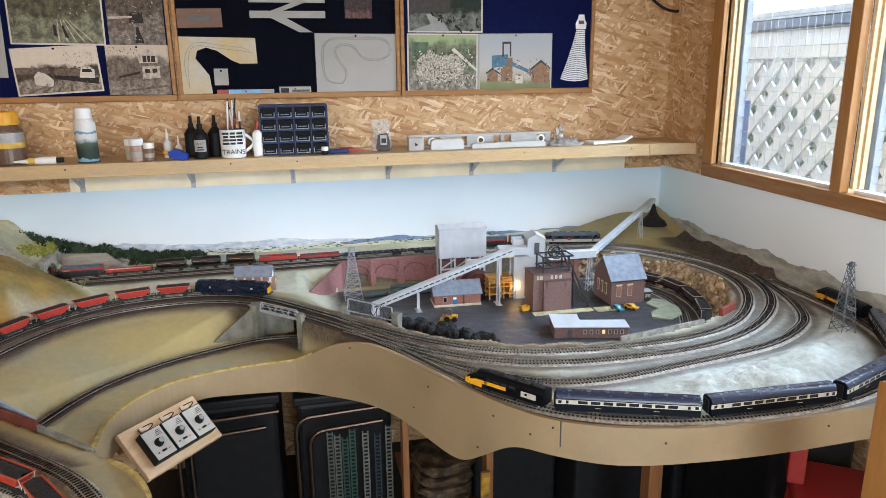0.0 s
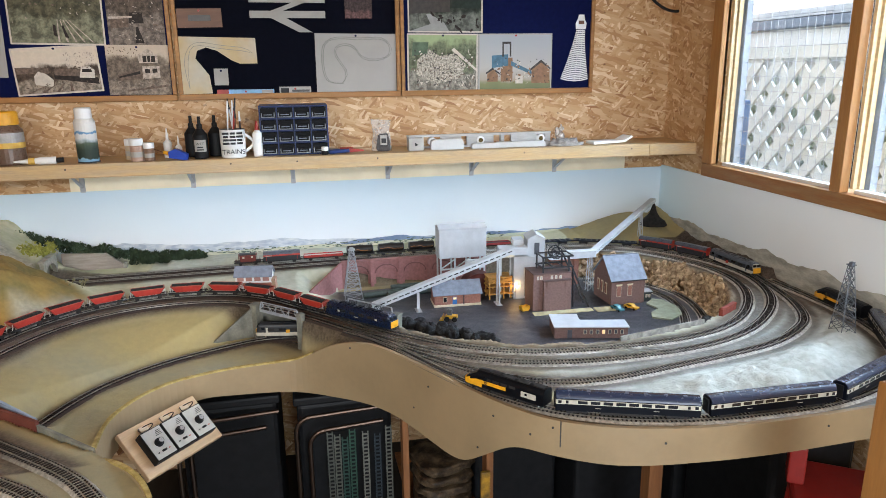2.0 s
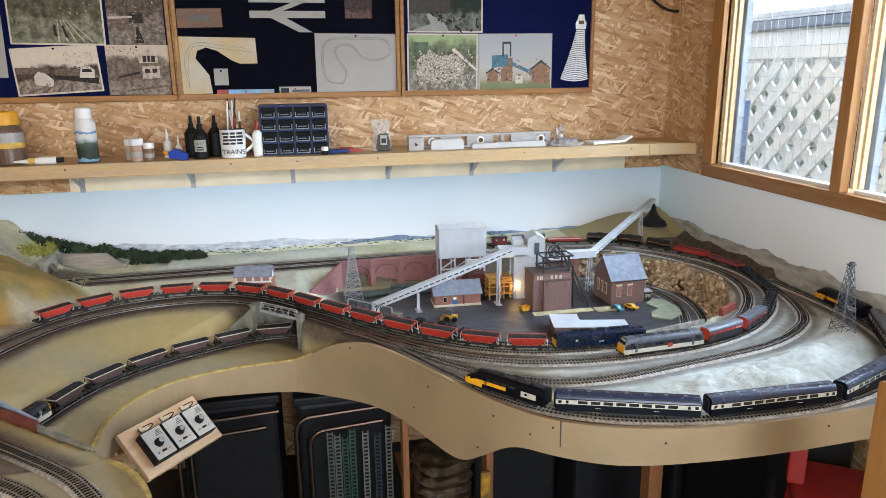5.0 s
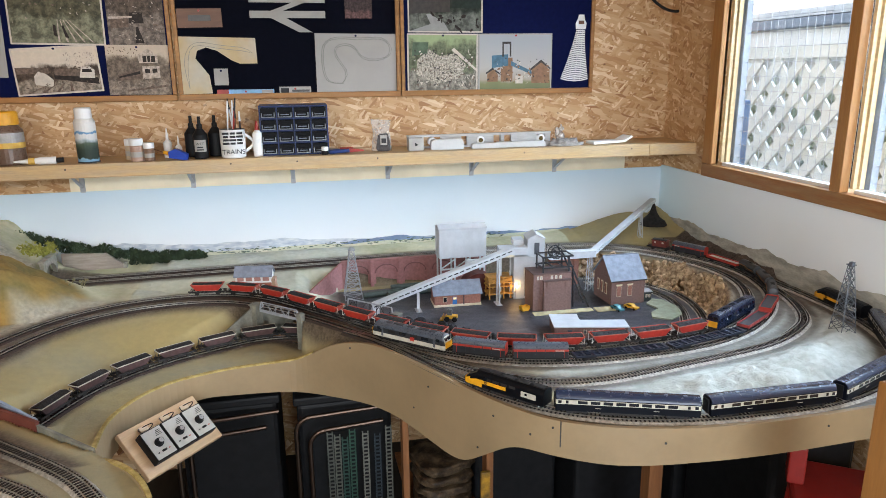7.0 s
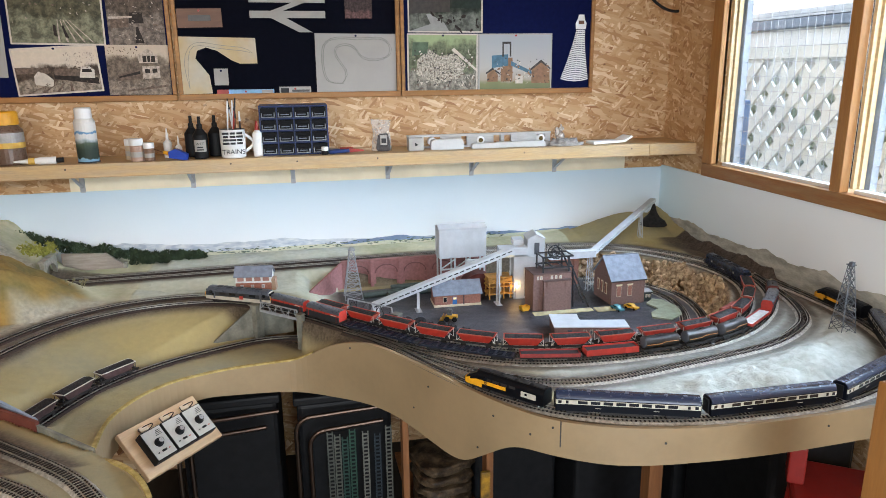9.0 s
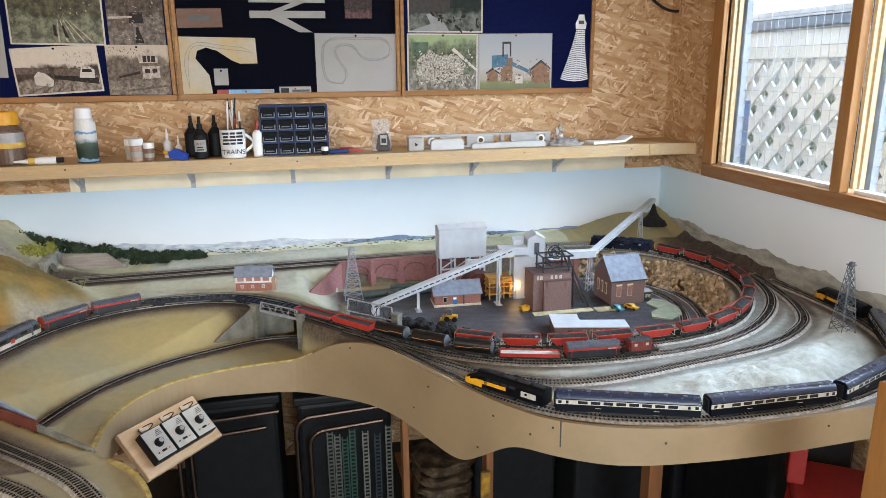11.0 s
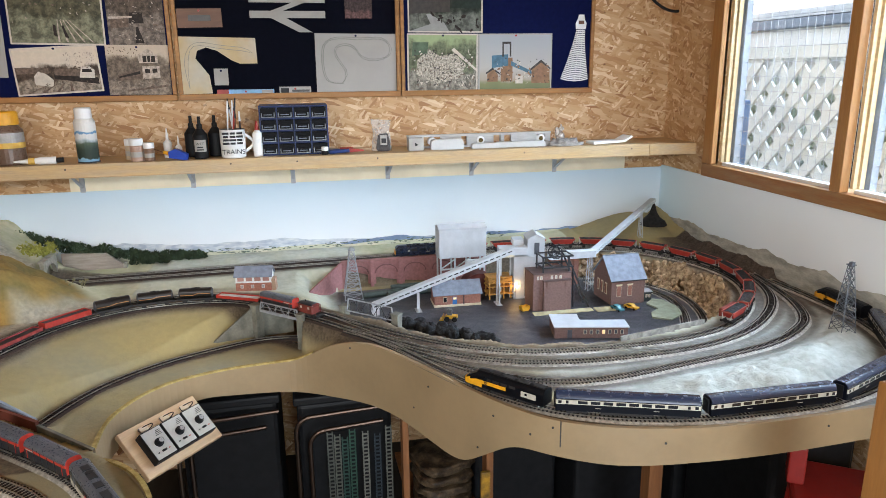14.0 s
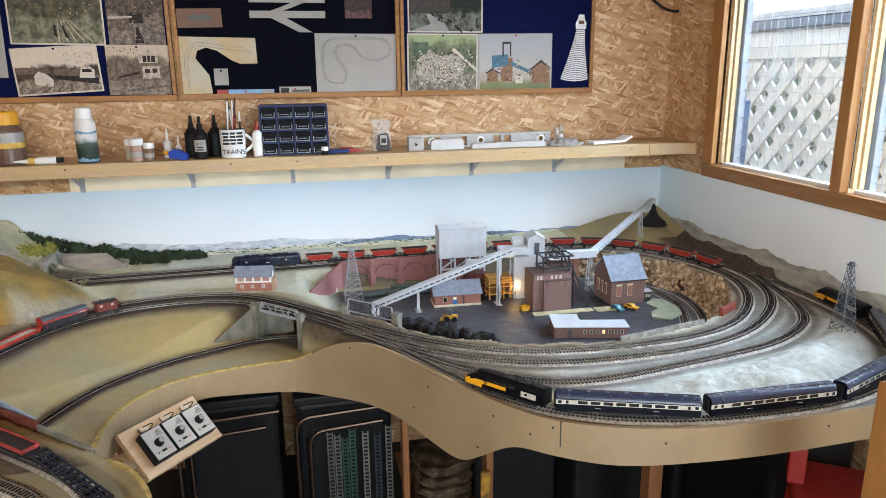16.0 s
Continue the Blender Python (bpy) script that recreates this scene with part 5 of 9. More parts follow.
def pinboard(x0, x1, label, felt):
    p = thing("pinboard", label, "pinboard", group="pinboards on the back wall")
    z0, z1 = T + 0.628, T + 1.26
    part("felt_panel", boxm(x0 + 0.012, x1 - 0.012, WY - 0.010, WY - 0.001, z0 + 0.01, z1 - 0.01), felt, p)
    for n, a in (("bottom", (x0, x1, z0 - 0.010, z0 + 0.012)), ("top", (x0, x1, z1 - 0.012, z1 + 0.010)), ("side", (x0, x0 + 0.015, z0 + 0.0125, z1 - 0.0125)), ("side", (x1 - 0.015, x1, z0 + 0.0125, z1 - 0.0125))):
        part("frame", boxm(a[0], a[1], WY - 0.020, WY - 0.001, a[2], a[3], 0.002), FRAMEW, p)
    return p


pinboard(-1.25, -0.408, "navy pinboard in a pine frame with old photographs", BLUEFELT)
pinboard(-0.400, 0.452, "navy pinboard in a pine frame with track plans", NAVY)
pinboard(0.456, 1.285, "blue pinboard in a pine frame with colliery pictures", BLUEFELT)
SHEET_Y = WY - 0.0115


def photo_mat(name, sky, mid, ground, hor=0.6, low=0.35, grain=40):
    m = bpy.data.materials.new(name)
    m.use_nodes = True
    t = m.node_tree
    N, Lk = t.nodes, t.links
    b = N["Principled BSDF"]
    b.inputs["Roughness"].default_value = 0.5
    b.inputs["Specular IOR Level"].default_value = 0.2
    tc, sp, n1, n2 = N.new("ShaderNodeTexCoord"), N.new("ShaderNodeSeparateXYZ"), N.new("ShaderNodeTexNoise"), N.new("ShaderNodeTexNoise")
    Lk.new(tc.outputs["Generated"], sp.inputs["Vector"])
    n1.inputs["Scale"].default_value, n1.inputs["Detail"].default_value, n1.inputs["Roughness"].default_value = grain * 0.4, 9, 0.6
    n2.inputs["Scale"].default_value, n2.inputs["Detail"].default_value, n2.inputs["Roughness"].default_value = grain, 9, 0.75
    for n in (n1, n2):
        Lk.new(tc.outputs["Object"], n.inputs["Vector"])
    ma = N.new("ShaderNodeMath")
    ma.operation = "MULTIPLY_ADD"
    ma.inputs[1].default_value = 0.55
    Lk.new(n1.outputs["Fac"], ma.inputs[0])
    sub = N.new("ShaderNodeMath")
    sub.operation = "SUBTRACT"
    sub.inputs[1].default_value = 0.275
    Lk.new(sp.outputs["Z"], sub.inputs[0])
    Lk.new(sub.outputs["Value"], ma.inputs[2])
    r = N.new("ShaderNodeValToRGB")
    e = r.color_ramp.elements
    e[0].position, e[0].color = low - 0.06, srgb(ground)
    e[1].position, e[1].color = hor + 0.06, srgb(sky)
    e.new(low + 0.03).color = srgb(mid)
    e.new(hor - 0.05).color = srgb(mid)
    Lk.new(ma.outputs["Value"], r.inputs["Fac"])
    r2 = N.new("ShaderNodeValToRGB")
    r2.color_ramp.elements[0].position, r2.color_ramp.elements[1].position = 0.42, 0.60
    r2.color_ramp.elements[0].color, r2.color_ramp.elements[1].color = (0.06, 0.06, 0.06, 1), (0.95, 0.95, 0.95, 1)
    Lk.new(n2.outputs["Fac"], r2.inputs["Fac"])
    mx = N.new("ShaderNodeMix")
    mx.data_type, mx.blend_type = "RGBA", "MULTIPLY"
    # little grain in the sky, more in the land below it
    gr = N.new("ShaderNodeMapRange")
    gr.inputs["From Min"].default_value, gr.inputs["From Max"].default_value = hor - 0.1, hor + 0.02
    gr.inputs["To Min"].default_value, gr.inputs["To Max"].default_value = 0.72, 0.10
    Lk.new(ma.outputs["Value"], gr.inputs["Value"])
    Lk.new(gr.outputs["Result"], mx.inputs["Factor"])
    Lk.new(r.outputs["Color"], mx.inputs["A"])
    Lk.new(r2.outputs["Color"], mx.inputs["B"])
    Lk.new(mx.outputs["Result"], b.inputs["Base Color"])
    return m


def sheet(name, label, category, x0, x1, z0, z1, material, turn=0.0, border=None, layer=0, fig=(), flecks=()):
    """A flat print pinned on a board; fig: coloured shapes of the picture, each (material, outline in 0..1)."""
    cx, cz = (x0 + x1) / 2, T + (z0 + z1) / 2
    p = thing(name, label, category, Matrix.Translation((cx, SHEET_Y - 0.0012 * layer, cz)) @ pose(0, 0, 0, 0, turn, 0))
    w, hh = (x1 - x0) / 2, (z1 - z0) / 2
    part("print", boxm(-w, w, 0, 0.0006, -hh, hh), border or material, p)
    if border:
        k = 0.006
        part("image", boxm(-w + k, w - k, -0.0004, -0.0001, -hh + k, hh - k), material, p)
    for i, (m, outline) in enumerate(fig):
        bm = bmesh.new()
        y = -0.0007 - 0.0002 * i
        bm.faces.new([bm.verts.new((-w + 2 * w * u, y, -hh + 2 * hh * v)) for u, v in outline])
        part("printed_shape", bm, m, p)
    for i, (m, n, (u0, v0, u1, v1), size, seed) in enumerate(flecks):       # small light and dark marks of the picture
        bm = bmesh.new()
        rng = random.Random(seed)
        y = -0.0007 - 0.0002 * (len(fig) + i)
        for k in range(n):
            u, v, a = rng.uniform(u0, u1) * 2 * w - w, rng.uniform(v0, v1) * 2 * hh - hh, rng.uniform(0, 3.2)
            lw, lh_ = size * rng.uniform(0.3, 1.2), size * rng.uniform(0.12, 0.5)
            ring = [(c * lw * rng.uniform(0.6, 1.2), d * lh_ * rng.uniform(0.6, 1.2)) for c, d in ((-1, -1), (0.2, -1.2), (1, -0.8), (0.9, 1), (-0.3, 1.2), (-1, 0.7))]
            yy = y - 0.000001 * k
            bm.faces.new([bm.verts.new((u + p * math.cos(a) - q * math.sin(a), yy, v + p * math.sin(a) + q * math.cos(a))) for p, q in ring])
        tagged(part("print_specks", bm, m, p), kind="stuff")
    bm = bmesh.new()
    cyl(bm, 0.004, 0, 0.005, seg=10, m=Matrix.Translation((0, -0.001, hh - 0.008)) @ pose(0, 0, 0, 90, 0, 0))
    part("drawing_pin", bm, BLUEFELT if i_pin(name) else RED_PIN, p)
    return p


RED_PIN = mat("red_pin", srgb("a03028"), 0.4, 20, 0.05)


def i_pin(name):
    return len(name) % 2 == 0


BW1 = photo_mat("old_photo_woods", "b4b098", "6c6850", "94947a", 0.95, 0.30, 34)
BW2 = photo_mat("old_photo_station", "d9cbb8", "5c4c40", "b0a08e", 0.58, 0.30, 50)
BW3 = photo_mat("old_photo_halt", "cabcaa", "6e6054", "94867a", 0.7, 0.35, 46)
BW4 = photo_mat("old_photo_railcar", "ccbca8", "8a7a6a", "a89888", 0.75, 0.3, 42)
COL1 = photo_mat("colour_photo_lane", "b9bdb4", "3c443a", "7d8076", 0.62, 0.35, 30)
COL2 = photo_mat("colour_photo_air_view", "9fae82", "7d8468", "a8a294", 0.85, 0.35, 44)
COL3 = gradient_mat("colour_print_colliery", [(0.0, "6d7450"), (0.12, "7c8058"), (0.18, "a89c8c"), (0.4, "b4b0aa"), (1.0, "a4a8ac")], speck=0.25, nscale=14)
DK = mat("photo_dark_grey", srgb("342e2a"), 0.4, 60, 0.25)
PL = mat("photo_pale_grey", srgb("c8beb0"), 0.4, 60, 0.1)
BRK = mat("print_brick", srgb("866244"), 0.5, 60, 0.2)
TEAL = mat("print_teal_steel", srgb("466c80"), 0.5, 60, 0.2)
G1, G2, G3 = (mat("photo_grey_" + c, srgb(c), 0.5, 90, 0.35, spec=0.2) for c in ("2c2420", "6a5a4e", "b4a698"))


def quad(u0, v0, u1, v1, u2, v2, u3, v3):
    return [(u0, v0), (u1, v1), (u2, v2), (u3, v3)]


sheet("photograph", "black and white photograph of points in a wood", "photograph", -0.952, -0.635, 0.823, 1.16, BW1, 1.0, PL, 0,
      [(G3, quad(0.50 + 0.09 * k, 0.03, 0.52 + 0.09 * k, 0.03, 0.515 + 0.03 * k, 0.26, 0.507 + 0.03 * k, 0.26)) for k in range(5)] + [(G1, quad(0.46, 0.10, 0.50, 0.08, 0.49, 0.20, 0.46, 0.21)), (G1, quad(0.58, 0.08, 0.62, 0.07, 0.57, 0.20, 0.55, 0.20))], [(G2, 70, (0.05, 0.40, 0.95, 0.97), 0.006, 1), (G3, 50, (0.05, 0.2, 0.95, 0.9), 0.004, 2)])
sheet("photograph", "black and white photograph of trains at a station", "photograph", -0.960, -0.668, 0.650, 0.818, BW2, -3.0, PL, 1,
      [(G2, quad(0.02, 0.46, 0.40, 0.44, 0.40, 0.56, 0.02, 0.60)), (PL, [(0.22, 0.22), (0.42, 0.16), (0.44, 0.30), (0.36, 0.44), (0.28, 0.50), (0.22, 0.40)]), (G1, quad(0.45, 0.32, 0.96, 0.16, 0.96, 0.30, 0.46, 0.48)), (G2, quad(0.46, 0.40, 0.76, 0.34, 0.76, 0.50, 0.46, 0.54)), (PL, [(0.74, 0.32), (0.92, 0.29), (0.93, 0.46), (0.88, 0.54), (0.78, 0.55)]), (G1, quad(0.78, 0.43, 0.90, 0.42, 0.89, 0.49, 0.79, 0.50))]
      + [(G2, quad(0.10 + 0.17 * k, 0.04, 0.14 + 0.17 * k, 0.04, 0.40 + 0.08 * k, 0.22, 0.385 + 0.08 * k, 0.22)) for k in range(4)], [(G3, 60, (0.60, 0.55, 0.95, 0.85), 0.005, 4), (G2, 40, (0.05, 0.44, 0.95, 0.58), 0.004, 5), (G2, 40, (0.03, 0.04, 0.95, 0.30), 0.004, 6)])
sheet("photograph", "black and white photograph of a platform halt", "photograph", -0.624, -0.428, 0.822, 1.14, BW3, 0.5, None, 0,
      [(G1, quad(0.38, 0.24, 0.64, 0.24, 0.62, 0.36, 0.40, 0.36)), (G2, quad(0.05, 0.18, 0.38, 0.20, 0.36, 0.30, 0.05, 0.30)), (G1, quad(0.46, 0.02, 0.62, 0.02, 0.53, 0.20, 0.50, 0.20)), (G3, quad(0.02, 0.28, 0.44, 0.30, 0.44, 0.32, 0.02, 0.31))], [(G2, 60, (0.6, 0.05, 0.97, 0.97), 0.005, 8), (G3, 60, (0.05, 0.05, 0.95, 0.6), 0.004, 9)])
sheet("photograph", "black and white photograph of a signal box and railcar", "photograph", -0.645, -0.426, 0.642, 0.822, BW4, 0.6, None, 1,
      [(G3, [(0.52, 0.64), (0.82, 0.64), (0.82, 0.80), (0.67, 0.93), (0.50, 0.80)]), (G1, quad(0.58, 0.66, 0.78, 0.66, 0.78, 0.78, 0.58, 0.78)), (G3, quad(0.64, 0.66, 0.655, 0.66, 0.655, 0.78, 0.64, 0.78)), (G3, quad(0.70, 0.66, 0.715, 0.66, 0.715, 0.78, 0.70, 0.78)), (G2, quad(0.16, 0.28, 0.55, 0.32, 0.55, 0.56, 0.16, 0.40)), (G1, quad(0.18, 0.34, 0.52, 0.42, 0.52, 0.48, 0.18, 0.37)), (G3, quad(0.56, 0.32, 0.84, 0.34, 0.84, 0.58, 0.56, 0.58)), (G1, quad(0.60, 0.44, 0.68, 0.44, 0.68, 0.52, 0.60, 0.52)), (G1, quad(0.72, 0.44, 0.80, 0.45, 0.80, 0.53, 0.72, 0.52)), (G2, quad(0.30, 0.06, 0.95, 0.16, 0.95, 0.20, 0.30, 0.10))], [(G2, 60, (0.05, 0.55, 0.5, 0.95), 0.004, 11), (G2, 40, (0.1, 0.1, 0.9, 0.34), 0.004, 12)])
sheet("notice", "white sheet pinned at the pinboard's edge", "paper", -1.16, -0.975, 0.712, 0.99, PAPER, 1.5, None, 1)
# the twin-arrow sign in plain shapes
sign = thing("railway_sign", "large white twin-arrow railway sign on navy felt", "sign", Matrix.Translation((0.022, SHEET_Y - 0.001, T + 0.945)))
for o in ([(-0.142, 0.030), (0.142, 0.030), (0.142, 0.056), (-0.142, 0.056)], [(-0.142, -0.026), (0.142, -0.026), (0.142, 0.000), (-0.142, 0.000)],
          [(0.020, 0.031), (0.066, 0.031), (-0.020, -0.001), (-0.066, -0.001)], [(-0.066, -0.025), (-0.008, -0.025), (0.090, -0.078), (0.040, -0.078)], [(-0.10, 0.112), (-0.045, 0.112), (0.066, 0.055), (0.010, 0.055)]):
    bm = bmesh.new()
    prism(bm, o, -0.002, 0.0)
    part("bar", bm, mat("sign_off_white", srgb("a19e98"), 0.6, 20, 0.05), sign)
sheet("track_plan", "pencil track plan on off-white paper", "plan", 0.118, 0.436, 0.632, 0.862, PAPER, 0.4)
plan = bmesh.new()
for dr in (0.0, 0.007):
    outer = Path([(0.225 - dr, 0.672), (0.165 - dr, 0.680), (0.148 - dr, 0.75), (0.155 - dr, 0.82), (0.20, 0.842 + dr), (0.30, 0.838 + dr), (0.38, 0.842 + dr), (0.412 + dr, 0.81), (0.40 + dr, 0.775), (0.35, 0.765 - dr), (0.30, 0.775 - dr), (0.275, 0.81 - dr), (0.24, 0.825 - dr), (0.20, 0.815 - dr), (0.19 + dr, 0.785), (0.215 + dr, 0.745), (0.235 + dr, 0.71), (0.225 - dr, 0.672)])
    tube(plan, [(p[0], SHEET_Y - 0.0008, T + p[1]) for p in outer.q[::2]], 0.0013, 5)
tagged(part("plan_line", plan, PENCIL, [o for o in scene.objects if o.name == "track_plan"][0]))
bpy.data.objects["plan_line"].matrix_parent_inverse = Matrix.Translation((-0.277, -SHEET_Y, -T - 0.747))
# the cut plan: an L of paper with a rounded hollow
cut = thing("layout_plan", "cream paper plan cut to the shape of the layout", "plan")
outl = [(-0.386, 0.852), (-0.106, 0.846), (-0.104, 0.752), (-0.17, 0.752), (-0.20, 0.765), (-0.25, 0.80), (-0.29, 0.812), (-0.322, 0.80), (-0.330, 0.772), (-0.31, 0.745), (-0.285, 0.71), (-0.278, 0.642), (-0.392, 0.640)]
bm = bmesh.new()
prism(bm, [(x, T + z) for x, z in outl], SHEET_Y - 0.0015, SHEET_Y - 0.0005)
part("paper", bm, PAPERY, cut)
bm = bmesh.new()
for dr in (0, 0.012):
    q = Path([(-0.36, 0.66), (-0.372 + dr, 0.74), (-0.36 + dr, 0.80), (-0.32, 0.832 - dr), (-0.24, 0.82 - dr), (-0.15, 0.81 - dr), (-0.12, 0.79)])
    tube(bm, [(p[0], SHEET_Y - 0.0016, T + p[1]) for p in q.q[::2]], 0.001, 5)
part("plan_line", bm, PENCIL, cut)
BROWNP = mat("brown_wood_plaque", srgb("6a4630"), 0.5, 12, 0.12, stretch=(1, 8, 8))
sheet("wooden_plaque", "brown wooden plaque with a dark plate", "plaque", -0.383, -0.222, 0.884, 0.952, BROWNP, -1.0, None, 0, [(DK, [(0.25, 0.35), (0.75, 0.35), (0.75, 0.65), (0.25, 0.65)])])
sheet("small_note", "small white note pinned under the plan", "paper", -0.268, -0.216, 0.672, 0.734, PAPER, 0.5, None, 2)
sheet("strip_label", "blue and red printed strip on the pinboard", "label", -0.262, -0.048, 0.637, 0.655, mat("strip_print_blue", srgb("7fb0d8"), 0.5, 20, 0.2), 0.3, None, 1, [(RED_PIN, [(0, 0), (0.2, 0), (0.2, 1), (0, 1)]), (PAPER, [(0.78, 0.1), (0.98, 0.1), (0.98, 0.9), (0.78, 0.9)])])
sheet("strip_label", "white printed nameplate strip on the pinboard", "label", -0.028, 0.094, 0.634, 0.663, PAPER, 0.3, None, 1, [(INK, [(0.05, 0.2), (0.3, 0.2), (0.3, 0.8), (0.05, 0.8)]), (DK, [(0.4, 0.3), (0.95, 0.3), (0.95, 0.6), (0.4, 0.6)])])
sheet("picture_card", "small dark red picture card in a sleeve", "card", 0.240, 0.346, 0.919, 1.02, photo_mat("card_print", "8a6a64", "50403e", "7a5a58", 0.8, 0.3, 90), 0, None, 0)
sheet("photograph", "colour photograph of a lane with dark trees", "photograph", 0.488, 0.797, 0.866, 1.10, COL1, 0.3, PL, 0, [(mat("print_green_sign", srgb("26302a"), 0.5, 60, 0.2, spec=0.2), [(0.58, 0.40), (0.97, 0.40), (0.97, 0.80), (0.58, 0.80)]), (DK, [(0.02, 0.30), (0.56, 0.34), (0.56, 0.55), (0.3, 0.62), (0.02, 0.52)]), (mat("road_print", srgb("8f8f8c"), 0.5, 30, 0.1), [(0.02, 0.02), (0.55, 0.02), (0.48, 0.16), (0.30, 0.30), (0.24, 0.30), (0.30, 0.14)])], [(DK, 50, (0.03, 0.36, 0.56, 0.62), 0.010, 20), (G1, 20, (0.3, 0.02, 0.95, 0.3), 0.012, 21)])
sheet("photograph", "aerial colour photograph of a pit village", "photograph", 0.482, 0.776, 0.634, 0.862, COL2, 0.3, PL, 1, [(mat("print_pale_spoil", srgb("a8a092"), 0.5, 160, 0.6, fine=3, spec=0.2), [(0.12, 0.30), (0.40, 0.14), (0.72, 0.22), (0.84, 0.46), (0.66, 0.66), (0.45, 0.62), (0.30, 0.74), (0.14, 0.55)]), (mat("print_dark_green", srgb("4c6048"), 0.5, 40, 0.3), [(0.06, 0.62), (0.28, 0.66), (0.3, 0.85), (0.08, 0.85)]), (PL, [(0.62, 0.72), (0.98, 0.35), (0.98, 0.40), (0.66, 0.76)])], [(PL, 70, (0.08, 0.10, 0.95, 0.70), 0.007, 14), (DK, 60, (0.10, 0.08, 0.92, 0.72), 0.006, 15), (G2, 60, (0.05, 0.05, 0.95, 0.6), 0.006, 16)])
sheet("art_print", "colour print of a colliery with headgear", "picture", 0.778, 1.099, 0.634, 0.862, COL3, -0.2, PAPER, 2,
      [(BRK, [(0.12, 0.16), (0.26, 0.16), (0.26, 0.30), (0.19, 0.38), (0.12, 0.30)]), (BRK, [(0.30, 0.16), (0.46, 0.16), (0.46, 0.58), (0.30, 0.58)]), (TEAL, [(0.18, 0.40), (0.40, 0.44), (0.40, 0.64), (0.18, 0.62)]), (TEAL, [(0.44, 0.44), (0.72, 0.28), (0.72, 0.34), (0.44, 0.52)]), (DK, [(0.32, 0.60), (0.34, 0.60), (0.34, 0.82), (0.42, 0.82), (0.42, 0.60), (0.44, 0.60), (0.44, 0.86), (0.32, 0.86)]), (BRK, [(0.72, 0.12), (0.97, 0.12), (0.97, 0.36), (0.85, 0.50), (0.72, 0.36)]), (PL, [(0.50, 0.12), (0.60, 0.12), (0.60, 0.26), (0.50, 0.26)]), (DK, [(0.70, 0.34), (0.85, 0.49), (0.98, 0.36), (0.98, 0.39), (0.85, 0.54), (0.70, 0.38)]), (DK, [(0.10, 0.29), (0.19, 0.37), (0.28, 0.29), (0.28, 0.32), (0.19, 0.41), (0.10, 0.32)])], [(DK, 34, (0.12, 0.14, 0.95, 0.60), 0.005, 17), (PL, 26, (0.12, 0.12, 0.95, 0.5), 0.005, 18), (BRK, 30, (0.15, 0.14, 0.95, 0.45), 0.007, 19)])
# the lace lighthouse
lh = thing("lace_lighthouse", "white cut-out lighthouse with ruled courses pinned on blue felt", "ornament")
for k in range(28):
    u = k / 28
    z, w0, x = 0.666 + 0.212 * u, 0.019 + 0.043 * (1 - u) ** 1.35, 1.203 + 0.022 * u
    bm = bmesh.new()
    prev = None
    for i in range(9):                     # each course sags a little and has a scalloped edge
        v = -1 + i / 4
        zz = T + z + 0.010 * v * v * (1 - u) - 0.0012 * v
        ring = [bm.verts.new((x + w0 * v, y, zz + dz + 0.0008 * (i % 2))) for y, dz in ((SHEET_Y - 0.002, 0), (SHEET_Y, 0), (SHEET_Y, 0.0050), (SHEET_Y - 0.002, 0.0050))]
        if prev:
            for j in range(4):
                bm.faces.new((prev[j], prev[(j + 1) % 4], ring[(j + 1) % 4], ring[j]))
        else:
            bm.faces.new(ring)
        prev = ring
    bm.faces.new(list(reversed(prev)))
    bmesh.ops.recalc_face_normals(bm, faces=bm.faces[:])
    part("course", bm, WHITE, lh)
bm = bmesh.new()
prism(bm, [(1.203, T + 0.880), (1.247, T + 0.880), (1.250, T + 0.904), (1.242, T + 0.918), (1.238, T + 0.938), (1.214, T + 0.938), (1.210, T + 0.918), (1.201, T + 0.904)], SHEET_Y - 0.002, SHEET_Y)
part("lantern", bm, WHITE, lh)
part("lantern_window", boxm(1.214, 1.238, SHEET_Y - 0.003, SHEET_Y - 0.0021, T + 0.900, T + 0.914), BROWNP, lh)
bm = bmesh.new()
for sx in (-0.45, 0.0, 0.45):
    beam(bm, (1.203 + sx * 0.056, SHEET_Y - 0.0005, T + 0.668), (1.225 + sx * 0.018, SHEET_Y - 0.0005, T + 0.880), 0.004, 0.0008)
part("backing", bm, WHITE, lh)

# the loose cable in the corner
bm = bmesh.new()
tube(bm, [(1.53 + 0.0145 * k, WY - 0.03 - 0.004 * k, T + 1.008 - 0.016 * k + 0.0011 * k * k) for k in range(9)], 0.006, 8)
tagged(part("cable", bm, BLACK), "black cable hanging below the ceiling corner", "cable")

# ---- the window ----
BEAD = mat("bare_glazing_bead", srgb("d8bd90"), 0.55, 8, 0.12, stretch=(8, 1, 8))
win = thing("window_1", "pine framed two-light window with wire mesh", "window", kind="structure")
fx0, fx1 = WX - 0.022, WX + 0.012
Zs, Zt = T + 0.292, 2.22
for nme, a in (("window_sill", (0.88, 2.515, Zs, T + 0.342)), ("window_head", (0.88, 2.515, 2.15, Zt))):
    part(nme, boxm(fx0, fx1, a[0], a[1], a[2], a[3], 0.002), PINE_W, win)
for y0, y1 in ((2.452, 2.515), (1.778, 1.822), (0.88, 0.95)):
    part("window_frame", boxm(fx0 + 0.001, fx1 - 0.001, y0, y1, T + 0.3425, 2.1495, 0.002), PINE_Y, win)
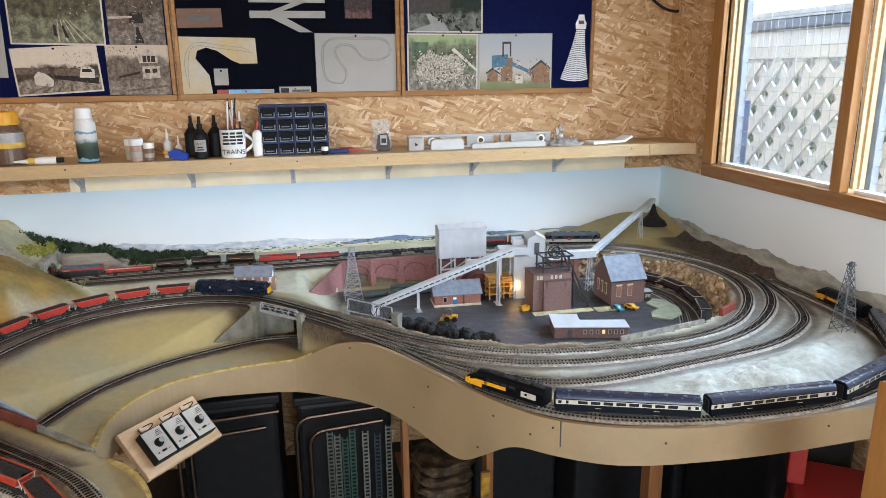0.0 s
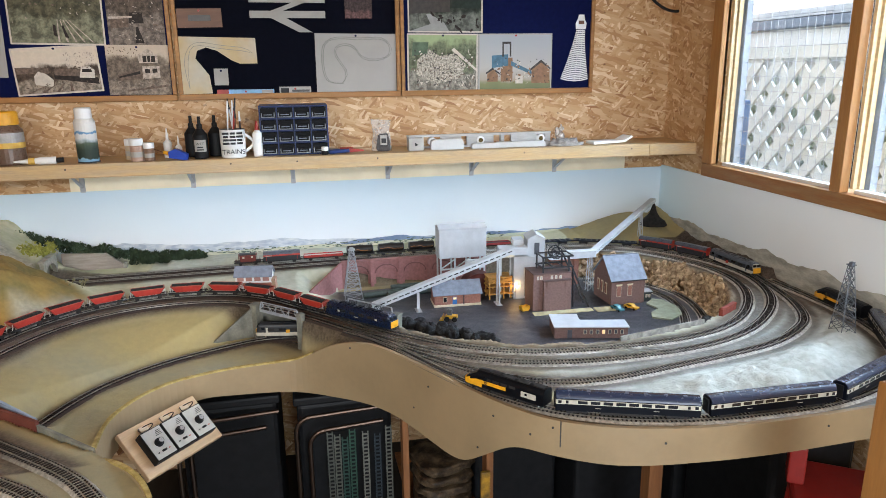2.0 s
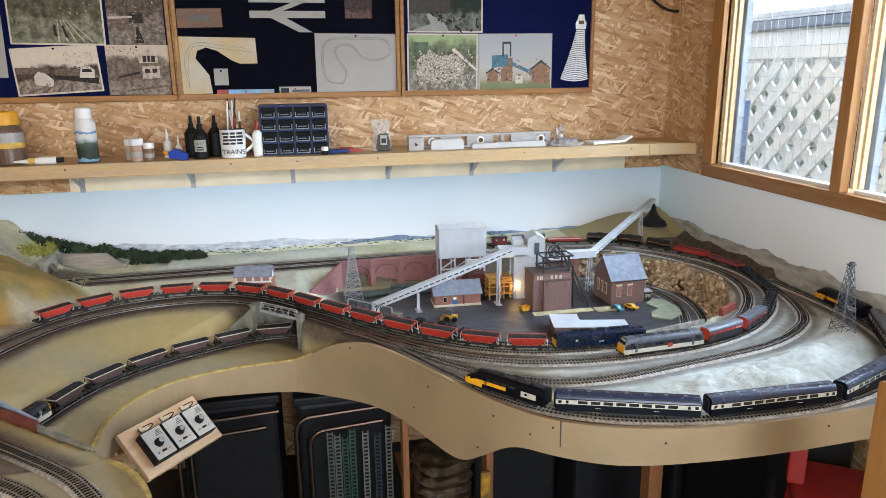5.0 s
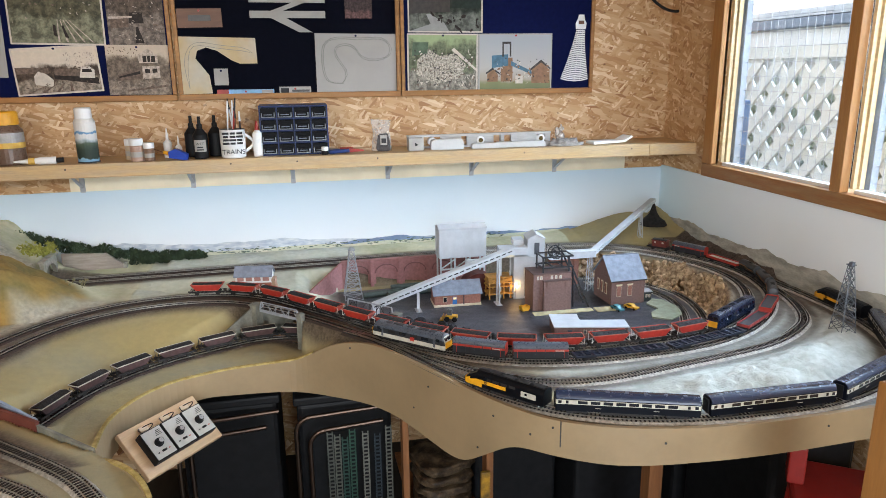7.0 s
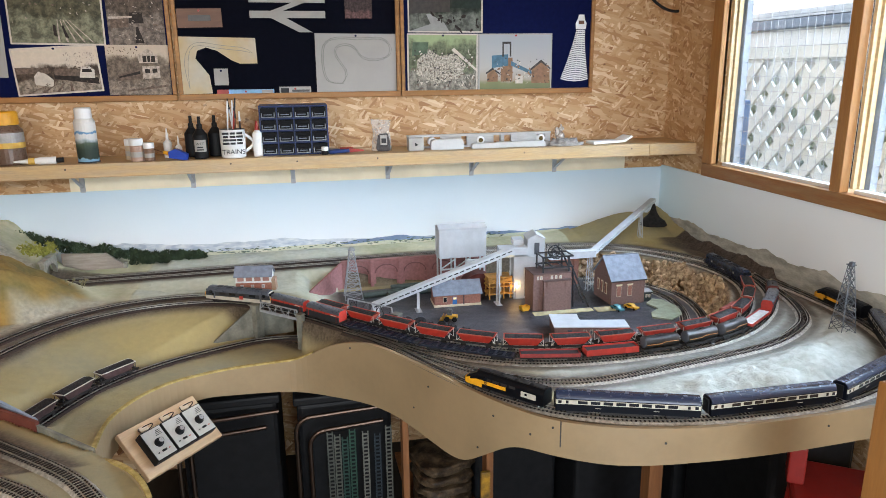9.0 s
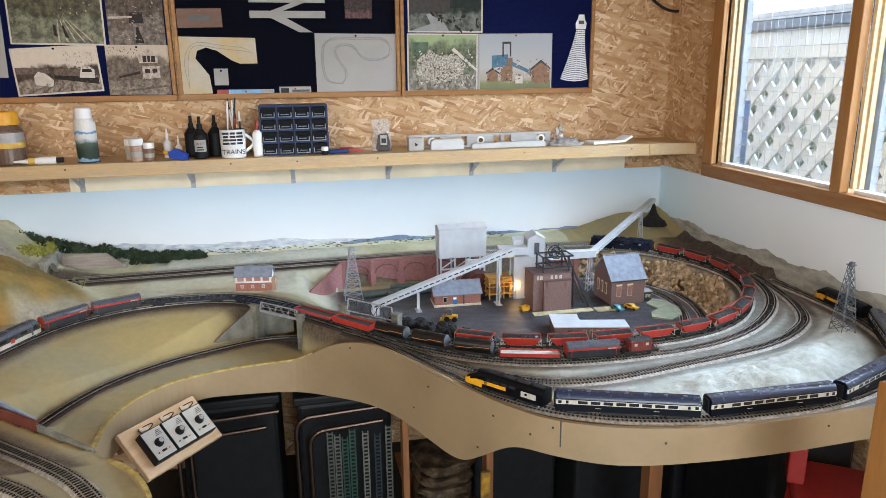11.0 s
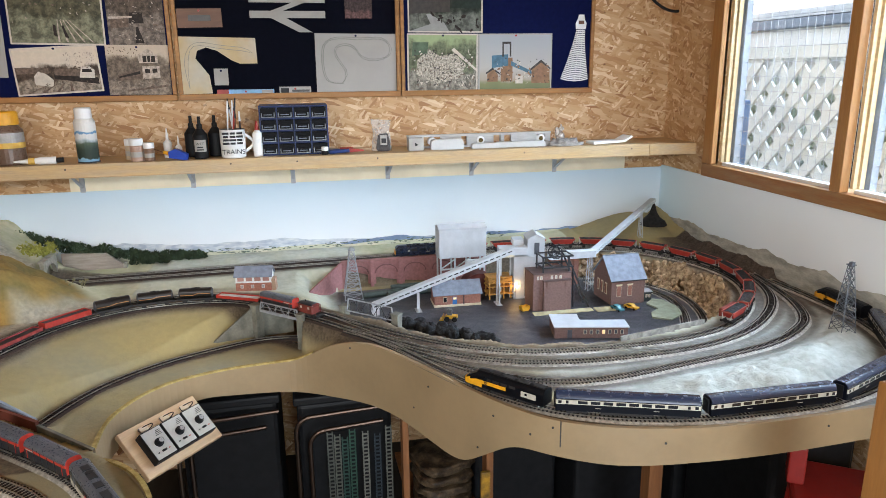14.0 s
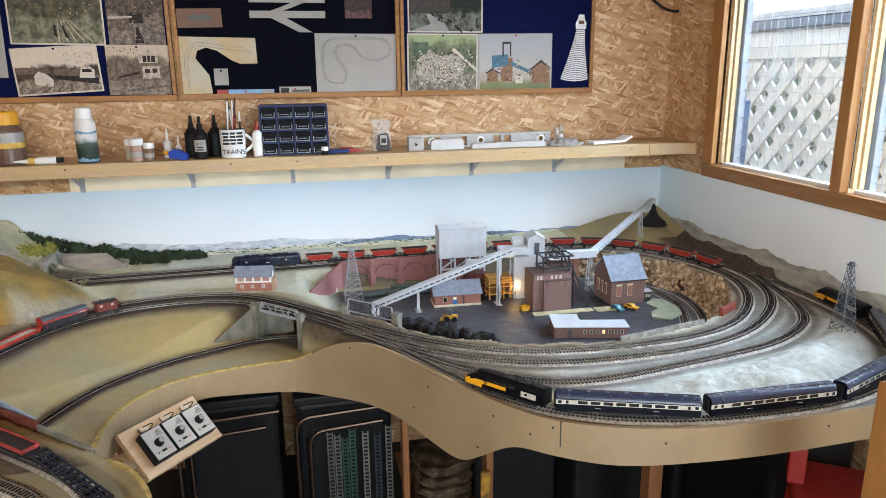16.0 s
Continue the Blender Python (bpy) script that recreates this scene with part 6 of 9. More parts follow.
for y0, y1 in ((1.822, 2.452), (0.95, 1.778)):
    for yy, st in ((y0 + 0.001, 0.006), (y1 - 0.013, -0.006)):
        part("glazing_bead", boxm(WX + 0.014, WX + 0.028, yy, yy + 0.012, T + 0.353, 2.148, 0.001), BEAD, win)
        part("glazing_bead", boxm(WX + 0.032, WX + 0.050, yy + st, yy + 0.012 + st, T + 0.353, 2.148, 0.001), BEAD, win)
    part("glazing_bead", boxm(WX + 0.015, WX + 0.05, y0 + 0.019, y1 - 0.019, T + 0.3405, T + 0.352), WHITE, win)
    part("outer_frame", boxm(WX + 0.06, WX + 0.085, y1 - 0.030, y1 - 0.001, T + 0.345, 2.145), mat("grey_outer_frame", srgb("8c97a4"), 0.6, 30, 0.15), win)
    g = bpy.data.materials.get("window_glass")
    if g is None:
        g = bpy.data.materials.new("window_glass")
        g.use_nodes = True
        pb = g.node_tree.nodes["Principled BSDF"]
        pb.inputs["Transmission Weight"].default_value, pb.inputs["Roughness"].default_value, pb.inputs["IOR"].default_value = 1.0, 0.02, 1.45
    pane = part("pane", boxm(WX + 0.052, WX + 0.056, y0, y1, T + 0.345, 2.148), g, win)
    pane.visible_shadow = False
    mesh = bmesh.new()
    k = y0 + 0.03
    while k < y1:
        tube(mesh, [(WX + 0.075, k, T + 0.345), (WX + 0.075, k + 0.004, 2.148)], 0.0012, 5)
        k += 0.037
    k = T + 0.37
    while k < 2.14:
        tube(mesh, [(WX + 0.073, y0, k), (WX + 0.073, y1, k + 0.002)], 0.0012, 5)
        k += 0.052
    part("wire_mesh", mesh, METALGREY, win, "welded wire mesh")

# ---- outside: paving, trellis, pale wall ----
PAVE = mat("outdoor_paving", srgb("74716a"), 0.9, 3, 0.15)
slab("outside_ground", WX + 0.3, 40, -30, 40, -0.30, -0.20, PAVE, label="pale paving outside the shed", category="ground")
TRELLIS = mat("white_trellis_paint", (0.64, 0.67, 0.65, 1), 0.6, 12, 0.05)
tr = thing("trellis_panel", "white diagonal lattice trellis outside the window", "trellis")
TX, ty0, ty1, tz0, tz1 = 2.6, 1.6, 3.62, T + 0.02, T + 0.76
part("post", boxm(TX - 0.03, TX + 0.03, ty1, ty1 + 0.06, -0.2, tz1 + 0.05), TRELLIS, tr)
part("post", boxm(TX - 0.03, TX + 0.03, ty0 - 0.06, ty0, -0.2, tz1 + 0.05), TRELLIS, tr)
part("top_rail", boxm(TX - 0.03, TX + 0.03, ty0 + 0.001, ty1 - 0.001, tz1, tz1 + 0.06), TRELLIS, tr)
part("bottom_rail", boxm(TX - 0.03, TX + 0.03, ty0 + 0.001, ty1 - 0.001, tz0 - 0.06, tz0), TRELLIS, tr)
HH = tz1 - tz0
c = ty0 - HH
while c < ty1:
    for sgn in (1, -1):
        a, b = (c, tz0), (c + HH, tz1)
        lo, hi = max(a[0], ty0), min(b[0], ty1)
        if hi - lo > 0.02:
            p0, p1 = (lo, tz0 + lo - c), (hi, tz0 + hi - c)
            if sgn < 0:
                p0, p1 = (p0[0], tz1 - (p0[1] - tz0)), (p1[0], tz1 - (p1[1] - tz0))
            bm = bmesh.new()
            beam(bm, (TX + 0.008 * sgn, p0[0], p0[1]), (TX + 0.008 * sgn, p1[0], p1[1]), 0.014, 0.058)
            part("lattice_slat", bm, TRELLIS, tr)
    c += 0.165
hedge = bmesh.new()
rng = random.Random(8)
for k in range(2600):
    x, y, z = rng.uniform(2.95, 3.3), rng.uniform(1.2, 4.6), rng.uniform(-0.2, T + 0.62)
    r = rng.uniform(0.03, 0.07)
    m = Matrix.Translation((x, y, z)) @ Euler((rng.uniform(0, 6), rng.uniform(0, 6), 0)).to_matrix().to_4x4()
    hedge.faces.new([hedge.verts.new(m @ Vector(v)) for v in ((-r, 0, 0), (0, r * 0.5, 0.01), (r, 0, 0), (0, -r * 0.5, 0.01))])
tagged(part("garden_hedge", hedge, mat("hedge_leaves", srgb("8c9786"), 0.7, 20, 0.3)), "pale green leaves behind the trellis", "hedge", "", "stuff")
nb = thing("neighbour_shed", "pale boarded outbuilding with a dark gutter outside", "building")
part("wall", boxm(3.8, 4.0, 0.5, 6.5, -0.2, T + 0.86), mat("weathered_grey_boards", srgb("a4a6a2"), 0.8, 6, 0.2, stretch=(1, 1, 6)), nb)
part("fascia_board", boxm(3.74, 3.798, 0.4, 6.6, T + 0.86, T + 1.0), WHITE, nb)
part("gutter", boxm(3.66, 3.738, 0.4, 6.6, T + 0.99, T + 1.06, 0.01), mat("grey_gutter", srgb("7c8694"), 0.5, 20, 0.1), nb)
part("roof", boxm(3.66, 5.6, 0.4, 6.6, T + 1.065, T + 1.12), mat("pale_roof_sheet", srgb("c8ccd0"), 0.6, 10, 0.1), nb)
ds = thing("outside_downpipe", "blue-grey drainpipe and frame beside the trellis", "pipe")
part("pipe", boxm(2.30, 2.36, 3.24, 3.32, -0.2, T + 0.55, 0.006), mat("blue_grey_pipe", srgb("5f7fa8"), 0.5, 20, 0.12), ds)

# ---- things on the shelf ----
def item(name, label, category, x, y, rz=0.0):
    return thing(name, label, category, Matrix.Translation((x, y, SH + 0.0012)) @ pose(0, 0, 0, 0, 0, rz))


def lathed(name, prof, material, parent, label=""):
    return part(name, lathe(prof), material, parent, label, smooth=False)


j = item("glue_jar", "large jar of brown glue with an orange cap", "jar", -0.955, 2.68)
lathed("jar_body", [(0.046, 0), (0.050, 0.006), (0.050, 0.115), (0.040, 0.132), (0.034, 0.140)], mat("brown_glue", srgb("6a5446"), 0.3, 30, 0.15), j)
lathed("jar_label", [(0.0506, 0.062), (0.0508, 0.064), (0.0508, 0.108), (0.0506, 0.110)], mat("grey_jar_label", srgb("a9a8a8"), 0.5, 30, 0.15), j)
lathed("yellow_band", [(0.0512, 0.058), (0.0514, 0.059), (0.0514, 0.076), (0.0512, 0.077)], YELLOWP := mat("label_yellow", srgb("d8b050"), 0.5, 30, 0.1), j)
lathed("cap", [(0.039, 0.136), (0.041, 0.138), (0.041, 0.176), (0.037, 0.182)], mat("orange_cap", srgb("e0a01c"), 0.4, 30, 0.06), j)
tb = item("paint_tube", "white paint tube with a black cap and brush", "tube", -0.845, 2.635, 8)
bm = bmesh.new()
cyl(bm, 0.003, -0.085, 0.0, r2=0.013, seg=14, m=pose(0.0, 0, 0.013, 0, 90, 0))
cyl(bm, 0.013, 0.0, 0.045, r2=0.013, seg=14, m=pose(0.0, 0, 0.013, 0, 90, 0))
part("tube_body", bm, WHITE, tb)
bm = bmesh.new()
cyl(bm, 0.009, 0.0455, 0.068, seg=12, m=pose(0.0, 0, 0.013, 0, 90, 0))
part("cap", bm, BLACK, tb)
bm = bmesh.new()
cyl(bm, 0.0112, -0.040, -0.020, r2=0.0125, seg=14, m=pose(0, 0, 0.0132, 0, 90, 0))
part("gold_band", bm, YELLOWP, tb)
sc = item("spray_can", "white and green spray can with a white cap", "spray can", -0.700, 2.66)
lathed("can_body", [(0.033, 0), (0.035, 0.004), (0.035, 0.140), (0.030, 0.152)], gradient_mat("can_print", [(0.0, "6c98b4"), (0.10, "7aa4bc"), (0.12, "27352c"), (0.30, "2a3a30"), (0.46, "4a5a48"), (0.52, "a8b2b4"), (0.56, "d6d6d2"), (0.66, "d8d8d4"), (0.68, "6a94b8"), (0.72, "6a94b8"), (0.74, "dcdad4"), (1.0, "dcdad4")], speck=0.25, nscale=30), sc)
lathed("cap", [(0.0270, 0.1525), (0.0280, 0.154), (0.0275, 0.186), (0.024, 0.190)], WHITE, sc)
part("base_ring", lathe([(0.0358, 0.0), (0.0362, 0.001), (0.0362, 0.004), (0.0358, 0.005)]), DARKSTEEL, sc)


def pot(x, y, col, s=1.0):
    p = item("paint_pot", "small paint pot with a white lid", "pot", x, y)
    lathed("pot_body", [(0.017 * s, 0), (0.018 * s, 0.002), (0.018 * s, 0.040 * s), (0.016 * s, 0.044 * s)], col, p)
    lathed("pot_label", [(0.0182 * s, 0.012 * s), (0.0184 * s, 0.013 * s), (0.0184 * s, 0.026 * s), (0.0182 * s, 0.027 * s)], PAPER, p)
    lathed("lid", [(0.0185 * s, 0.0445 * s), (0.019 * s, 0.046 * s), (0.019 * s, 0.062 * s), (0.018 * s, 0.064 * s)], WHITE, p)
    return p


pot(-0.565, 2.70, mat("pot_cream", srgb("b8a68a"), 0.4, 40, 0.1), 1.15)
pot(-0.535, 2.64, mat("pot_pinkish", srgb("a98a78"), 0.4, 40, 0.1), 1.25)
pot(-0.494, 2.64, mat("pot_brown", srgb("7a5f4c"), 0.4, 40, 0.1), 1.0)


def dropper(x, y, s, cap=WHITE):
    p = item("dropper_bottle", "white dropper bottle with a pointed nozzle", "bottle", x, y)
    lathed("bottle_body", [(0.014 * s, 0), (0.0155 * s, 0.003), (0.0155 * s, 0.055 * s), (0.006 * s, 0.066 * s)], WHITE, p)
    lathed("nozzle", [(0.0055 * s, 0.0665 * s), (0.005 * s, 0.078 * s), (0.0018 * s, 0.105 * s), (0.001 * s, 0.108 * s)], cap, p)
    return p


dropper(-0.442, 2.72, 1.0)
dropper(-0.400, 2.69, 0.75)
cl = item("glue_gun_clamp", "blue plastic clamp with a yellow tip and red straw", "tool", -0.395, 2.63, -12)
bm = bmesh.new()
prism(bm, [(-0.030, 0.008), (0.030, 0.0), (0.034, 0.020), (-0.006, 0.040), (-0.032, 0.030)], -0.012, 0.012)
part("clamp_body", bm, mat("royal_blue_plastic", srgb("2446a8"), 0.35, 30, 0.1), cl)
bm = bmesh.new()
cyl(bm, 0.009, 0, 0.022, r2=0.006, seg=12, m=pose(-0.030, 0, 0.022, 0, -75, 0))
part("tip", bm, YELLOW, cl)
bm = bmesh.new()
tube(bm, [(-0.052, 0, 0.027), (-0.075, 0, 0.036), (-0.095, 0, 0.040)], 0.0018, 6)
part("straw", bm, BROWNP, cl)


def dark_bottle(x, y, s=1.0, lab=False):
    p = item("black_bottle", "black spray bottle" + (" with a white handwritten label" if lab else " with a black nozzle"), "bottle", x, y)
    lathed("bottle_body", [(0.024 * s, 0), (0.026 * s, 0.004), (0.026 * s, 0.085 * s), (0.010 * s, 0.108 * s)], BLACK, p)
    lathed("nozzle", [(0.0098 * s, 0.1085 * s), (0.0098 * s, 0.122 * s), (0.006 * s, 0.124 * s), (0.0055 * s, 0.150 * s)], BLACK, p)
    if lab:
        bm = bmesh.new()
        n = 8
        rows = [[bm.verts.new((0.0263 * s * math.sin(a), -0.0263 * s * math.cos(a), z)) for a in (radians(-50 + 100 * k / n) for k in range(n + 1))] for z in (0.026, 0.068)]
        for k in range(n):
            bm.faces.new((rows[0][k], rows[0][k + 1], rows[1][k + 1], rows[1][k]))
        part("bottle_label", bm, PAPER, p)
        word = lettering("WET", 0.013, INK, p)
        word.matrix_basis = pose(0.0, -0.0272 * s, 0.050, 90, 0, 0)
        for k, (w, z) in enumerate(((0.020, 0.042), (0.024, 0.033))):
            part("written_line", boxm(-w / 2, w / 2, -0.0276 * s, -0.0266 * s, z - 0.002, z + 0.002), INK, p)
    return p


def lettering(text, size, material, parent):
    cu = bpy.data.curves.new("lettering", "FONT")
    cu.body, cu.size, cu.align_x, cu.extrude = text, size, "CENTER", 0.0003
    cu.materials.append(material)
    ob = new("lettering", cu)
    ob.parent = parent
    return ob


dark_bottle(-0.355, 2.72)
dark_bottle(-0.318, 2.655, 1.0, True)
dark_bottle(-0.272, 2.72)
# the mug with its brushes
mg = item("mug", "white mug with black lettering holding brushes", "mug", -0.205, 2.655, 4)
bm = lathe([(0.041, 0), (0.044, 0.004), (0.0455, 0.100), (0.0450, 0.102)], 32)
part("mug_body", bm, mat("white_glaze", (0.8, 0.8, 0.78, 1), 0.15, 20, 0.03), mg)
part("mug_inside", lathe([(0.041, 0.1005), (0.0418, 0.1015), (0.0418, 0.1026), (0.040, 0.1028)], 32), DARKSTEEL, mg)
bm = bmesh.new()
tube(bm, [(0.042 + 0.030 * math.sin(math.pi * k / 12), 0, 0.020 + 0.062 * k / 12) for k in range(13)], 0.0055, 8)
part("handle", bm, MATS["white_glaze"], mg)
word = lettering("TRAINS", 0.0240, INK, mg)
word.matrix_basis = pose(0.0, -0.0462, 0.016, 90, 0, 0)
for k in range(4):
    for q in range(3):
        wd = (0.024, 0.018, 0.020)[(k + q) % 3]
        x = -0.024 + 0.024 * q
        part("printed_word", boxm(x - wd / 2, x + wd / 2, -0.0468 + 0.0035 * (abs(x) > 0.01), -0.0440 + 0.0035 * (abs(x) > 0.01), 0.086 - 0.012 * k, 0.0935 - 0.012 * k), INK, mg)
rng = random.Random(5)
for k in range(9):
    a, r = rng.uniform(0, 6.28), rng.uniform(0.01, 0.032)
    x, y, hgt = r * math.cos(a), r * math.sin(a), rng.uniform(0.14, 0.215)
    br = item("paint_brush", "thin artist's brush standing in the mug", "brush", -0.205 + x, 2.655 + y)
    br.matrix_basis = br.matrix_basis @ pose(0, 0, 0.006, rng.uniform(-6, 6), rng.uniform(-8, 8), 0)
    bm = bmesh.new()
    cyl(bm, 0.0022, 0, hgt * 0.78, r2=0.0030, seg=8)
    part("brush_handle", bm, (WHITE, BROWNP, DARKSTEEL, RED_PIN)[k % 4], br)
    bm = bmesh.new()
    cyl(bm, 0.0042, hgt * 0.78, hgt, r2=0.0022, seg=8)
    part("bristles", bm, (WHITE, INK)[k % 2] if k else WHITE, br)
gt = item("glue_tube", "white glue bottle with a red cap", "bottle", -0.118, 2.66)
lathed("bottle_body", [(0.015, 0), (0.017, 0.003), (0.017, 0.085), (0.008, 0.095)], WHITE, gt)
lathed("cap", [(0.0075, 0.0955), (0.007, 0.105), (0.003, 0.128), (0.002, 0.130)], RED_PIN, gt)

# blue drawer cabinet, four rows of four
dc = item("drawer_cabinet", "blue plastic cabinet of sixteen small black drawers", "cabinet", 0.018, 2.735)
CABB = mat("cabinet_blue_plastic", srgb("0f2656"), 0.45, 30, 0.1, spec=0.3)
DRAWM = mat("smoked_drawer_plastic", srgb("0a0b0e"), 0.5, 30, 0.15, spec=0.1)
cw, ch, cd = 0.125, 0.182, 0.075
part("cabinet_back", boxm(-cw, cw, cd - 0.004, cd, 0, ch), CABB, dc)
for z in range(5):
    zz = z * (ch - 0.005) / 4
    part("cabinet_shelf", boxm(-cw, cw, -cd, cd - 0.0045, zz, zz + 0.005), CABB, dc)
for x in range(5):
    xx = -cw + x * (2 * cw - 0.005) / 4
    part("cabinet_divider", boxm(xx, xx + 0.005, -cd - 0.001, cd - 0.005, 0.0052, ch - 0.0052), CABB, dc)
pitchx, pitchz = (2 * cw - 0.005) / 4, (ch - 0.005) / 4
dmesh = None
for i in range(4):
    for k in range(4):
        x, z = -cw + 0.005 + i * pitchx, 0.005 + k * pitchz
        if dmesh is None:
            bm = bmesh.new()
            w, hh = pitchx - 0.006, pitchz - 0.008
            box(bm, 0.001, w, -cd - 0.006, -cd + 0.05, 0.001, hh * 0.62, 0.001)
            box(bm, 0.001, w, -cd - 0.006, -cd - 0.003, hh * 0.62, hh)
            d = part("drawer", bm, DRAWM, dc)
            dmesh = d.data
            bm = bmesh.new()
            box(bm, w * 0.22, w * 0.78, -cd - 0.016, -cd - 0.006, hh * 0.30, hh * 0.38, 0.001)
            # U along the clear lip, its pale highlight put into the grey colour
            for x0_, x1_, z0_, z1_ in ((w * 0.10, w * 0.90, hh * 0.06, hh * 0.14), (w * 0.06, w * 0.12, hh * 0.06, hh * 0.55), (w * 0.88, w * 0.94, hh * 0.06, hh * 0.55)):
                box(bm, x0_, x1_, -cd - 0.0085, -cd - 0.0062, z0_, z1_)
            hd = part("pull", bm, mat("drawer_lip_highlight", srgb("6a717a"), 0.3, 30, 0.15), d)
            hmesh = hd.data
        else:
            d = new("drawer", dmesh)
            d.parent = dc
            hd = new("pull", hmesh)
            hd.parent = d
        d.location = (x, 0, z)
bt = item("battery", "small black and white battery", "battery", 0.125, 2.635)
lathed("battery_body", [(0.012, 0), (0.013, 0.002), (0.013, 0.014), (0.012, 0.0145)], BLACK, bt)
lathed("battery_top", [(0.0125, 0.015), (0.013, 0.016), (0.013, 0.028), (0.012, 0.029)], WHITE, bt)
pl = item("pliers", "blue and red handled pliers lying on the shelf", "pliers", 0.195, 2.645, 6)
bm = bmesh.new()
tube(bm, [(-0.055, -0.010, 0.008), (-0.02, -0.014, 0.010), (0.02, -0.003, 0.010)], 0.007, 8)
tube(bm, [(-0.055, 0.014, 0.008), (-0.02, 0.012, 0.010), (0.02, 0.003, 0.010)], 0.007, 8)
part("grip", bm, mat("grip_blue", srgb("26386c"), 0.4, 30, 0.1), pl)
bm = bmesh.new()
prism(bm, [(0.02, 0.004), (0.075, 0.006), (0.078, 0.011), (0.03, 0.018), (0.018, 0.016)], -0.008, 0.008)
part("jaws", bm, RED_PIN, pl)
sd = item("screwdriver", "red handled screwdriver lying behind the pliers", "screwdriver", 0.235, 2.70, -10)
bm = bmesh.new()
cyl(bm, 0.008, -0.05, 0.0, seg=12, m=pose(0, 0, 0.009, 0, 90, 0))
part("handle", bm, RED_PIN, sd)
bm = bmesh.new()
cyl(bm, 0.002, 0.0, 0.07, seg=8, m=pose(0, 0, 0.009, 0, 90, 0))
part("shaft", bm, STEEL, sd)
bg = item("parts_bag", "clear plastic bag of dark parts with a white label", "bag", 0.345, 2.68, -8)
bm = bmesh.new()
prism(bm, [(-0.020, 0.0), (0.034, 0.0), (0.032, 0.045), (0.024, 0.070), (-0.012, 0.066), (-0.018, 0.036)], -0.012, 0.012)
bmesh.ops.bevel(bm, geom=bm.edges[:], offset=0.004, segments=2, affect="EDGES")
part("contents", bm, mat("bagged_dark_parts", srgb("231e20"), 0.3, 60, 0.5, 0.002), bg)
bm = bmesh.new()
prism(bm, [(-0.040, 0.0), (0.038, 0.0), (0.036, 0.05), (0.030, 0.078), (0.038, 0.118), (-0.040, 0.122), (-0.032, 0.070)], 0.0125, 0.0135)
film = mat("clear_bag_film", srgb("cfc6bc"), 0.25, 60, 0.2)
film.node_tree.nodes["Principled BSDF"].inputs["Alpha"].default_value = 0.4
part("film", bm, film, bg, "clear plastic film")
part("bag_label", boxm(-0.004, 0.022, -0.0140, -0.0125, 0.025, 0.062), PAPER, bg)
part("bar_code", boxm(0.000, 0.018, -0.0148, -0.0141, 0.032, 0.050), INK, bg)

# the long level and the pale extrusions in front of it
lv = item("spirit_level", "long grey aluminium spirit level with round vials", "spirit level", 0.755, 2.735)
PALEMET = mat("brushed_aluminium", srgb("b8b8b6"), 0.4, 30, 0.08, metal=0.6, stretch=(1, 9, 9))
lw = 0.30
bm = bmesh.new()
box(bm, -lw, lw, -0.016, 0.016, 0, 0.007)
box(bm, -lw, lw, -0.016, 0.016, 0.044, 0.052)
for x0, x1 in ((-lw, -0.235), (-0.165, -0.08), (-0.055, 0.055), (0.085, 0.10), (0.13, 0.24), (0.275, lw)):
    box(bm, x0, x1, -0.010, 0.010, 0.0072, 0.0438)
part("level_body", bm, PALEMET, lv)
for x in (-0.20, 0.0, 0.258):
    bm = bmesh.new()
    cyl(bm, 0.0165, -0.0125, 0.0125, seg=20, m=pose(x, 0, 0.0255, 90, 0, 0))
    part("vial_housing", bm, WHITE, lv)
    bm = bmesh.new()
    cyl(bm, 0.009, -0.0140, 0.0140, seg=16, m=pose(x, 0, 0.0255, 90, 0, 0))
    part("vial", bm, mat("vial_olive", srgb("6a5a34"), 0.25, 30, 0.1), lv)
for x, w, hh in ((0.60, 0.065, 0.040), (0.755, 0.055, 0.020), (0.90, 0.105, 0.022)):
    e = item("plastic_extrusion", "pale grey plastic roof section", "plastic part", x, 2.66, -1.5)
    bm = bmesh.new()
    prism(bm, [(-w, 0), (w, 0), (w, hh * 0.7), (w - 0.006, hh), (-w + 0.012, hh), (-w, hh * 0.8)], -0.014, 0.014)
    bmesh.ops.bevel(bm, geom=bm.edges[:], offset=0.0015, segments=2, affect="EDGES")
    part("section", bm, mat("pale_grey_plastic", srgb("c2c2bf"), 0.45, 20, 0.06), e)
ar = item("card_box", "small white box with a dark arrow mark", "box", 0.475, 2.665, 5)
part("carton", boxm(-0.030, 0.030, -0.018, 0.018, 0, 0.048, 0.001), PAPER, ar)
bm = bmesh.new()
prism(bm, [(-0.006, 0.018), (0.008, 0.022), (-0.006, 0.032)], -0.0190, -0.0182)
part("arrow_mark", bm, INK, ar)
ck = item("crumpled_cloth", "crumpled grey cloth on the shelf", "cloth", 1.085, 2.66)
bm = bmesh.new()
o = bmesh.ops.create_icosphere(bm, subdivisions=4, radius=1)
for v in o["verts"]:
    n = noise.fractal(v.co * 2.3, 0.9, 2, 4)
    v.co = Vector((v.co.x * 0.085 * (1 + 0.25 * n), v.co.y * 0.035 * (1 + 0.25 * n), max(0, v.co.z) * 0.024 * (1 + 0.9 * n)))
part("cloth", bm, mat("grey_cloth", srgb("8a857e"), 0.95, 40, 0.3, 0.002), ck, smooth=True)
sq = item("animal_ornament", "small brown and white animal ornament", "ornament", 1.105, 2.74, 20)
bm = bmesh.new()
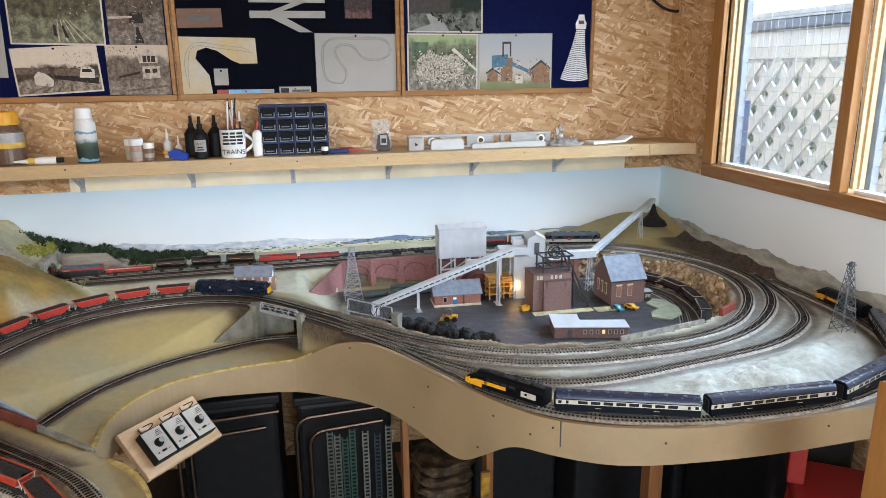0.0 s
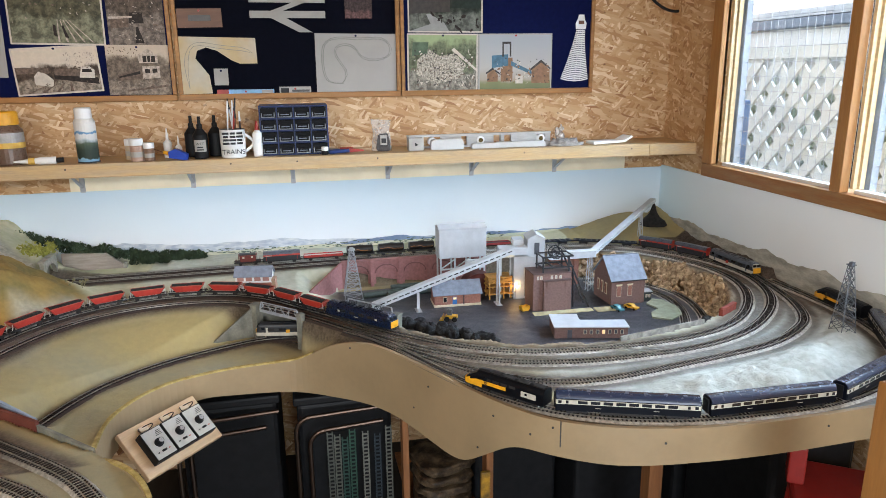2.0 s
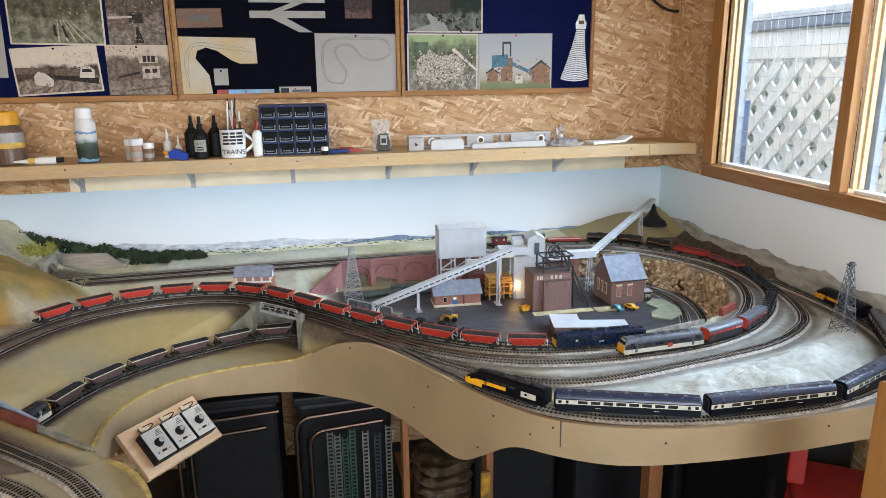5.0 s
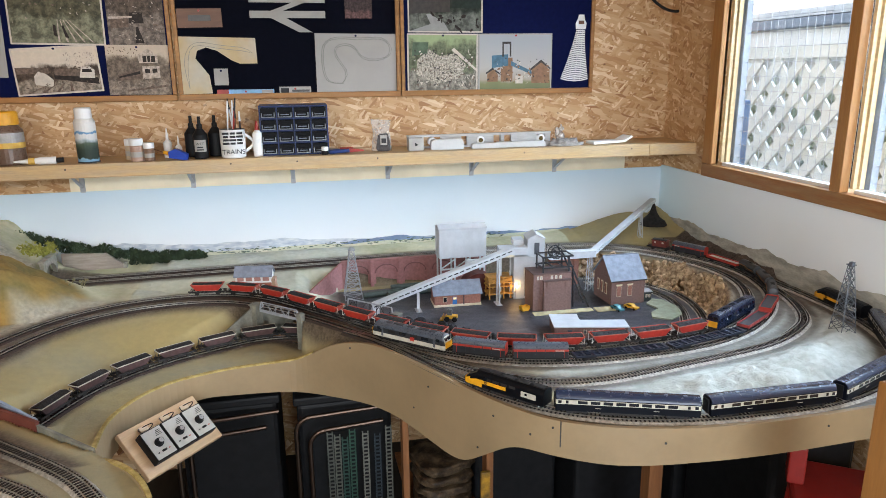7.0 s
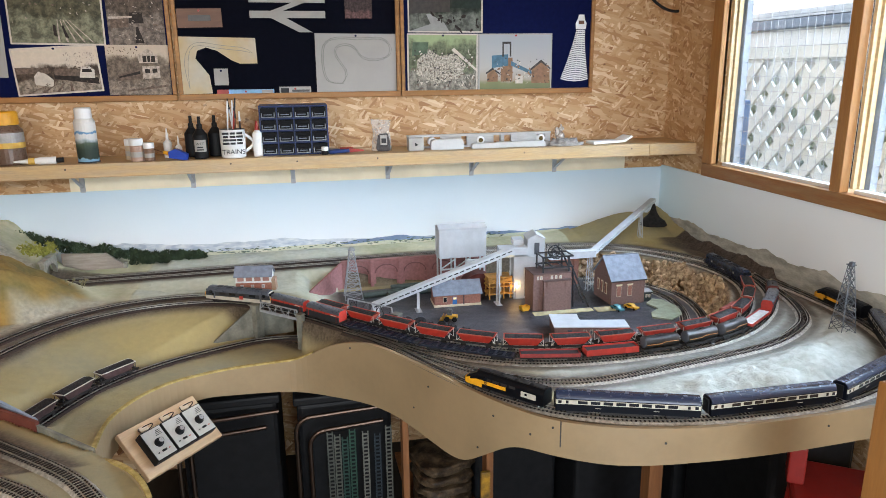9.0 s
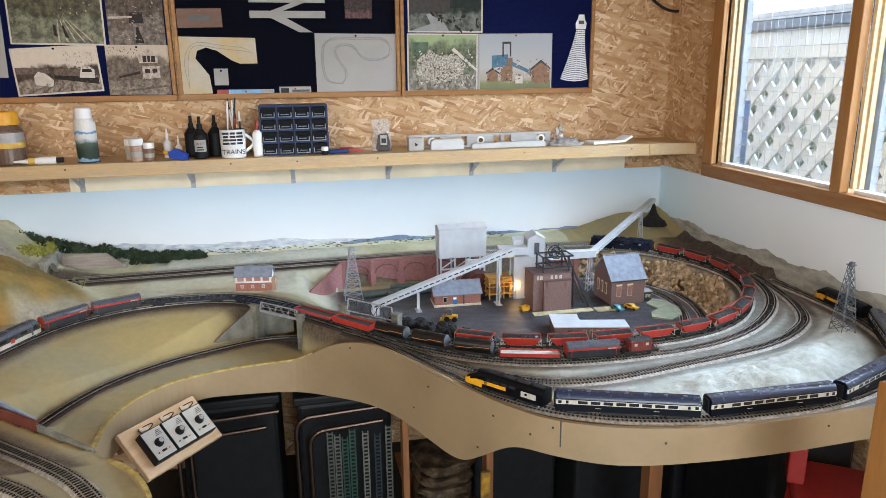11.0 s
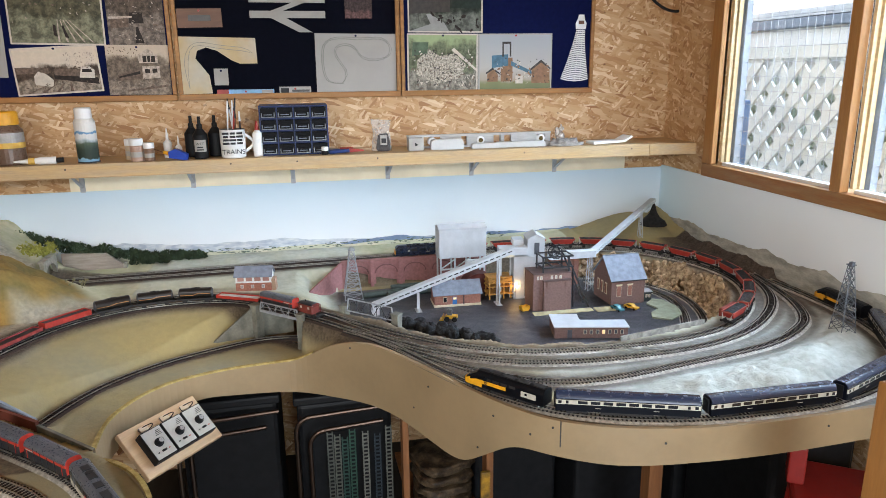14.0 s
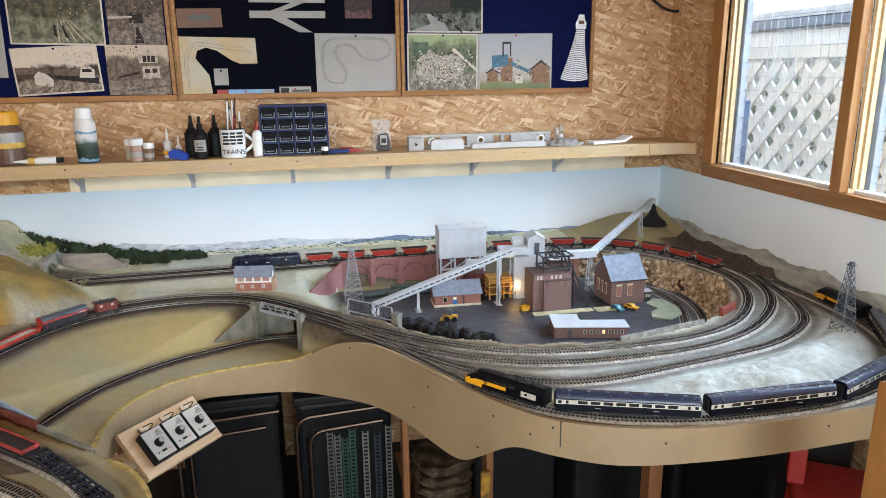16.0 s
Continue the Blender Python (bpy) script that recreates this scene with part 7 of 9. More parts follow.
for r, x, z, sx, sz in ((0.018, 0, 0.026, 1, 1.4), (0.011, 0.004, 0.060, 1.2, 0.9), (0.010, -0.020, 0.046, 0.8, 2.2), (0.004, 0.002, 0.073, 1, 1.4)):
    o = bmesh.ops.create_icosphere(bm, subdivisions=3, radius=r)
    for v in o["verts"]:
        v.co = Vector((v.co.x * sx + x, v.co.y, v.co.z * sz + z))
part("figure", bm, mat("ornament_brown", srgb("8a6a50"), 0.5, 60, 0.4, other=srgb("d8cfc4")), sq, smooth=True)
wt = item("white_tray", "shallow white plastic tray", "tray", 1.295, 2.685, 6)
bm = bmesh.new()
prism(bm, [(-0.085, 0.0), (0.06, 0.004), (0.098, 0.026), (0.092, 0.030), (0.055, 0.012), (-0.085, 0.010)], -0.035, 0.035)
part("tray", bm, WHITE, wt)

# ---- control panel on the front edge ----
cu, cv, cn = Vector((0.645, 0.764, 0)), Vector((-0.5547, 0.4683, 0.688)), Vector((0.5256, -0.4437, 0.7258))
cm = Matrix((( cu.x, cv.x, cn.x, -0.3432), (cu.y, cv.y, cn.y, 1.7053), (cu.z, cv.z, cn.z, T - 0.1775), (0, 0, 0, 1)))
cp = thing("control_panel", "wooden board carrying three train controllers", "control panel", cm)
part("panel_board", boxm(-0.119, 0.119, -0.069, 0.069, -0.018, 0.0, 0.003), mat("pale_birch_board", srgb("c4a580"), 0.5, 8, 0.1, stretch=(1, 7, 7)), cp)
for x in (-0.09, 0.09):
    bm = bmesh.new()
    beam(bm, (x, 0.05, -0.018), (x, 0.05, -0.075), 0.02)
    part("panel_bracket", bm, SHADEWOOD, cp)
for k, x in enumerate((-0.060, 0.004, 0.068)):
    ct = thing("train_controller", "black controller with a silver face, knob and switch", "controller", cm @ Matrix.Translation((x, -0.006, 0.0005)), "controllers on the panel")
    part("case", boxm(-0.030, 0.030, -0.042, 0.042, 0, 0.026, 0.002), BLACK, ct)
    part("face_plate", boxm(-0.0275, 0.0275, -0.039, 0.039, 0.0262, 0.0274), mat("silver_face_plate", srgb("a8a59b"), 0.35, 30, 0.05), ct)
    bm = bmesh.new()
    cyl(bm, 0.0115, 0.0275, 0.031, seg=24)
    cyl(bm, 0.0085, 0.031, 0.042, r2=0.0075, seg=24)
    box(bm, -0.0006, 0.0006, 0.0, 0.0076, 0.0421, 0.0427)
    part("knob", bm, BLACK, ct)
    bm = bmesh.new()
    cyl(bm, 0.0060, 0.0426, 0.0432, seg=20)
    part("knob_cap", bm, SILVERM := mat("knob_silver", srgb("a9a8a4"), 0.3, 30, 0.05, metal=0.6), ct)
    part("switch", boxm(-0.006, 0.006, -0.026, -0.021, 0.0276, 0.0305), BLACK, ct)
    for sx in (-0.017, 0.015):
        bm = bmesh.new()
        cyl(bm, 0.0016, 0.0275, 0.0300, x=sx, y=-0.024, seg=10)
        part("indicator", bm, RED_PIN if sx > 0 else BLACK, ct)
    for q in range(4):
        part("scale_mark", boxm(0.004 + 0.002 * q, 0.022, 0.018 + 0.004 * q, 0.0195 + 0.004 * q, 0.0275, 0.0279), INK, ct)
    bm = bmesh.new()
    for off in (-0.006, 0.004):            # thin looped leads to the terminals behind
        tube(bm, [(off - 0.006 + 0.016 * math.sin(math.pi * j / 12) * (1 if off > 0 else -1), 0.041 + 0.0014 * j, 0.012 + 0.020 * math.sin(math.pi * j / 12)) for j in range(13)], 0.0012, 6)
    part("lead", bm, BLACK, ct)
    bm = bmesh.new()
    box(bm, -0.012, 0.012, 0.047, 0.061, 0.0, 0.012, 0.001)
    part("terminal_block", bm, mat("terminal_cream", srgb("cbb79a"), 0.5, 30, 0.1), ct)

# ---- below the layout ----
post = part("bench_post", boxm(0.838, 0.93, 0.70, 0.79, 0, T + 0.262, 0.003), PINE_Y)
tagged(post, "upright pine post close by the camera", "post", "", "structure")
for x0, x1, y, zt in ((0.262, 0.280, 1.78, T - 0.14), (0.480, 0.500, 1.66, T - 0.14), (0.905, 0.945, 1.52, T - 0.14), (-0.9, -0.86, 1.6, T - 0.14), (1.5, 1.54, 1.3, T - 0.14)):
    tagged(part("trestle_leg", boxm(x0, x1, y, y + 0.045, 0, zt, 0.001), SHADEWOOD), "timber leg under the baseboard", "leg", "trestle legs", "structure")
rack = thing("bag_shelf", "low timber shelf between two legs", "shelf")
part("shelf_board", boxm(0.2805, 0.4795, 1.70, 2.1, T - 0.56, T - 0.545), SHADEWOOD, rack)
part("shelf_cleat", boxm(0.2805, 0.4795, 1.685, 1.699, T - 0.575, T - 0.546), SHADEWOOD, rack)
BAGM = mat("clear_bagged_stock", srgb("2a2018"), 0.55, 40, 0.5, 0.003, other=srgb("4e4030"), spec=0.2)
for k in range(5):
    b = thing("storage_bag", "crumpled clear bag of model parts", "bag", Matrix.Translation((0.38, 1.80, T - 0.540 + 0.036 * k)) @ pose(0, 0, 0, 0, 0, 6 * k - 9), "bags on the low shelf")
    bm = bmesh.new()
    o = bmesh.ops.create_icosphere(bm, subdivisions=4, radius=1)
    for v in o["verts"]:
        n = noise.fractal(v.co * 2.0 + Vector((k * 3, 0, 0)), 0.9, 2, 5)
        q = [math.copysign(abs(c) ** 0.6, c) for c in v.co]
        v.co = Vector((q[0] * 0.085 * (1 + 0.10 * n), q[1] * 0.09 * (1 + 0.1 * n), q[2] * 0.0165 * (1 + 0.35 * n)))
    part("bag", bm, BAGM, b, smooth=True)
pk = thing("yellow_packet", "yellow and black packet hanging on a leg", "packet", Matrix.Translation((0.468, 1.62, T - 0.42)))
part("packet", boxm(-0.016, 0.010, -0.006, 0.006, -0.10, 0.07, 0.002), mat("packet_yellow", srgb("c8962c"), 0.4, 30, 0.3, other=srgb("4a3a20")), pk)
# dark storage boxes with bright tube frames and hanging strips
CHROME = mat("dull_chrome_tube", srgb("5e4e44"), 0.42, 8, 0.05, metal=1.0)
for k, (x, y) in enumerate(((-0.245, 2.06), (0.115, 2.02))):
    st = thing("storage_trolley", "black storage box with a bright tubular frame", "storage box", Matrix.Translation((x, y, 0)), "boxes under the layout")
    part("box_body", boxm(-0.15, 0.15, 0.02, 0.42, 0.02, T - 0.30, 0.015), BLACK, st)
    part("box_lid", boxm(-0.16, 0.16, 0.0, 0.43, T - 0.298, T - 0.268, 0.008), BLACK, st)
    for off, zt2, w in ((0.0, T - 0.325, 0.155), (0.02, T - 0.365, 0.115)):
        bm = bmesh.new()
        pts = [(-w, -0.02 - off, 0.0)] + [(-w, -0.02 - off, zt2 - 0.05)] + [(-w + 0.05 - 0.05 * math.cos(a), -0.02 - off, zt2 - 0.05 + 0.05 * math.sin(a)) for a in (math.pi / 2 * q / 6 for q in range(1, 7))] + [(w, -0.02 - off, zt2 + 0.012)]
        tube(bm, pts, 0.0075, 10)
        part("tube_frame", bm, CHROME, st, "bright bent tube")
# black boxes added at the far end to stand for the deep shade there
for x, y, w in ((0.70, 2.05, 0.15), (1.02, 1.95, 0.14), (1.34, 1.85, 0.15), (1.34, 1.42, 0.13)):
    sb = thing("storage_box", "black lidded box added to darken the space under the layout", "storage box", Matrix.Translation((x, y, 0)))
    part("box_body", boxm(-w, w, 0.0, 0.40, 0.0, T - 0.25, 0.015), BLACK, sb)
    part("box_lid", boxm(-w - 0.01, w + 0.01, -0.01, 0.41, T - 0.248, T - 0.215, 0.008), BLACK, sb)
strips = [(0.060, "4a4d48"), (0.082, "54564f"), (0.105, "1f3f38"), (0.128, "234538"), (0.168, "64655e"), (0.205, "1c2830"), (0.240, "55564f")]
for k, (x, c) in enumerate(strips):
    s = thing("hanging_strip", "perforated plastic strip hanging under the layout", "strip", Matrix.Translation((x, 1.93, 0)), "strips under the layout")
    m = mat("strip_" + c, srgb(c), 0.5, 40, 0.25)
    bm = bmesh.new()
    z = T - 0.345 - 0.012 * (k % 3)
    for sx in (-0.008, 0.008):
        box(bm, sx - 0.002, sx + 0.002, -0.001, 0.001, 0.10, z)
    q = 0.10
    while q < z:
        box(bm, -0.006, 0.006, -0.0009, 0.0009, q, q + 0.005)
        q += 0.013
    part("strip", bm, m, s)
REDP = mat("red_plastic", srgb("84201a"), 0.4, 20, 0.1)
rc = thing("red_step_stool", "red plastic step stool under the layout", "stool", Matrix.Translation((1.30, 1.22, 0)) @ pose(0, 0, 0, 0, 0, -35))
top = T - 0.285
part("seat", boxm(-0.16, 0.16, -0.12, 0.12, top - 0.03, top, 0.01), REDP, rc)
for sx in (-1, 1):
    for sy in (-1, 1):
        bm = bmesh.new()
        beam(bm, (sx * 0.125, sy * 0.09, top - 0.031), (sx * 0.16, sy * 0.12, 0.0), 0.045, 0.03)
        part("leg", bm, REDP, rc)
part("apron", boxm(-0.13, 0.13, -0.108, -0.095, top - 0.10, top - 0.031, 0.003), REDP, rc)
part("side_rail", boxm(-0.168, -0.128, -0.02, 0.03, top + 0.0005, top + 0.10, 0.004), REDP, rc)
cb = thing("cable_bundle", "dark and green wires hanging under the front board", "cable")
for k, (c, r) in enumerate((("2f3630", 0.004), ("3c5a34", 0.003), ("25221f", 0.005), ("4a4640", 0.003))):
    bm = bmesh.new()
    tube(bm, [(0.53 + 0.022 * i, 1.30 + 0.012 * k, T - 0.098 - 0.006 * k - 0.0032 * i - 0.010 * math.sin(i * 0.8 + k)) for i in range(14)], r, 7)
    part("wire", bm, mat("wire_" + c, srgb(c), 0.5, 40, 0.2), cb)
bb = thing("blue_handle_tool", "bright blue plastic handle leaning under the bench", "tool", Matrix.Translation((1.40, 1.30, T - 0.34)) @ pose(0, 0, 0, 20, 60, 40))
bm = bmesh.new()
cyl(bm, 0.018, -0.07, 0.07, seg=16)
part("handle", bm, mat("bright_blue_plastic", srgb("2a62c0"), 0.35, 20, 0.08), bb)
bm = bmesh.new()
cyl(bm, 0.010, -0.60, -0.071, seg=12)
part("shaft", bm, BLACK, bb)

# ---- bridges and walls of the railway ----
PINKBRICK = mat("pink_model_brick", srgb("956866"), 0.85, 90, 0.12, 0.0005)
CONCRETE = mat("painted_concrete", srgb("76756a"), 0.85, 30, 0.25, 0.0005)
YARDB = YARD_Z + 0.001


def at(x, y, z):
    return (x, y, T + z)


wall = thing("arched_retaining_wall", "pink brick retaining wall with blind arches below the back line", "wall")
ax0, bay, nb_ = 0.165, 0.113, 5
zb, zt_ = T + YARDB - 0.002, T + 0.012
yb = 2.586
for k in range(nb_):
    x0 = ax0 + bay * k
    bm = bmesh.new()
    cx, r, spring = x0 + bay / 2, bay * 0.36, zb + 0.052
    n = 12
    arc = [(cx - r, zb)] + [(cx - r * math.cos(math.pi * i / n), spring + r * 0.75 * math.sin(math.pi * i / n)) for i in range(n + 1)] + [(cx + r, zb)]
    lft = [(x0, zb), (x0, zt_)]
    poly = [(x0, zb)] + arc + [(x0 + bay, zb), (x0 + bay, zt_ - 0.006), (x0, zt_ - 0.006)]
    prism(bm, poly, yb - 0.006, yb)
    part("arch_bay", bm, PINKBRICK, wall)
    bm = bmesh.new()
    for i in range(n):
        a0, a1 = math.pi * i / n, math.pi * (i + 1) / n
        o = [(cx - (r + d) * math.cos(a), spring + (r + d) * 0.78 * math.sin(a)) for a, d in ((a0, 0.0), (a1, 0.0), (a1, 0.005), (a0, 0.005))]
        prism(bm, o, yb - 0.0078, yb - 0.0062)
    part("arch_ring", bm, mat("darker_pink_brick", srgb("74504d"), 0.85, 90, 0.15), wall)
for k in range(nb_ + 1):
    x = ax0 + bay * k
    part("pilaster", boxm(x - 0.007, x + 0.007, yb - 0.0125, yb - 0.0079, zb, zt_ - 0.0062, 0.0006), PINKBRICK, wall)
part("recess_panel", boxm(ax0, ax0 + bay * nb_, yb + 0.0005, yb + 0.004, zb, zt_ - 0.0062), PINKBRICK, wall)
part("coping", boxm(ax0 - 0.004, ax0 + bay * nb_ + 0.004, yb - 0.013, yb + 0.006, zt_ - 0.006, zt_, 0.0008), PINKBRICK, wall)
bm = bmesh.new()
wa, wb_ = Vector(at(0.160, yb - 0.002, 0)), Vector(at(0.020, 2.405, 0))
qs = []
for off in (0.0, 0.008):
    nrm = Vector((-(wb_ - wa).y, (wb_ - wa).x, 0)).normalized() * off
    qs.append([bm.verts.new(Vector((p.x, p.y, T + z)) + nrm) for p, z in ((wa, YARDB - 0.002), (wb_, YARDB - 0.002), (wb_, -0.052), (wa, 0.010))])
bm.faces.new(qs[0]), bm.faces.new(list(reversed(qs[1])))
for i in range(4):
    bm.faces.new((qs[0][i], qs[1][i], qs[1][(i + 1) % 4], qs[0][(i + 1) % 4]))
bmesh.ops.recalc_face_normals(bm, faces=bm.faces[:])
part("wing_wall", bm, PINKBRICK, wall, "sloping pink wing wall")


def truss(name, label, p0, p1, z0, hgt, n, chord, web, deck=0.0):
    root = thing(name, label, "bridge")
    a, b = Vector(at(*p0, z0)), Vector(at(*p1, z0))
    up = Vector((0, 0, hgt))
    d = (b - a) / n
    for s0, s1 in ((a, b), (a + up + d * 0.25, b + up - d * 0.25)):
        bm = bmesh.new()
        beam(bm, s0, s1, 0.0032)
        part("chord", bm, chord, root)
    for k in range(n):
        bm = bmesh.new()
        lo, hi = (a + d * k, a + d * (k + 1) + up) if k % 2 == 0 else (a + d * (k + 1), a + d * k + up)
        if k == n - 1:
            hi = a + d * (k + 0.75) + up
        beam(bm, lo, hi, 0.0016)
        part("diagonal", bm, web, root)
        bm = bmesh.new()
        beam(bm, a + d * (k + 0.5), a + d * (k + 0.5) + up, 0.0016)
        part("upright", bm, web, root)
    for s, t in ((a, a + d * 0.25 + up), (b, b - d * 0.25 + up)):
        bm = bmesh.new()
        beam(bm, s, t, 0.0034)
        part("end_post", bm, chord, root)
    if deck:
        bm = bmesh.new()
        beam(bm, a - Vector((0, 0, deck / 2)), b - Vector((0, 0, deck / 2)), 0.004, deck)
        part("girder", bm, chord, root)
    return root


truss("bridge_parapet", "pale grey girder parapet of the bridge over the branch", (-0.127, 2.133), (-0.010, 2.018), -0.004, 0.026, 6, GIRDER, GIRDER, 0.007)
truss("truss_bridge", "white lattice girder beside the inner line", (0.140, 2.062), (0.268, 1.936), -0.006, 0.040, 7, GIRDER, DARKSTEEL)


def pier(name, label, x, y, z0, z1, w=0.026, turn=-43):
    p = thing(name, label, "abutment", Matrix.Translation(at(x, y, 0)) @ pose(0, 0, 0, 0, 0, turn))
    bm = bmesh.new()
    vs = box(bm, -w / 2, w / 2, -w / 2, w / 2, z0, z1 - 0.006)
    for v in vs:
        if v.co.z < (z0 + z1) / 2:
            v.co.x *= 1.12
            v.co.y *= 1.12
    part("shaft", bm, CONCRETE, p)
    part("cap", boxm(-w * 0.62, w * 0.62, -w * 0.62, w * 0.62, z1 - 0.0055, z1, 0.001), CONCRETE, p)
    return p


pier("bridge_abutment", "grey concrete abutment at the bridge end", -0.004, 2.006, -0.118, 0.016, 0.017)
pier("bridge_abutment", "grey concrete abutment at the bridge end", -0.140, 2.146, -0.118, 0.012)
pier("truss_abutment", "pale abutment block at the lattice girder's end", 0.276, 1.928, -0.10, 0.020, 0.022)
pier("truss_abutment", "pale abutment block at the lattice girder's end", 0.132, 2.070, -0.10, 0.012, 0.022)


def ramp_wall(name, label, p0, p1, za0, za1, zb_, th, material):
    """An upright slab between two plan points with a sloping top."""
    bm = bmesh.new()
    a, b = Vector((*p0, 0)), Vector((*p1, 0))
    nrm = Vector((-(b - a).y, (b - a).x, 0)).normalized() * th
    qs = []
    for off in (0, 1):
        qs.append([bm.verts.new(Vector((p.x, p.y, T + z)) + nrm * off) for p, z in ((a, zb_), (b, zb_), (b, za1), (a, za0))])
    bm.faces.new(qs[0]), bm.faces.new(list(reversed(qs[1])))
    for i in range(4):
        bm.faces.new((qs[0][i], qs[1][i], qs[1][(i + 1) % 4], qs[0][(i + 1) % 4]))
    bmesh.ops.recalc_face_normals(bm, faces=bm.faces[:])
    return tagged(part(name, bm, material), label, "wall")


ramp_wall("bridge_wing_wall", "grey sloping wing wall beside the branch", (-0.150, 2.150), (-0.285, 2.108), 0.004, -0.098, -0.112, 0.008, CONCRETE)
ramp_wall("bridge_face_wall", "dark grey wall under the bridge", (-0.128, 2.18), (-0.028, 2.20), -0.012, -0.012, -0.112, 0.006, CONCRETE)
ramp_wall("girder_parapet", "brown plate girder over the branch", (-0.690, 1.574), (-0.562, 1.468), 0.012, 0.012, -0.030, 0.008, mat("brown_plate_girder", srgb("6e3a30"), 0.6, 40, 0.15))
ramp_wall("cutting_coping", "grey retaining wall at the end of the cutting", (-0.560, 1.466), (-0.425, 1.352), 0.006, -0.004, -0.112, 0.007, CONCRETE)
ramp_wall("cutting_coping", "blue-grey retaining wall behind the plate girder", (-0.685, 1.590), (-0.570, 1.492), 0.022, 0.006, -0.112, 0.006, mat("blue_grey_wall", srgb("8794a6"), 0.8, 30, 0.12))
ramp_wall("brick_parapet", "short red brick parapet over the yard line", (1.237, 1.734), (1.318, 1.785), 0.014, 0.014, -0.03, 0.012, mat("bright_red_brick", srgb("8a4034"), 0.8, 90, 0.15))
ramp_wall("yard_kerb_wall", "low pale wall along the yard's edge", (0.852, 1.626), (1.150, 1.693), 0.006, 0.006, -0.03, 0.006, mat("pale_grey_stone", srgb("8d8a82"), 0.85, 60, 0.3, 0.0006))
# tunnel mouth and stone cutting at the left end of the back lines
tm = thing("tunnel_portal", "pale stone tunnel mouth in the hillside", "tunnel portal")
bm = bmesh.new()
n = 14
for (ya, yb2) in ((2.545, 2.685),):
    cy, r = (ya + yb2) / 2, 0.055
    arc = [(cy - r, -0.008)] + [(cy - r * math.cos(math.pi * i / n), 0.030 + 0.036 * math.sin(math.pi * i / n)) for i in range(n + 1)] + [(cy + r, -0.008)]
    poly = [(ya, -0.008)] + arc + [(yb2, -0.008), (yb2, 0.085), (ya, 0.085)]
    a = [bm.verts.new((-0.862, y, T + z)) for y, z in poly]
    b = [bm.verts.new((-0.876, y, T + z)) for y, z in poly]
    bm.faces.new(a), bm.faces.new(list(reversed(b)))
    for i in range(len(poly)):
        bm.faces.new((a[i], b[i], b[(i + 1) % len(poly)], a[(i + 1) % len(poly)]))
bmesh.ops.recalc_face_normals(bm, faces=bm.faces[:])
part("portal_face", bm, STONE, tm)
part("portal_coping", boxm(-0.880, -0.856, 2.54, 2.69, T + 0.0855, T + 0.092, 0.001), STONE, tm)
sw = thing("stone_cutting_wall", "brown striated stone wall beside the tunnel", "wall")
bm = bmesh.new()
prism(bm, [(-0.875, T - 0.02), (-0.655, T - 0.02), (-0.655, T + 0.000), (-0.718, T + 0.052), (-0.875, T + 0.060)], 2.775, 2.79)
part("wall_face", bm, mat("striated_stone", srgb("9d9186"), 0.9, 14, 0.18, 0.001, stretch=(1, 1, 7)), sw)
part("wall_edge", boxm(-0.66, -0.648, 2.77, 2.795, T - 0.02, T + 0.012), STONE, sw)


def foliage(name, label, spots, material, seed, per=26, size=0.007):
    bm = bmesh.new()
    rng = random.Random(seed)
    for x, y, z, r in spots:
        for k in range(per):
            u = Vector((rng.gauss(0, 1), rng.gauss(0, 1), rng.gauss(0, 1))).normalized() * r * rng.uniform(0.55, 1.05)
            m = Matrix.Translation((x + u.x, y + u.y * 0.7, T + z + u.z)) @ Euler((rng.uniform(0, 6.3), rng.uniform(0, 6.3), rng.uniform(0, 6.3))).to_matrix().to_4x4()
            s = size * rng.uniform(0.6, 1.4)
            bm.faces.new([bm.verts.new(m @ Vector(v)) for v in ((-s, 0, 0), (0, -s * 0.55, s * 0.2), (s, 0, 0), (0, s * 0.55, s * 0.2))])
    return tagged(part(name, bm, material), label, "foliage", "", "stuff")


DARKLEAF = mat("dark_model_foliage", srgb("3a4a34"), 0.9, 30, 0.35, rnd=0.1)
PALELEAF = mat("olive_model_foliage", srgb("9c9c4a"), 0.9, 30, 0.3)
rng = random.Random(12)
spots = []
for k in range(150):
    u = k / 150
    x = -1.02 + 0.66 * u
    top_ = float(np.interp(x, [-1.05, -0.87, -0.70, -0.58, -0.36], [0.150, 0.092, 0.058, 0.036, 0.022]))
    spots.append((x + rng.uniform(-0.01, 0.01), 2.815 + rng.uniform(-0.012, 0.012), top_ - rng.uniform(0.0, 0.022) * (1 if x < -0.65 else 0.8), rng.uniform(0.012, 0.022) * (1.0 if x < -0.6 else 0.8)))
for k in range(60):
    x = -0.64 + 0.27 * k / 60
    spots.append((x, 2.81, rng.uniform(0.0, 0.028), rng.uniform(0.010, 0.016)))
foliage("far_woods", "dark green trees on the skyline above the cutting", spots, DARKLEAF, 4, 34, 0.0062)
spots = [(-0.93 + rng.uniform(-0.05, 0.06), 2.66 + rng.uniform(-0.06, 0.05), 0.104 + rng.uniform(-0.014, 0.016), rng.uniform(0.014, 0.024)) for k in range(34)] + [(-1.06 + rng.uniform(-0.02, 0.02), 2.7, 0.165, 0.012) for k in range(4)]
foliage("hillside_bushes", "olive bushes over the tunnel mouth", spots, PALELEAF, 6, 36, 0.006)
spots = [(-1.0 + 0.30 * rng.random(), 2.40 + 0.08 * rng.random(), 0.02 + 0.04 * rng.random(), 0.006) for k in range(30)]
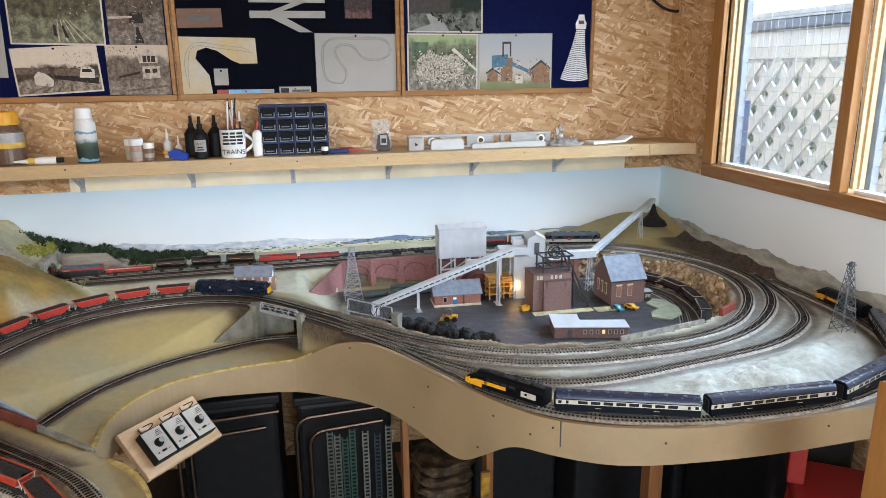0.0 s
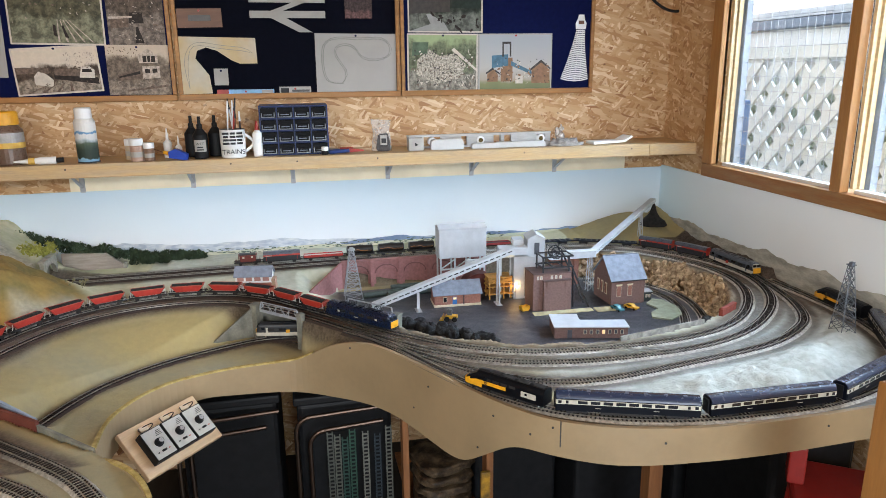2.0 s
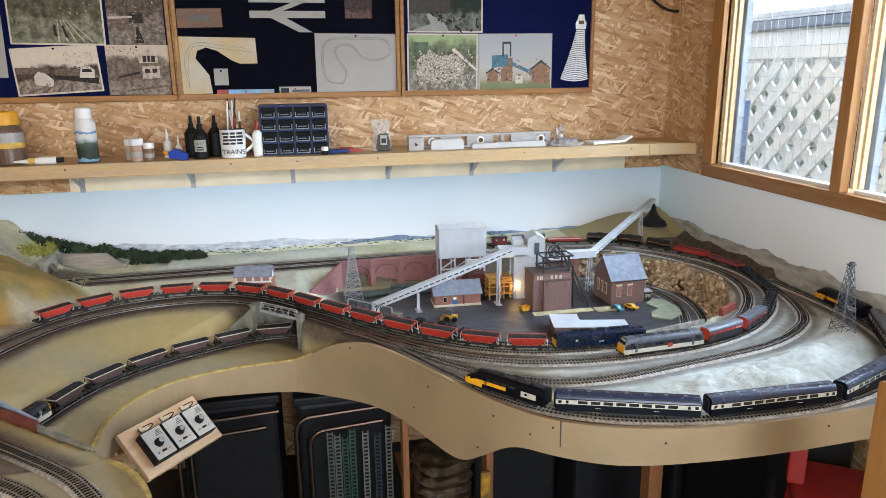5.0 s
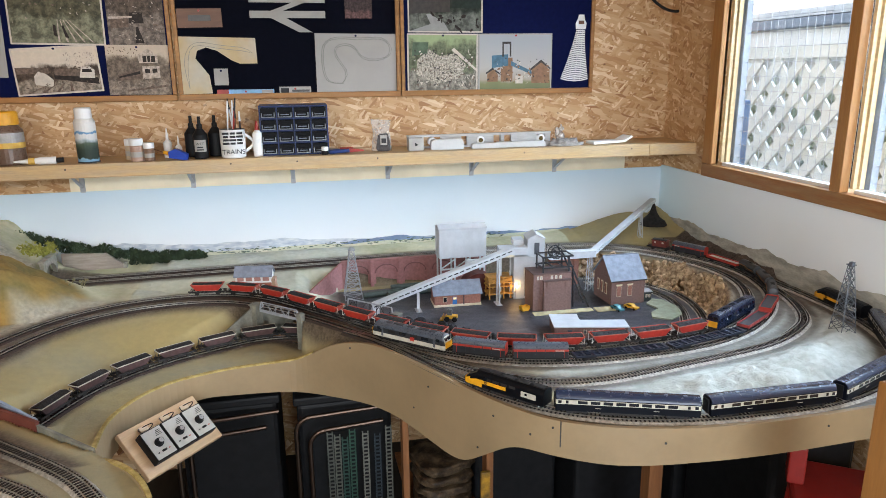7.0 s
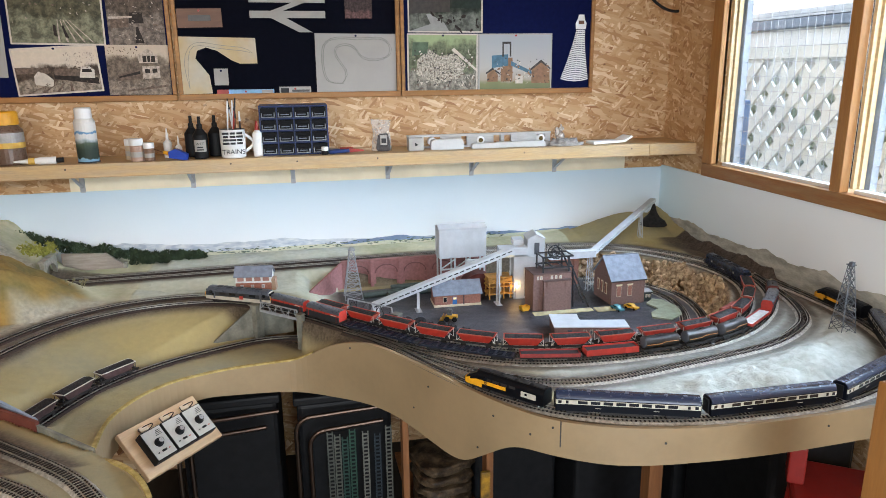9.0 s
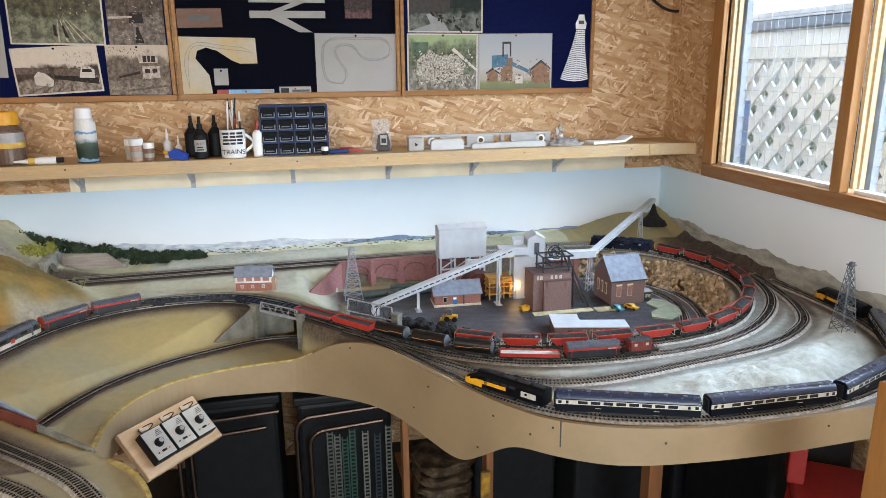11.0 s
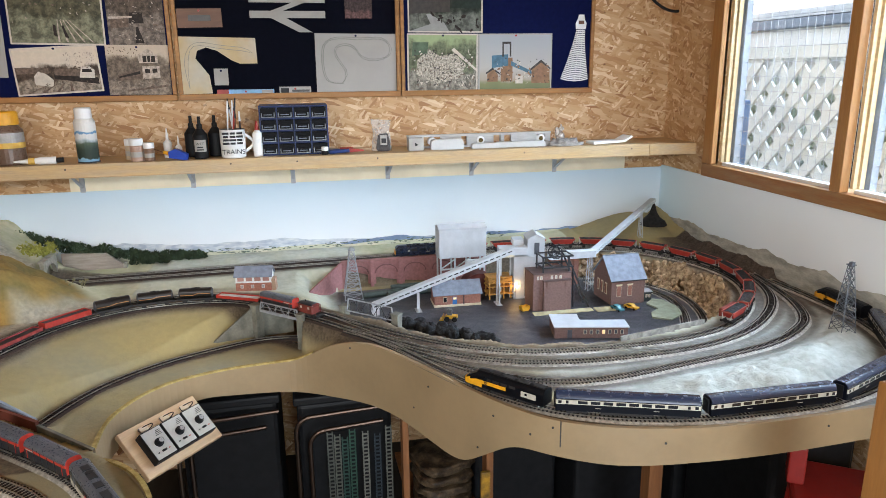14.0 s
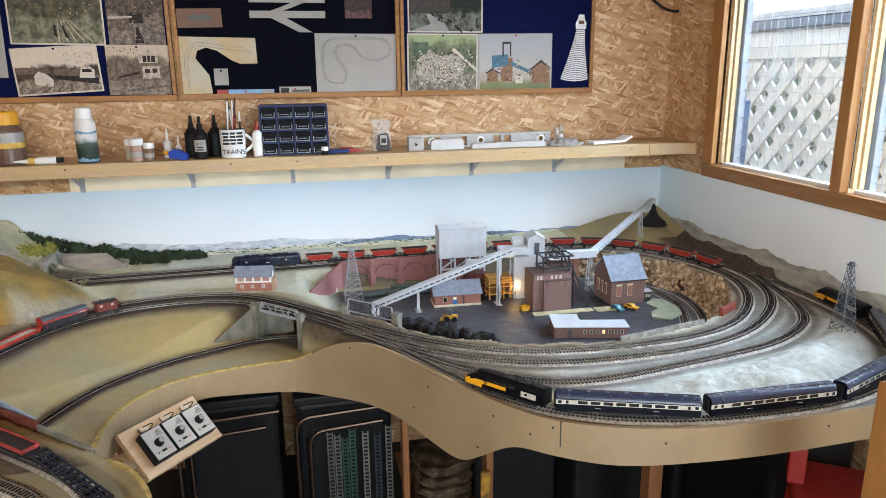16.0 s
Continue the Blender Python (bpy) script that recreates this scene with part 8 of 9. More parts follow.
foliage("rough_grass", "dry grass tufts on the rocky bank", spots, mat("dry_tufts", srgb("9c9470"), 0.95, 40, 0.3), 7, 10, 0.004)

# ---- colliery and lineside buildings ----
CORR = mat("pale_corrugated_cladding", srgb("c0c4c8"), 0.5, 30, 0.06, 0.0003)
MORTARBRICK = mat("plum_model_brick", srgb("7a605a"), 0.85, 140, 0.14, 0.0004)
REDBRICK = mat("warm_model_brick", srgb("96685a"), 0.85, 140, 0.15, 0.0004)
CREAMT = mat("cream_model_trim", srgb("d8cdb0"), 0.6, 30, 0.08)
LITW = mat("lit_model_window", srgb("ffd9a0"), 0.5, 20, 0.02, emit=0.35)


def ribbed(parent, name, x0, x1, y0, y1, z0, z1, material, pitch=0.006):
    """A clad block: walls with shallow upright ribs."""
    bm = bmesh.new()
    box(bm, x0, x1, y0, y1, z0, z1)
    k = x0 + pitch / 2
    while k < x1:
        box(bm, k - 0.0009, k + 0.0009, y0 - 0.0006, y0 + 0.0002, z0, z1)
        k += pitch
    k = y0 + pitch / 2
    while k < y1:
        box(bm, x0 - 0.0006, x0 + 0.0002, k - 0.0009, k + 0.0009, z0, z1)
        box(bm, x1 - 0.0002, x1 + 0.0006, k - 0.0009, k + 0.0009, z0, z1)
        k += pitch
    return part(name, bm, material, parent)


def gable(parent, x0, x1, y0, y1, ze, zr, roofm, along="x", over=0.004, wallm=None, th=0.002):
    bm = bmesh.new()
    if along == "x":
        cy = (y0 + y1) / 2
        for s, ye in ((-1, y0 - over), (1, y1 + over)):
            q = [(x0 - over, ye, ze - over * 0.6), (x1 + over, ye, ze - over * 0.6), (x1 + over, cy, zr), (x0 - over, cy, zr)]
            lo = [bm.verts.new(v) for v in q]
            hi = [bm.verts.new((v[0], v[1], v[2] + th)) for v in q]
            bm.faces.new(lo), bm.faces.new(list(reversed(hi)))
            for i in range(4):
                bm.faces.new((lo[i], hi[i], hi[(i + 1) % 4], lo[(i + 1) % 4]))
    else:
        cx = (x0 + x1) / 2
        for s, xe in ((-1, x0 - over), (1, x1 + over)):
            q = [(xe, y0 - over, ze - over * 0.6), (xe, y1 + over, ze - over * 0.6), (cx, y1 + over, zr), (cx, y0 - over, zr)]
            lo = [bm.verts.new(v) for v in q]
            hi = [bm.verts.new((v[0], v[1], v[2] + th)) for v in q]
            bm.faces.new(lo), bm.faces.new(list(reversed(hi)))
            for i in range(4):
                bm.faces.new((lo[i], hi[i], hi[(i + 1) % 4], lo[(i + 1) % 4]))
    bmesh.ops.recalc_face_normals(bm, faces=bm.faces[:])
    part("roof", bm, roofm, parent)
    if wallm:
        for e in (0, 1):
            bm = bmesh.new()
            if along == "x":
                x = (x0 if e == 0 else x1)
                a, b = [[bm.verts.new(v) for v in ((x + d, y0, ze), (x + d, y1, ze), (x + d, (y0 + y1) / 2, zr - 0.0006))] for d in (0, 0.002 if e == 0 else -0.002)]
            else:
                y = (y0 if e == 0 else y1)
                a, b = [[bm.verts.new(v) for v in ((x0, y + d, ze), (x1, y + d, ze), ((x0 + x1) / 2, y + d, zr - 0.0006))] for d in (0, 0.002 if e == 0 else -0.002)]
            bm.faces.new(a), bm.faces.new(list(reversed(b)))
            for i in range(3):
                bm.faces.new((a[i], b[i], b[(i + 1) % 3], a[(i + 1) % 3]))
            bmesh.ops.recalc_face_normals(bm, faces=bm.faces[:])
            part("gable", bm, wallm, parent)


def pane_on(parent, x0, x1, y, z0, z1, glass, frame_m=None, name="window"):
    """A small window on a wall that faces -y."""
    w = part(name, boxm(x0, x1, y - 0.0010, y - 0.0002, z0, z1), frame_m or CREAMT, parent)
    part("glazing", boxm(x0 + 0.0012, x1 - 0.0012, y - 0.0016, y - 0.0011, z0 + 0.0012, z1 - 0.0012), glass, w)
    return w


def building(name, label, x, y, turn=0.0, z=YARDB):
    return thing(name, label, "building", Matrix.Translation(at(x, y, z)) @ pose(0, 0, 0, 0, 0, turn))


# screening house on its trestle
b = building("screening_house", "tall pale clad screening house on a steel trestle", 0.530, 2.497, 0)
ribbed(b, "cladding", 0, 0.186, 0, 0.074, 0.112, 0.226, CORR)
gable(b, 0, 0.186, 0, 0.074, 0.2262, 0.238, CORR, "x", 0.002, CORR)
for x in (0.006, 0.062, 0.122, 0.180):
    for y in (0.006, 0.068):
        bm = bmesh.new()
        beam(bm, (x, y, 0), (x, y, 0.1118), 0.006)
        part("leg", bm, CORR, b)
for x in (0.006, 0.062, 0.122):
    bm = bmesh.new()
    beam(bm, (x, 0.004, 0.070), (x + 0.058, 0.004, 0.108), 0.004)
    part("brace", bm, CORR, b)
bm = bmesh.new()
beam(bm, (0.006, 0.003, 0.068), (0.180, 0.003, 0.068), 0.005)
part("tie_beam", bm, CORR, b)
ribbed(b, "chute_box", 0.10, 0.175, -0.018, -0.001, 0.078, 0.104, CORR)
# the long conveyor
cv_ = thing("coal_conveyor", "long pale sloping coal conveyor on legs", "conveyor")


def conveyor(root, a, b_, w, hgt, side, slots=True):
    a, b_ = Vector(at(*a)), Vector(at(*b_))
    d = b_ - a
    q = d.to_track_quat("X", "Z").to_matrix().to_4x4()
    m = Matrix.Translation(a) @ q
    L = d.length
    bm = bmesh.new()
    box(bm, 0, L, -w / 2, w / 2, 0, 0.003, m=m)
    for s in (-1, 1):
        box(bm, 0, L, s * w / 2 - 0.0015, s * w / 2 + 0.0015, 0.0031, hgt * 0.45, m=m)
        box(bm, 0, L, s * w / 2 - 0.0015, s * w / 2 + 0.0015, hgt * 0.72, hgt, m=m)
    part("trough", bm, side, root)
    bm = bmesh.new()
    box(bm, 0, L, -w / 2 + 0.0017, w / 2 - 0.0017, hgt * 0.40, hgt * 0.71, m=m)
    part("dark_belt", bm, COAL, root)
    bm = bmesh.new()
    n = int(L / 0.022)
    for k in range(n + 1):
        for s in (-1, 1):
            box(bm, L * k / n - 0.003, L * k / n + 0.003, s * w / 2 - 0.0018, s * w / 2 + 0.0018, 0.003, hgt, m=m)
    tagged(part("side_post", bm, side, root), kind="stuff")
    bm = bmesh.new()
    box(bm, 0, L, -w / 2 - 0.002, w / 2 + 0.002, hgt + 0.0002, hgt + 0.003, m=m)
    part("cover", bm, side, root)


conveyor(cv_, (0.245, 2.250, -0.075), (0.742, 2.250, 0.092), 0.026, 0.018, CORR)
for x, z in ((0.400, -0.026), (0.690, 0.072)):
    for s in (-1, 1):
        bm = bmesh.new()
        beam(bm, at(x, 2.250 + s * 0.016, YARDB), at(x, 2.250 + s * 0.010, z), 0.005)
        part("leg", bm, CORR, cv_)
    part("foot", boxm(x - 0.010, x + 0.010, 2.228, 2.272, T + YARDB, T + YARDB + 0.003), CORR, cv_)
part("tail_hopper", boxm(0.236, 0.262, 2.234, 2.266, T + YARDB, T - 0.074, 0.001), CORR, cv_)
# low brick office
b = building("yard_office", "low red brick office with a slate roof and blue door", 0.462, 2.266, -2)
part("brick_wall", boxm(0, 0.166, 0, 0.085, 0.008, 0.046), REDBRICK, b)
part("plinth", boxm(-0.002, 0.168, -0.002, 0.087, 0, 0.0078), CREAMT, b)
gable(b, 0, 0.166, 0, 0.085, 0.0462, 0.083, SLATE, "x", 0.006, REDBRICK)
pane_on(b, 0.030, 0.044, 0, 0.018, 0.036, GLASSD)
part("door", boxm(0.064, 0.080, -0.0012, -0.0002, 0.008, 0.036), mat("blue_door_paint", srgb("2a64a0"), 0.5, 30, 0.1), b)
pane_on(b, 0.066, 0.078, -0.0010, 0.026, 0.034, LITW)
part("drainpipe", boxm(0.103, 0.106, -0.003, -0.0002, 0.006, 0.046), DARKSTEEL, b)
# timber staging; the yellow lamplight on its timbers is put into their colour
b = building("timber_staging", "timber staging tinted with lamplight, stacked between the conveyors", 0.672, 2.30)
STAGE = mat("lamplit_staging_timber", srgb("b88a44"), 0.7, 40, 0.25)
for k in range(4):
    for q in range(2):
        bm = bmesh.new()
        beam(bm, (0.002 + 0.027 * k, 0.004 + 0.05 * q, 0), (0.002 + 0.027 * k, 0.004 + 0.05 * q, 0.082), 0.0045)
        part("post", bm, STAGE, b)
for z in (0.018, 0.046, 0.060, 0.080):
    part("deck", boxm(-0.004, 0.088, -0.002, 0.060, z, z + 0.004), STAGE, b)
for k in range(7):
    bm = bmesh.new()
    cyl(bm, 0.007, 0, 0.05, seg=10, m=pose(0.006 + 0.012 * k, 0.002, 0.071 - 0.0012 * (k % 2), -90, 0, 0))
    part("log", bm, STAGE, b)
bulb = lathe([(0.0008, 0.0), (0.0026, 0.0018), (0.003, 0.004), (0.0022, 0.0062), (0.0006, 0.007)], 12)
bulb_ob = part("bulb", bulb, mat("warm_bulb_glass", (1.0, 0.62, 0.25, 1), 0.3, 20, 0.0, emit=12.0), b, "small glowing warm bulb")
bulb_ob.location = (0.095, -0.010, 0.046)
bm = bmesh.new()
beam(bm, (0.095, -0.010, 0), (0.095, -0.010, 0.0455), 0.002)
part("lamp_post", bm, DARKSTEEL, b)
lamp("staging_lamp", "POINT", 0.03, Matrix.Translation((0.672 + 0.095, 2.30 - 0.018, T + YARDB + 0.049)), (1.0, 0.58, 0.22), soft=0.003)
# preparation plant: silo, tall house, galleries
b = building("preparation_plant", "tall pale grey preparation plant with a gabled hoist house", 0.762, 2.292, -8)
ribbed(b, "silo", 0, 0.075, 0, 0.085, 0, 0.158, CORR)
ribbed(b, "hoist_house", 0.050, 0.112, 0.006, 0.080, 0.159, 0.222, CORR)
ribbed(b, "side_block", 0.0755, 0.112, 0.004, 0.082, 0, 0.1585, CORR)
gable(b, 0.050, 0.112, 0.006, 0.080, 0.2222, 0.238, CORR, "y", 0.003, CORR)
gable(b, 0, 0.049, 0, 0.085, 0.1585, 0.168, CORR, "x", 0.002, CORR)
part("dark_slot", boxm(0.040, 0.047, -0.002, -0.0008, 0.01, 0.108), BLACK, b)
part("hoist_door", boxm(0.074, 0.092, 0.003, 0.0052, 0.165, 0.208), MGREY, b)
ribbed(b, "gallery", -0.055, 0.049, -0.010, 0.050, 0.1690, 0.192, CORR)
ribbed(b, "head_box", 0.002, 0.040, 0.030, 0.085, 0.1925, 0.214, CORR)
part("gallery_soffit", boxm(-0.055, -0.001, -0.010, 0.050, 0.160, 0.1688), CREAMT, b)
for x in (-0.045, -0.010):
    bm = bmesh.new()
    beam(bm, (x, 0.02, 0), (x, 0.02, 0.1598), 0.005)
    part("gallery_leg", bm, CORR, b)
# winding tower: brick block with steel headgear
b = building("headgear", "plum brick shaft house with black steel winding headgear", 0.785, 2.134, 0)
part("brick_block", boxm(0.0, 0.138, 0.013, 0.10, 0, 0.130), MORTARBRICK, b)
part("front_block", boxm(0.034, 0.134, 0, 0.0128, 0, 0.106), MORTARBRICK, b)
part("block_coping", boxm(-0.002, 0.140, 0.011, 0.102, 0.1302, 0.134), mat("dark_coping", srgb("5a4642"), 0.8, 40, 0.15), b)
part("front_coping", boxm(0.032, 0.136, -0.002, 0.0126, 0.1062, 0.110), MATS["dark_coping"], b)
for x in (0.044, 0.112):
    part("buttress", boxm(x, x + 0.012, -0.004, -0.0005, 0.086, 0.1058), MORTARBRICK, b)
for x in (0.012, 0.024, 0.062, 0.078, 0.094):
    pane_on(b, x, x + 0.008, 0.013, 0.112, 0.124, PAPER)
for x in (0.036, 0.130):
    for y in (0.020, 0.085):
        bm = bmesh.new()
        beam(bm, (x, y, 0.134), (x, y, 0.188), 0.0050)
        part("headgear_leg", bm, DARKSTEEL, b)
for z in (0.150, 0.188):
    for y in (0.020, 0.085):
        bm = bmesh.new()
        beam(bm, (0.032, y, z), (0.146, y, z), 0.0050)
        part("headgear_beam", bm, DARKSTEEL, b)
    for x in (0.036, 0.075, 0.112, 0.145):
        bm = bmesh.new()
        beam(bm, (x, 0.016, z), (x, 0.089, z), 0.0040)
        part("headgear_beam", bm, DARKSTEEL, b)
for y in (0.030, 0.075):
    bm = bmesh.new()
    beam(bm, (0.128, y, 0.186), (0.205, y - 0.02, 0.0), 0.0060)
    part("back_stay", bm, DARKSTEEL, b)
    bm = bmesh.new()
    beam(bm, (0.150, y, 0.134), (0.152, y - 0.005, 0.0), 0.0045)
    part("back_stay", bm, DARKSTEEL, b)
for y in (0.040, 0.064):
    bm = bmesh.new()
    c0 = Vector((0.092, y, 0.196))
    ring = [c0 + Vector((0.021 * math.cos(a), 0, 0.021 * math.sin(a))) for a in (2 * math.pi * k / 24 for k in range(25))]
    tube(bm, ring, 0.0018, 6)
    for k in range(6):
        a = math.pi * k / 6
        beam(bm, c0 - Vector((0.020 * math.cos(a), 0, 0.020 * math.sin(a))), c0 + Vector((0.020 * math.cos(a), 0, 0.020 * math.sin(a))), 0.0012)
    part("winding_wheel", bm, DARKSTEEL, b)
for x in (0.070, 0.115):
    bm = bmesh.new()
    beam(bm, (x, 0.022, 0.19), (x, 0.022, 0.218), 0.0014)
    beam(bm, (x, 0.084, 0.19), (x, 0.084, 0.218), 0.0014)
    beam(bm, (x, 0.022, 0.218), (x, 0.084, 0.218), 0.0014)
    part("hand_rail", bm, DARKSTEEL, b)
# winding engine house
b = building("engine_house", "plum brick winding house with a blue slate roof", 1.072, 2.137, 1)
part("brick_wall", boxm(0, 0.128, 0, 0.138, 0, 0.092), MORTARBRICK, b)
gable(b, 0, 0.128, 0, 0.138, 0.0922, 0.162, SLATE, "x", 0.006, MORTARBRICK)
for x in (0.020, 0.062):
    w = pane_on(b, x, x + 0.017, 0, 0.030, 0.070, REDBRICK, CREAMT)
    part("lintel", boxm(x - 0.003, x + 0.020, -0.0022, -0.0003, 0.0702, 0.075), CREAMT, b)
for k in range(3):
    y = 0.034 + 0.030 * k
    w = part("window", boxm(-0.0014, -0.0002, y, y + 0.016, 0.030, 0.072), CREAMT, b)
    part("glazing", boxm(-0.0022, -0.0015, y + 0.003, y + 0.013, 0.033, 0.069), REDBRICK, w)
part("ridge_tile", boxm(-0.006, 0.134, 0.067, 0.071, 0.1640, 0.1665), SLATE, b)
part("gutter", boxm(-0.004, 0.132, -0.0095, -0.0066, 0.0865, 0.0895), DARKSTEEL, b)
# small dark hut
b = building("lamp_hut", "small dark timber hut with a pale roof", 1.206, 2.150, -4)
part("hut_wall", boxm(0, 0.028, 0, 0.030, 0, 0.034), mat("dark_green_timber", srgb("2c3638"), 0.7, 40, 0.2), b)
part("hut_roof", boxm(-0.003, 0.031, -0.003, 0.033, 0.0342, 0.0372), CORR, b)
pane_on(b, 0.006, 0.013, 0, 0.014, 0.026, PAPER)
pane_on(b, 0.017, 0.024, 0, 0.014, 0.026, PAPER)
# flat-roofed canteen in two wings
b = building("canteen", "flat-roofed plum brick canteen with a pale roof", 0.765, 1.893, -13)
part("brick_wall", boxm(0, 0.228, 0, 0.060, 0, 0.035), MORTARBRICK, b)
part("wing_wall", boxm(0, 0.085, 0.0602, 0.112, 0, 0.035), MORTARBRICK, b)
part("flat_roof", boxm(-0.003, 0.231, -0.003, 0.0600, 0.0352, 0.0392, 0.0005), CORR, b)
part("wing_roof", boxm(-0.003, 0.088, 0.0603, 0.115, 0.0352, 0.0392, 0.0005), CORR, b)
for k in range(7):
    pane_on(b, 0.090 + 0.019 * k, 0.100 + 0.019 * k, 0, 0.014, 0.028, LITW if k == 3 else MGREY)
part("door", boxm(0.040, 0.054, -0.0012, -0.0002, 0, 0.028), MGREY, b)
# gallery to the tip and the tip conveyor
tc_ = thing("tip_conveyor", "pale conveyor rising over the lines to the spoil tip", "conveyor")
conveyor(tc_, (1.075, 2.315, 0.044), (1.536, 2.712, 0.150), 0.022, 0.014, CORR)
part("gallery", boxm(0.905, 1.085, 2.300, 2.335, T + 0.038, T + 0.064, 0.001), CORR, tc_)
for x, y, z0, z1, w in ((1.070, 2.318, YARDB, 0.037, 0.022), (1.440, 2.635, 0.004, 0.118, 0.016)):
    bm = bmesh.new()
    for sx in (-1, 1):
        for sy in (-1, 1):
            beam(bm, at(x + sx * w / 2, y + sy * w / 2, z0), at(x + sx * w * 0.3, y + sy * w * 0.3, z1), 0.0022)
    n = 6
    for k in range(n):
        f0, f1 = k / n, (k + 1) / n
        for sy in (-1, 1):
            s = 1 if k % 2 else -1
            beam(bm, at(x + s * w * (0.5 - 0.2 * f0), y + sy * w * (0.5 - 0.2 * f0), z0 + (z1 - z0) * f0), at(x - s * w * (0.5 - 0.2 * f1), y + sy * w * (0.5 - 0.2 * f1), z0 + (z1 - z0) * f1), 0.0014)
    part("lattice_tower", bm, CORR, tc_)
tip = thing("spoil_tip", "black cone of spoil on the hill", "spoil tip", Matrix.Translation(at(1.548, 2.725, 0.045)))
bm = lathe([(0.062, 0.0), (0.050, 0.018), (0.030, 0.034), (0.016, 0.058), (0.007, 0.085), (0.001, 0.099)], 28)
for v in bm.verts:
    v.co *= 1 + 0.10 * noise.noise(v.co * 60)
part("cone", bm, mat("black_spoil", (0.014, 0.013, 0.013, 1), 0.9, 90, 0.4, 0.002), tip, smooth=True)
# brick sheds far at the back of the yard
b = building("brick_store", "red brick store behind the headgear", 0.955, 2.40)
part("brick_wall", boxm(0, 0.105, 0, 0.05, 0, 0.105), REDBRICK, b)
part("flat_roof", boxm(-0.003, 0.108, -0.003, 0.053, 0.1052, 0.110), SLATE, b)
for k in range(3):
    part("pier", boxm(0.012 + 0.036 * k, 0.018 + 0.036 * k, -0.003, -0.0002, 0, 0.105), REDBRICK, b)
b = building("round_roof_store", "dark red round-roofed store behind the office", 0.60, 2.39)
bm = bmesh.new()
prism(bm, [(0, 0)] + [(0.06 - 0.06 * math.cos(math.pi * k / 14), 0.03 + 0.045 * math.sin(math.pi * k / 14)) for k in range(15)] + [(0.12, 0)], 0, 0.06)
part("store_body", bm, mat("dark_red_sheet", srgb("5c2a26"), 0.6, 40, 0.2), b)
# signal box by the left curve
b = building("signal_box", "small red brick signal box with white windows", -0.214, 2.358, -9, -0.008)
part("brick_base", boxm(0, 0.120, 0, 0.055, 0, 0.030), mat("orange_model_brick", srgb("a8705e"), 0.85, 140, 0.2), b)
part("upper_wall", boxm(0, 0.120, 0, 0.055, 0.0302, 0.052), WHITE, b)
gable(b, 0, 0.120, 0, 0.055, 0.0522, 0.080, SLATE, "x", 0.005, WHITE)
for k in range(4):
    pane_on(b, 0.006 + 0.0285 * k, 0.0295 + 0.0285 * k, 0, 0.034, 0.050, mat("signal_box_glass", srgb("b58a80"), 0.2, 30, 0.1), WHITE)
for k in range(3):
    pane_on(b, 0.016 + 0.036 * k, 0.026 + 0.036 * k, 0, 0.010, 0.022, PAPER, WHITE)
part("balcony", boxm(-0.002, 0.122, -0.004, -0.0002, 0.0298, 0.0318), WHITE, b)
part("stair_tower", boxm(0.1205, 0.134, 0.004, 0.040, 0, 0.040), mat("stair_timber", srgb("b0937a"), 0.7, 40, 0.15), b)


# lattice pylons
def pylon(label, x, y, z0, hgt, w0, material, bar=0.0022):
    p = thing("lattice_pylon", label, "pylon", Matrix.Translation(at(x, y, z0)))
    w1 = w0 * 0.22
    def corner(sx, sy, f):
        w = w0 + (w1 - w0) * min(1, f / 0.92)
        return Vector((sx * w / 2, sy * w / 2, hgt * f))
    for sx in (-1, 1):
        for sy in (-1, 1):
            bm = bmesh.new()
            beam(bm, corner(sx, sy, 0), corner(sx, sy, 1), bar)
            part("leg", bm, material, p)
    n = 9
    fs = [1 - (1 - k / n) ** 1.0 for k in range(n + 1)]
    for k in range(n):
        for (a, b2) in (((-1, -1), (1, -1)), ((1, -1), (1, 1)), ((1, 1), (-1, 1)), ((-1, 1), (-1, -1))):
            for c0, c1 in ((corner(*a, fs[k]), corner(*b2, fs[k + 1])), (corner(*b2, fs[k]), corner(*a, fs[k + 1])), (corner(*a, fs[k + 1]), corner(*b2, fs[k + 1]))):
                bm = bmesh.new()
                beam(bm, c0, c1, bar * 0.6)
                part("bracing_bar", bm, material, p)
    bm = bmesh.new()
    box(bm, -w1 * 0.9, w1 * 0.9, -w1 * 0.9, w1 * 0.9, hgt * 0.985, hgt, 0.0008)
    box(bm, -w1 * 0.5, w1 * 0.5, -w1 * 0.7, w1 * 0.3, hgt * 1.0005, hgt * 1.035)
    part("lamp_head", bm, material, p)
    return p


pylon("pale grey lattice lighting tower beside the arches", 0.192, 2.452, YARDB, 0.185, 0.066, GIRDER)
# this tower's backlit darkness against the window is put into its grey
pylon("lattice lighting tower on the hillside, coloured dark as if backlit", 1.442, 1.497, 0.016, 0.190, 0.046, mat("backlit_tower_steel", srgb("5c6066"), 0.5, 50, 0.3, metal=0.3), 0.0022)

# yard vehicles and clutter
MY = mat("plant_yellow_paint", srgb("d0a030"), 0.45, 60, 0.15)


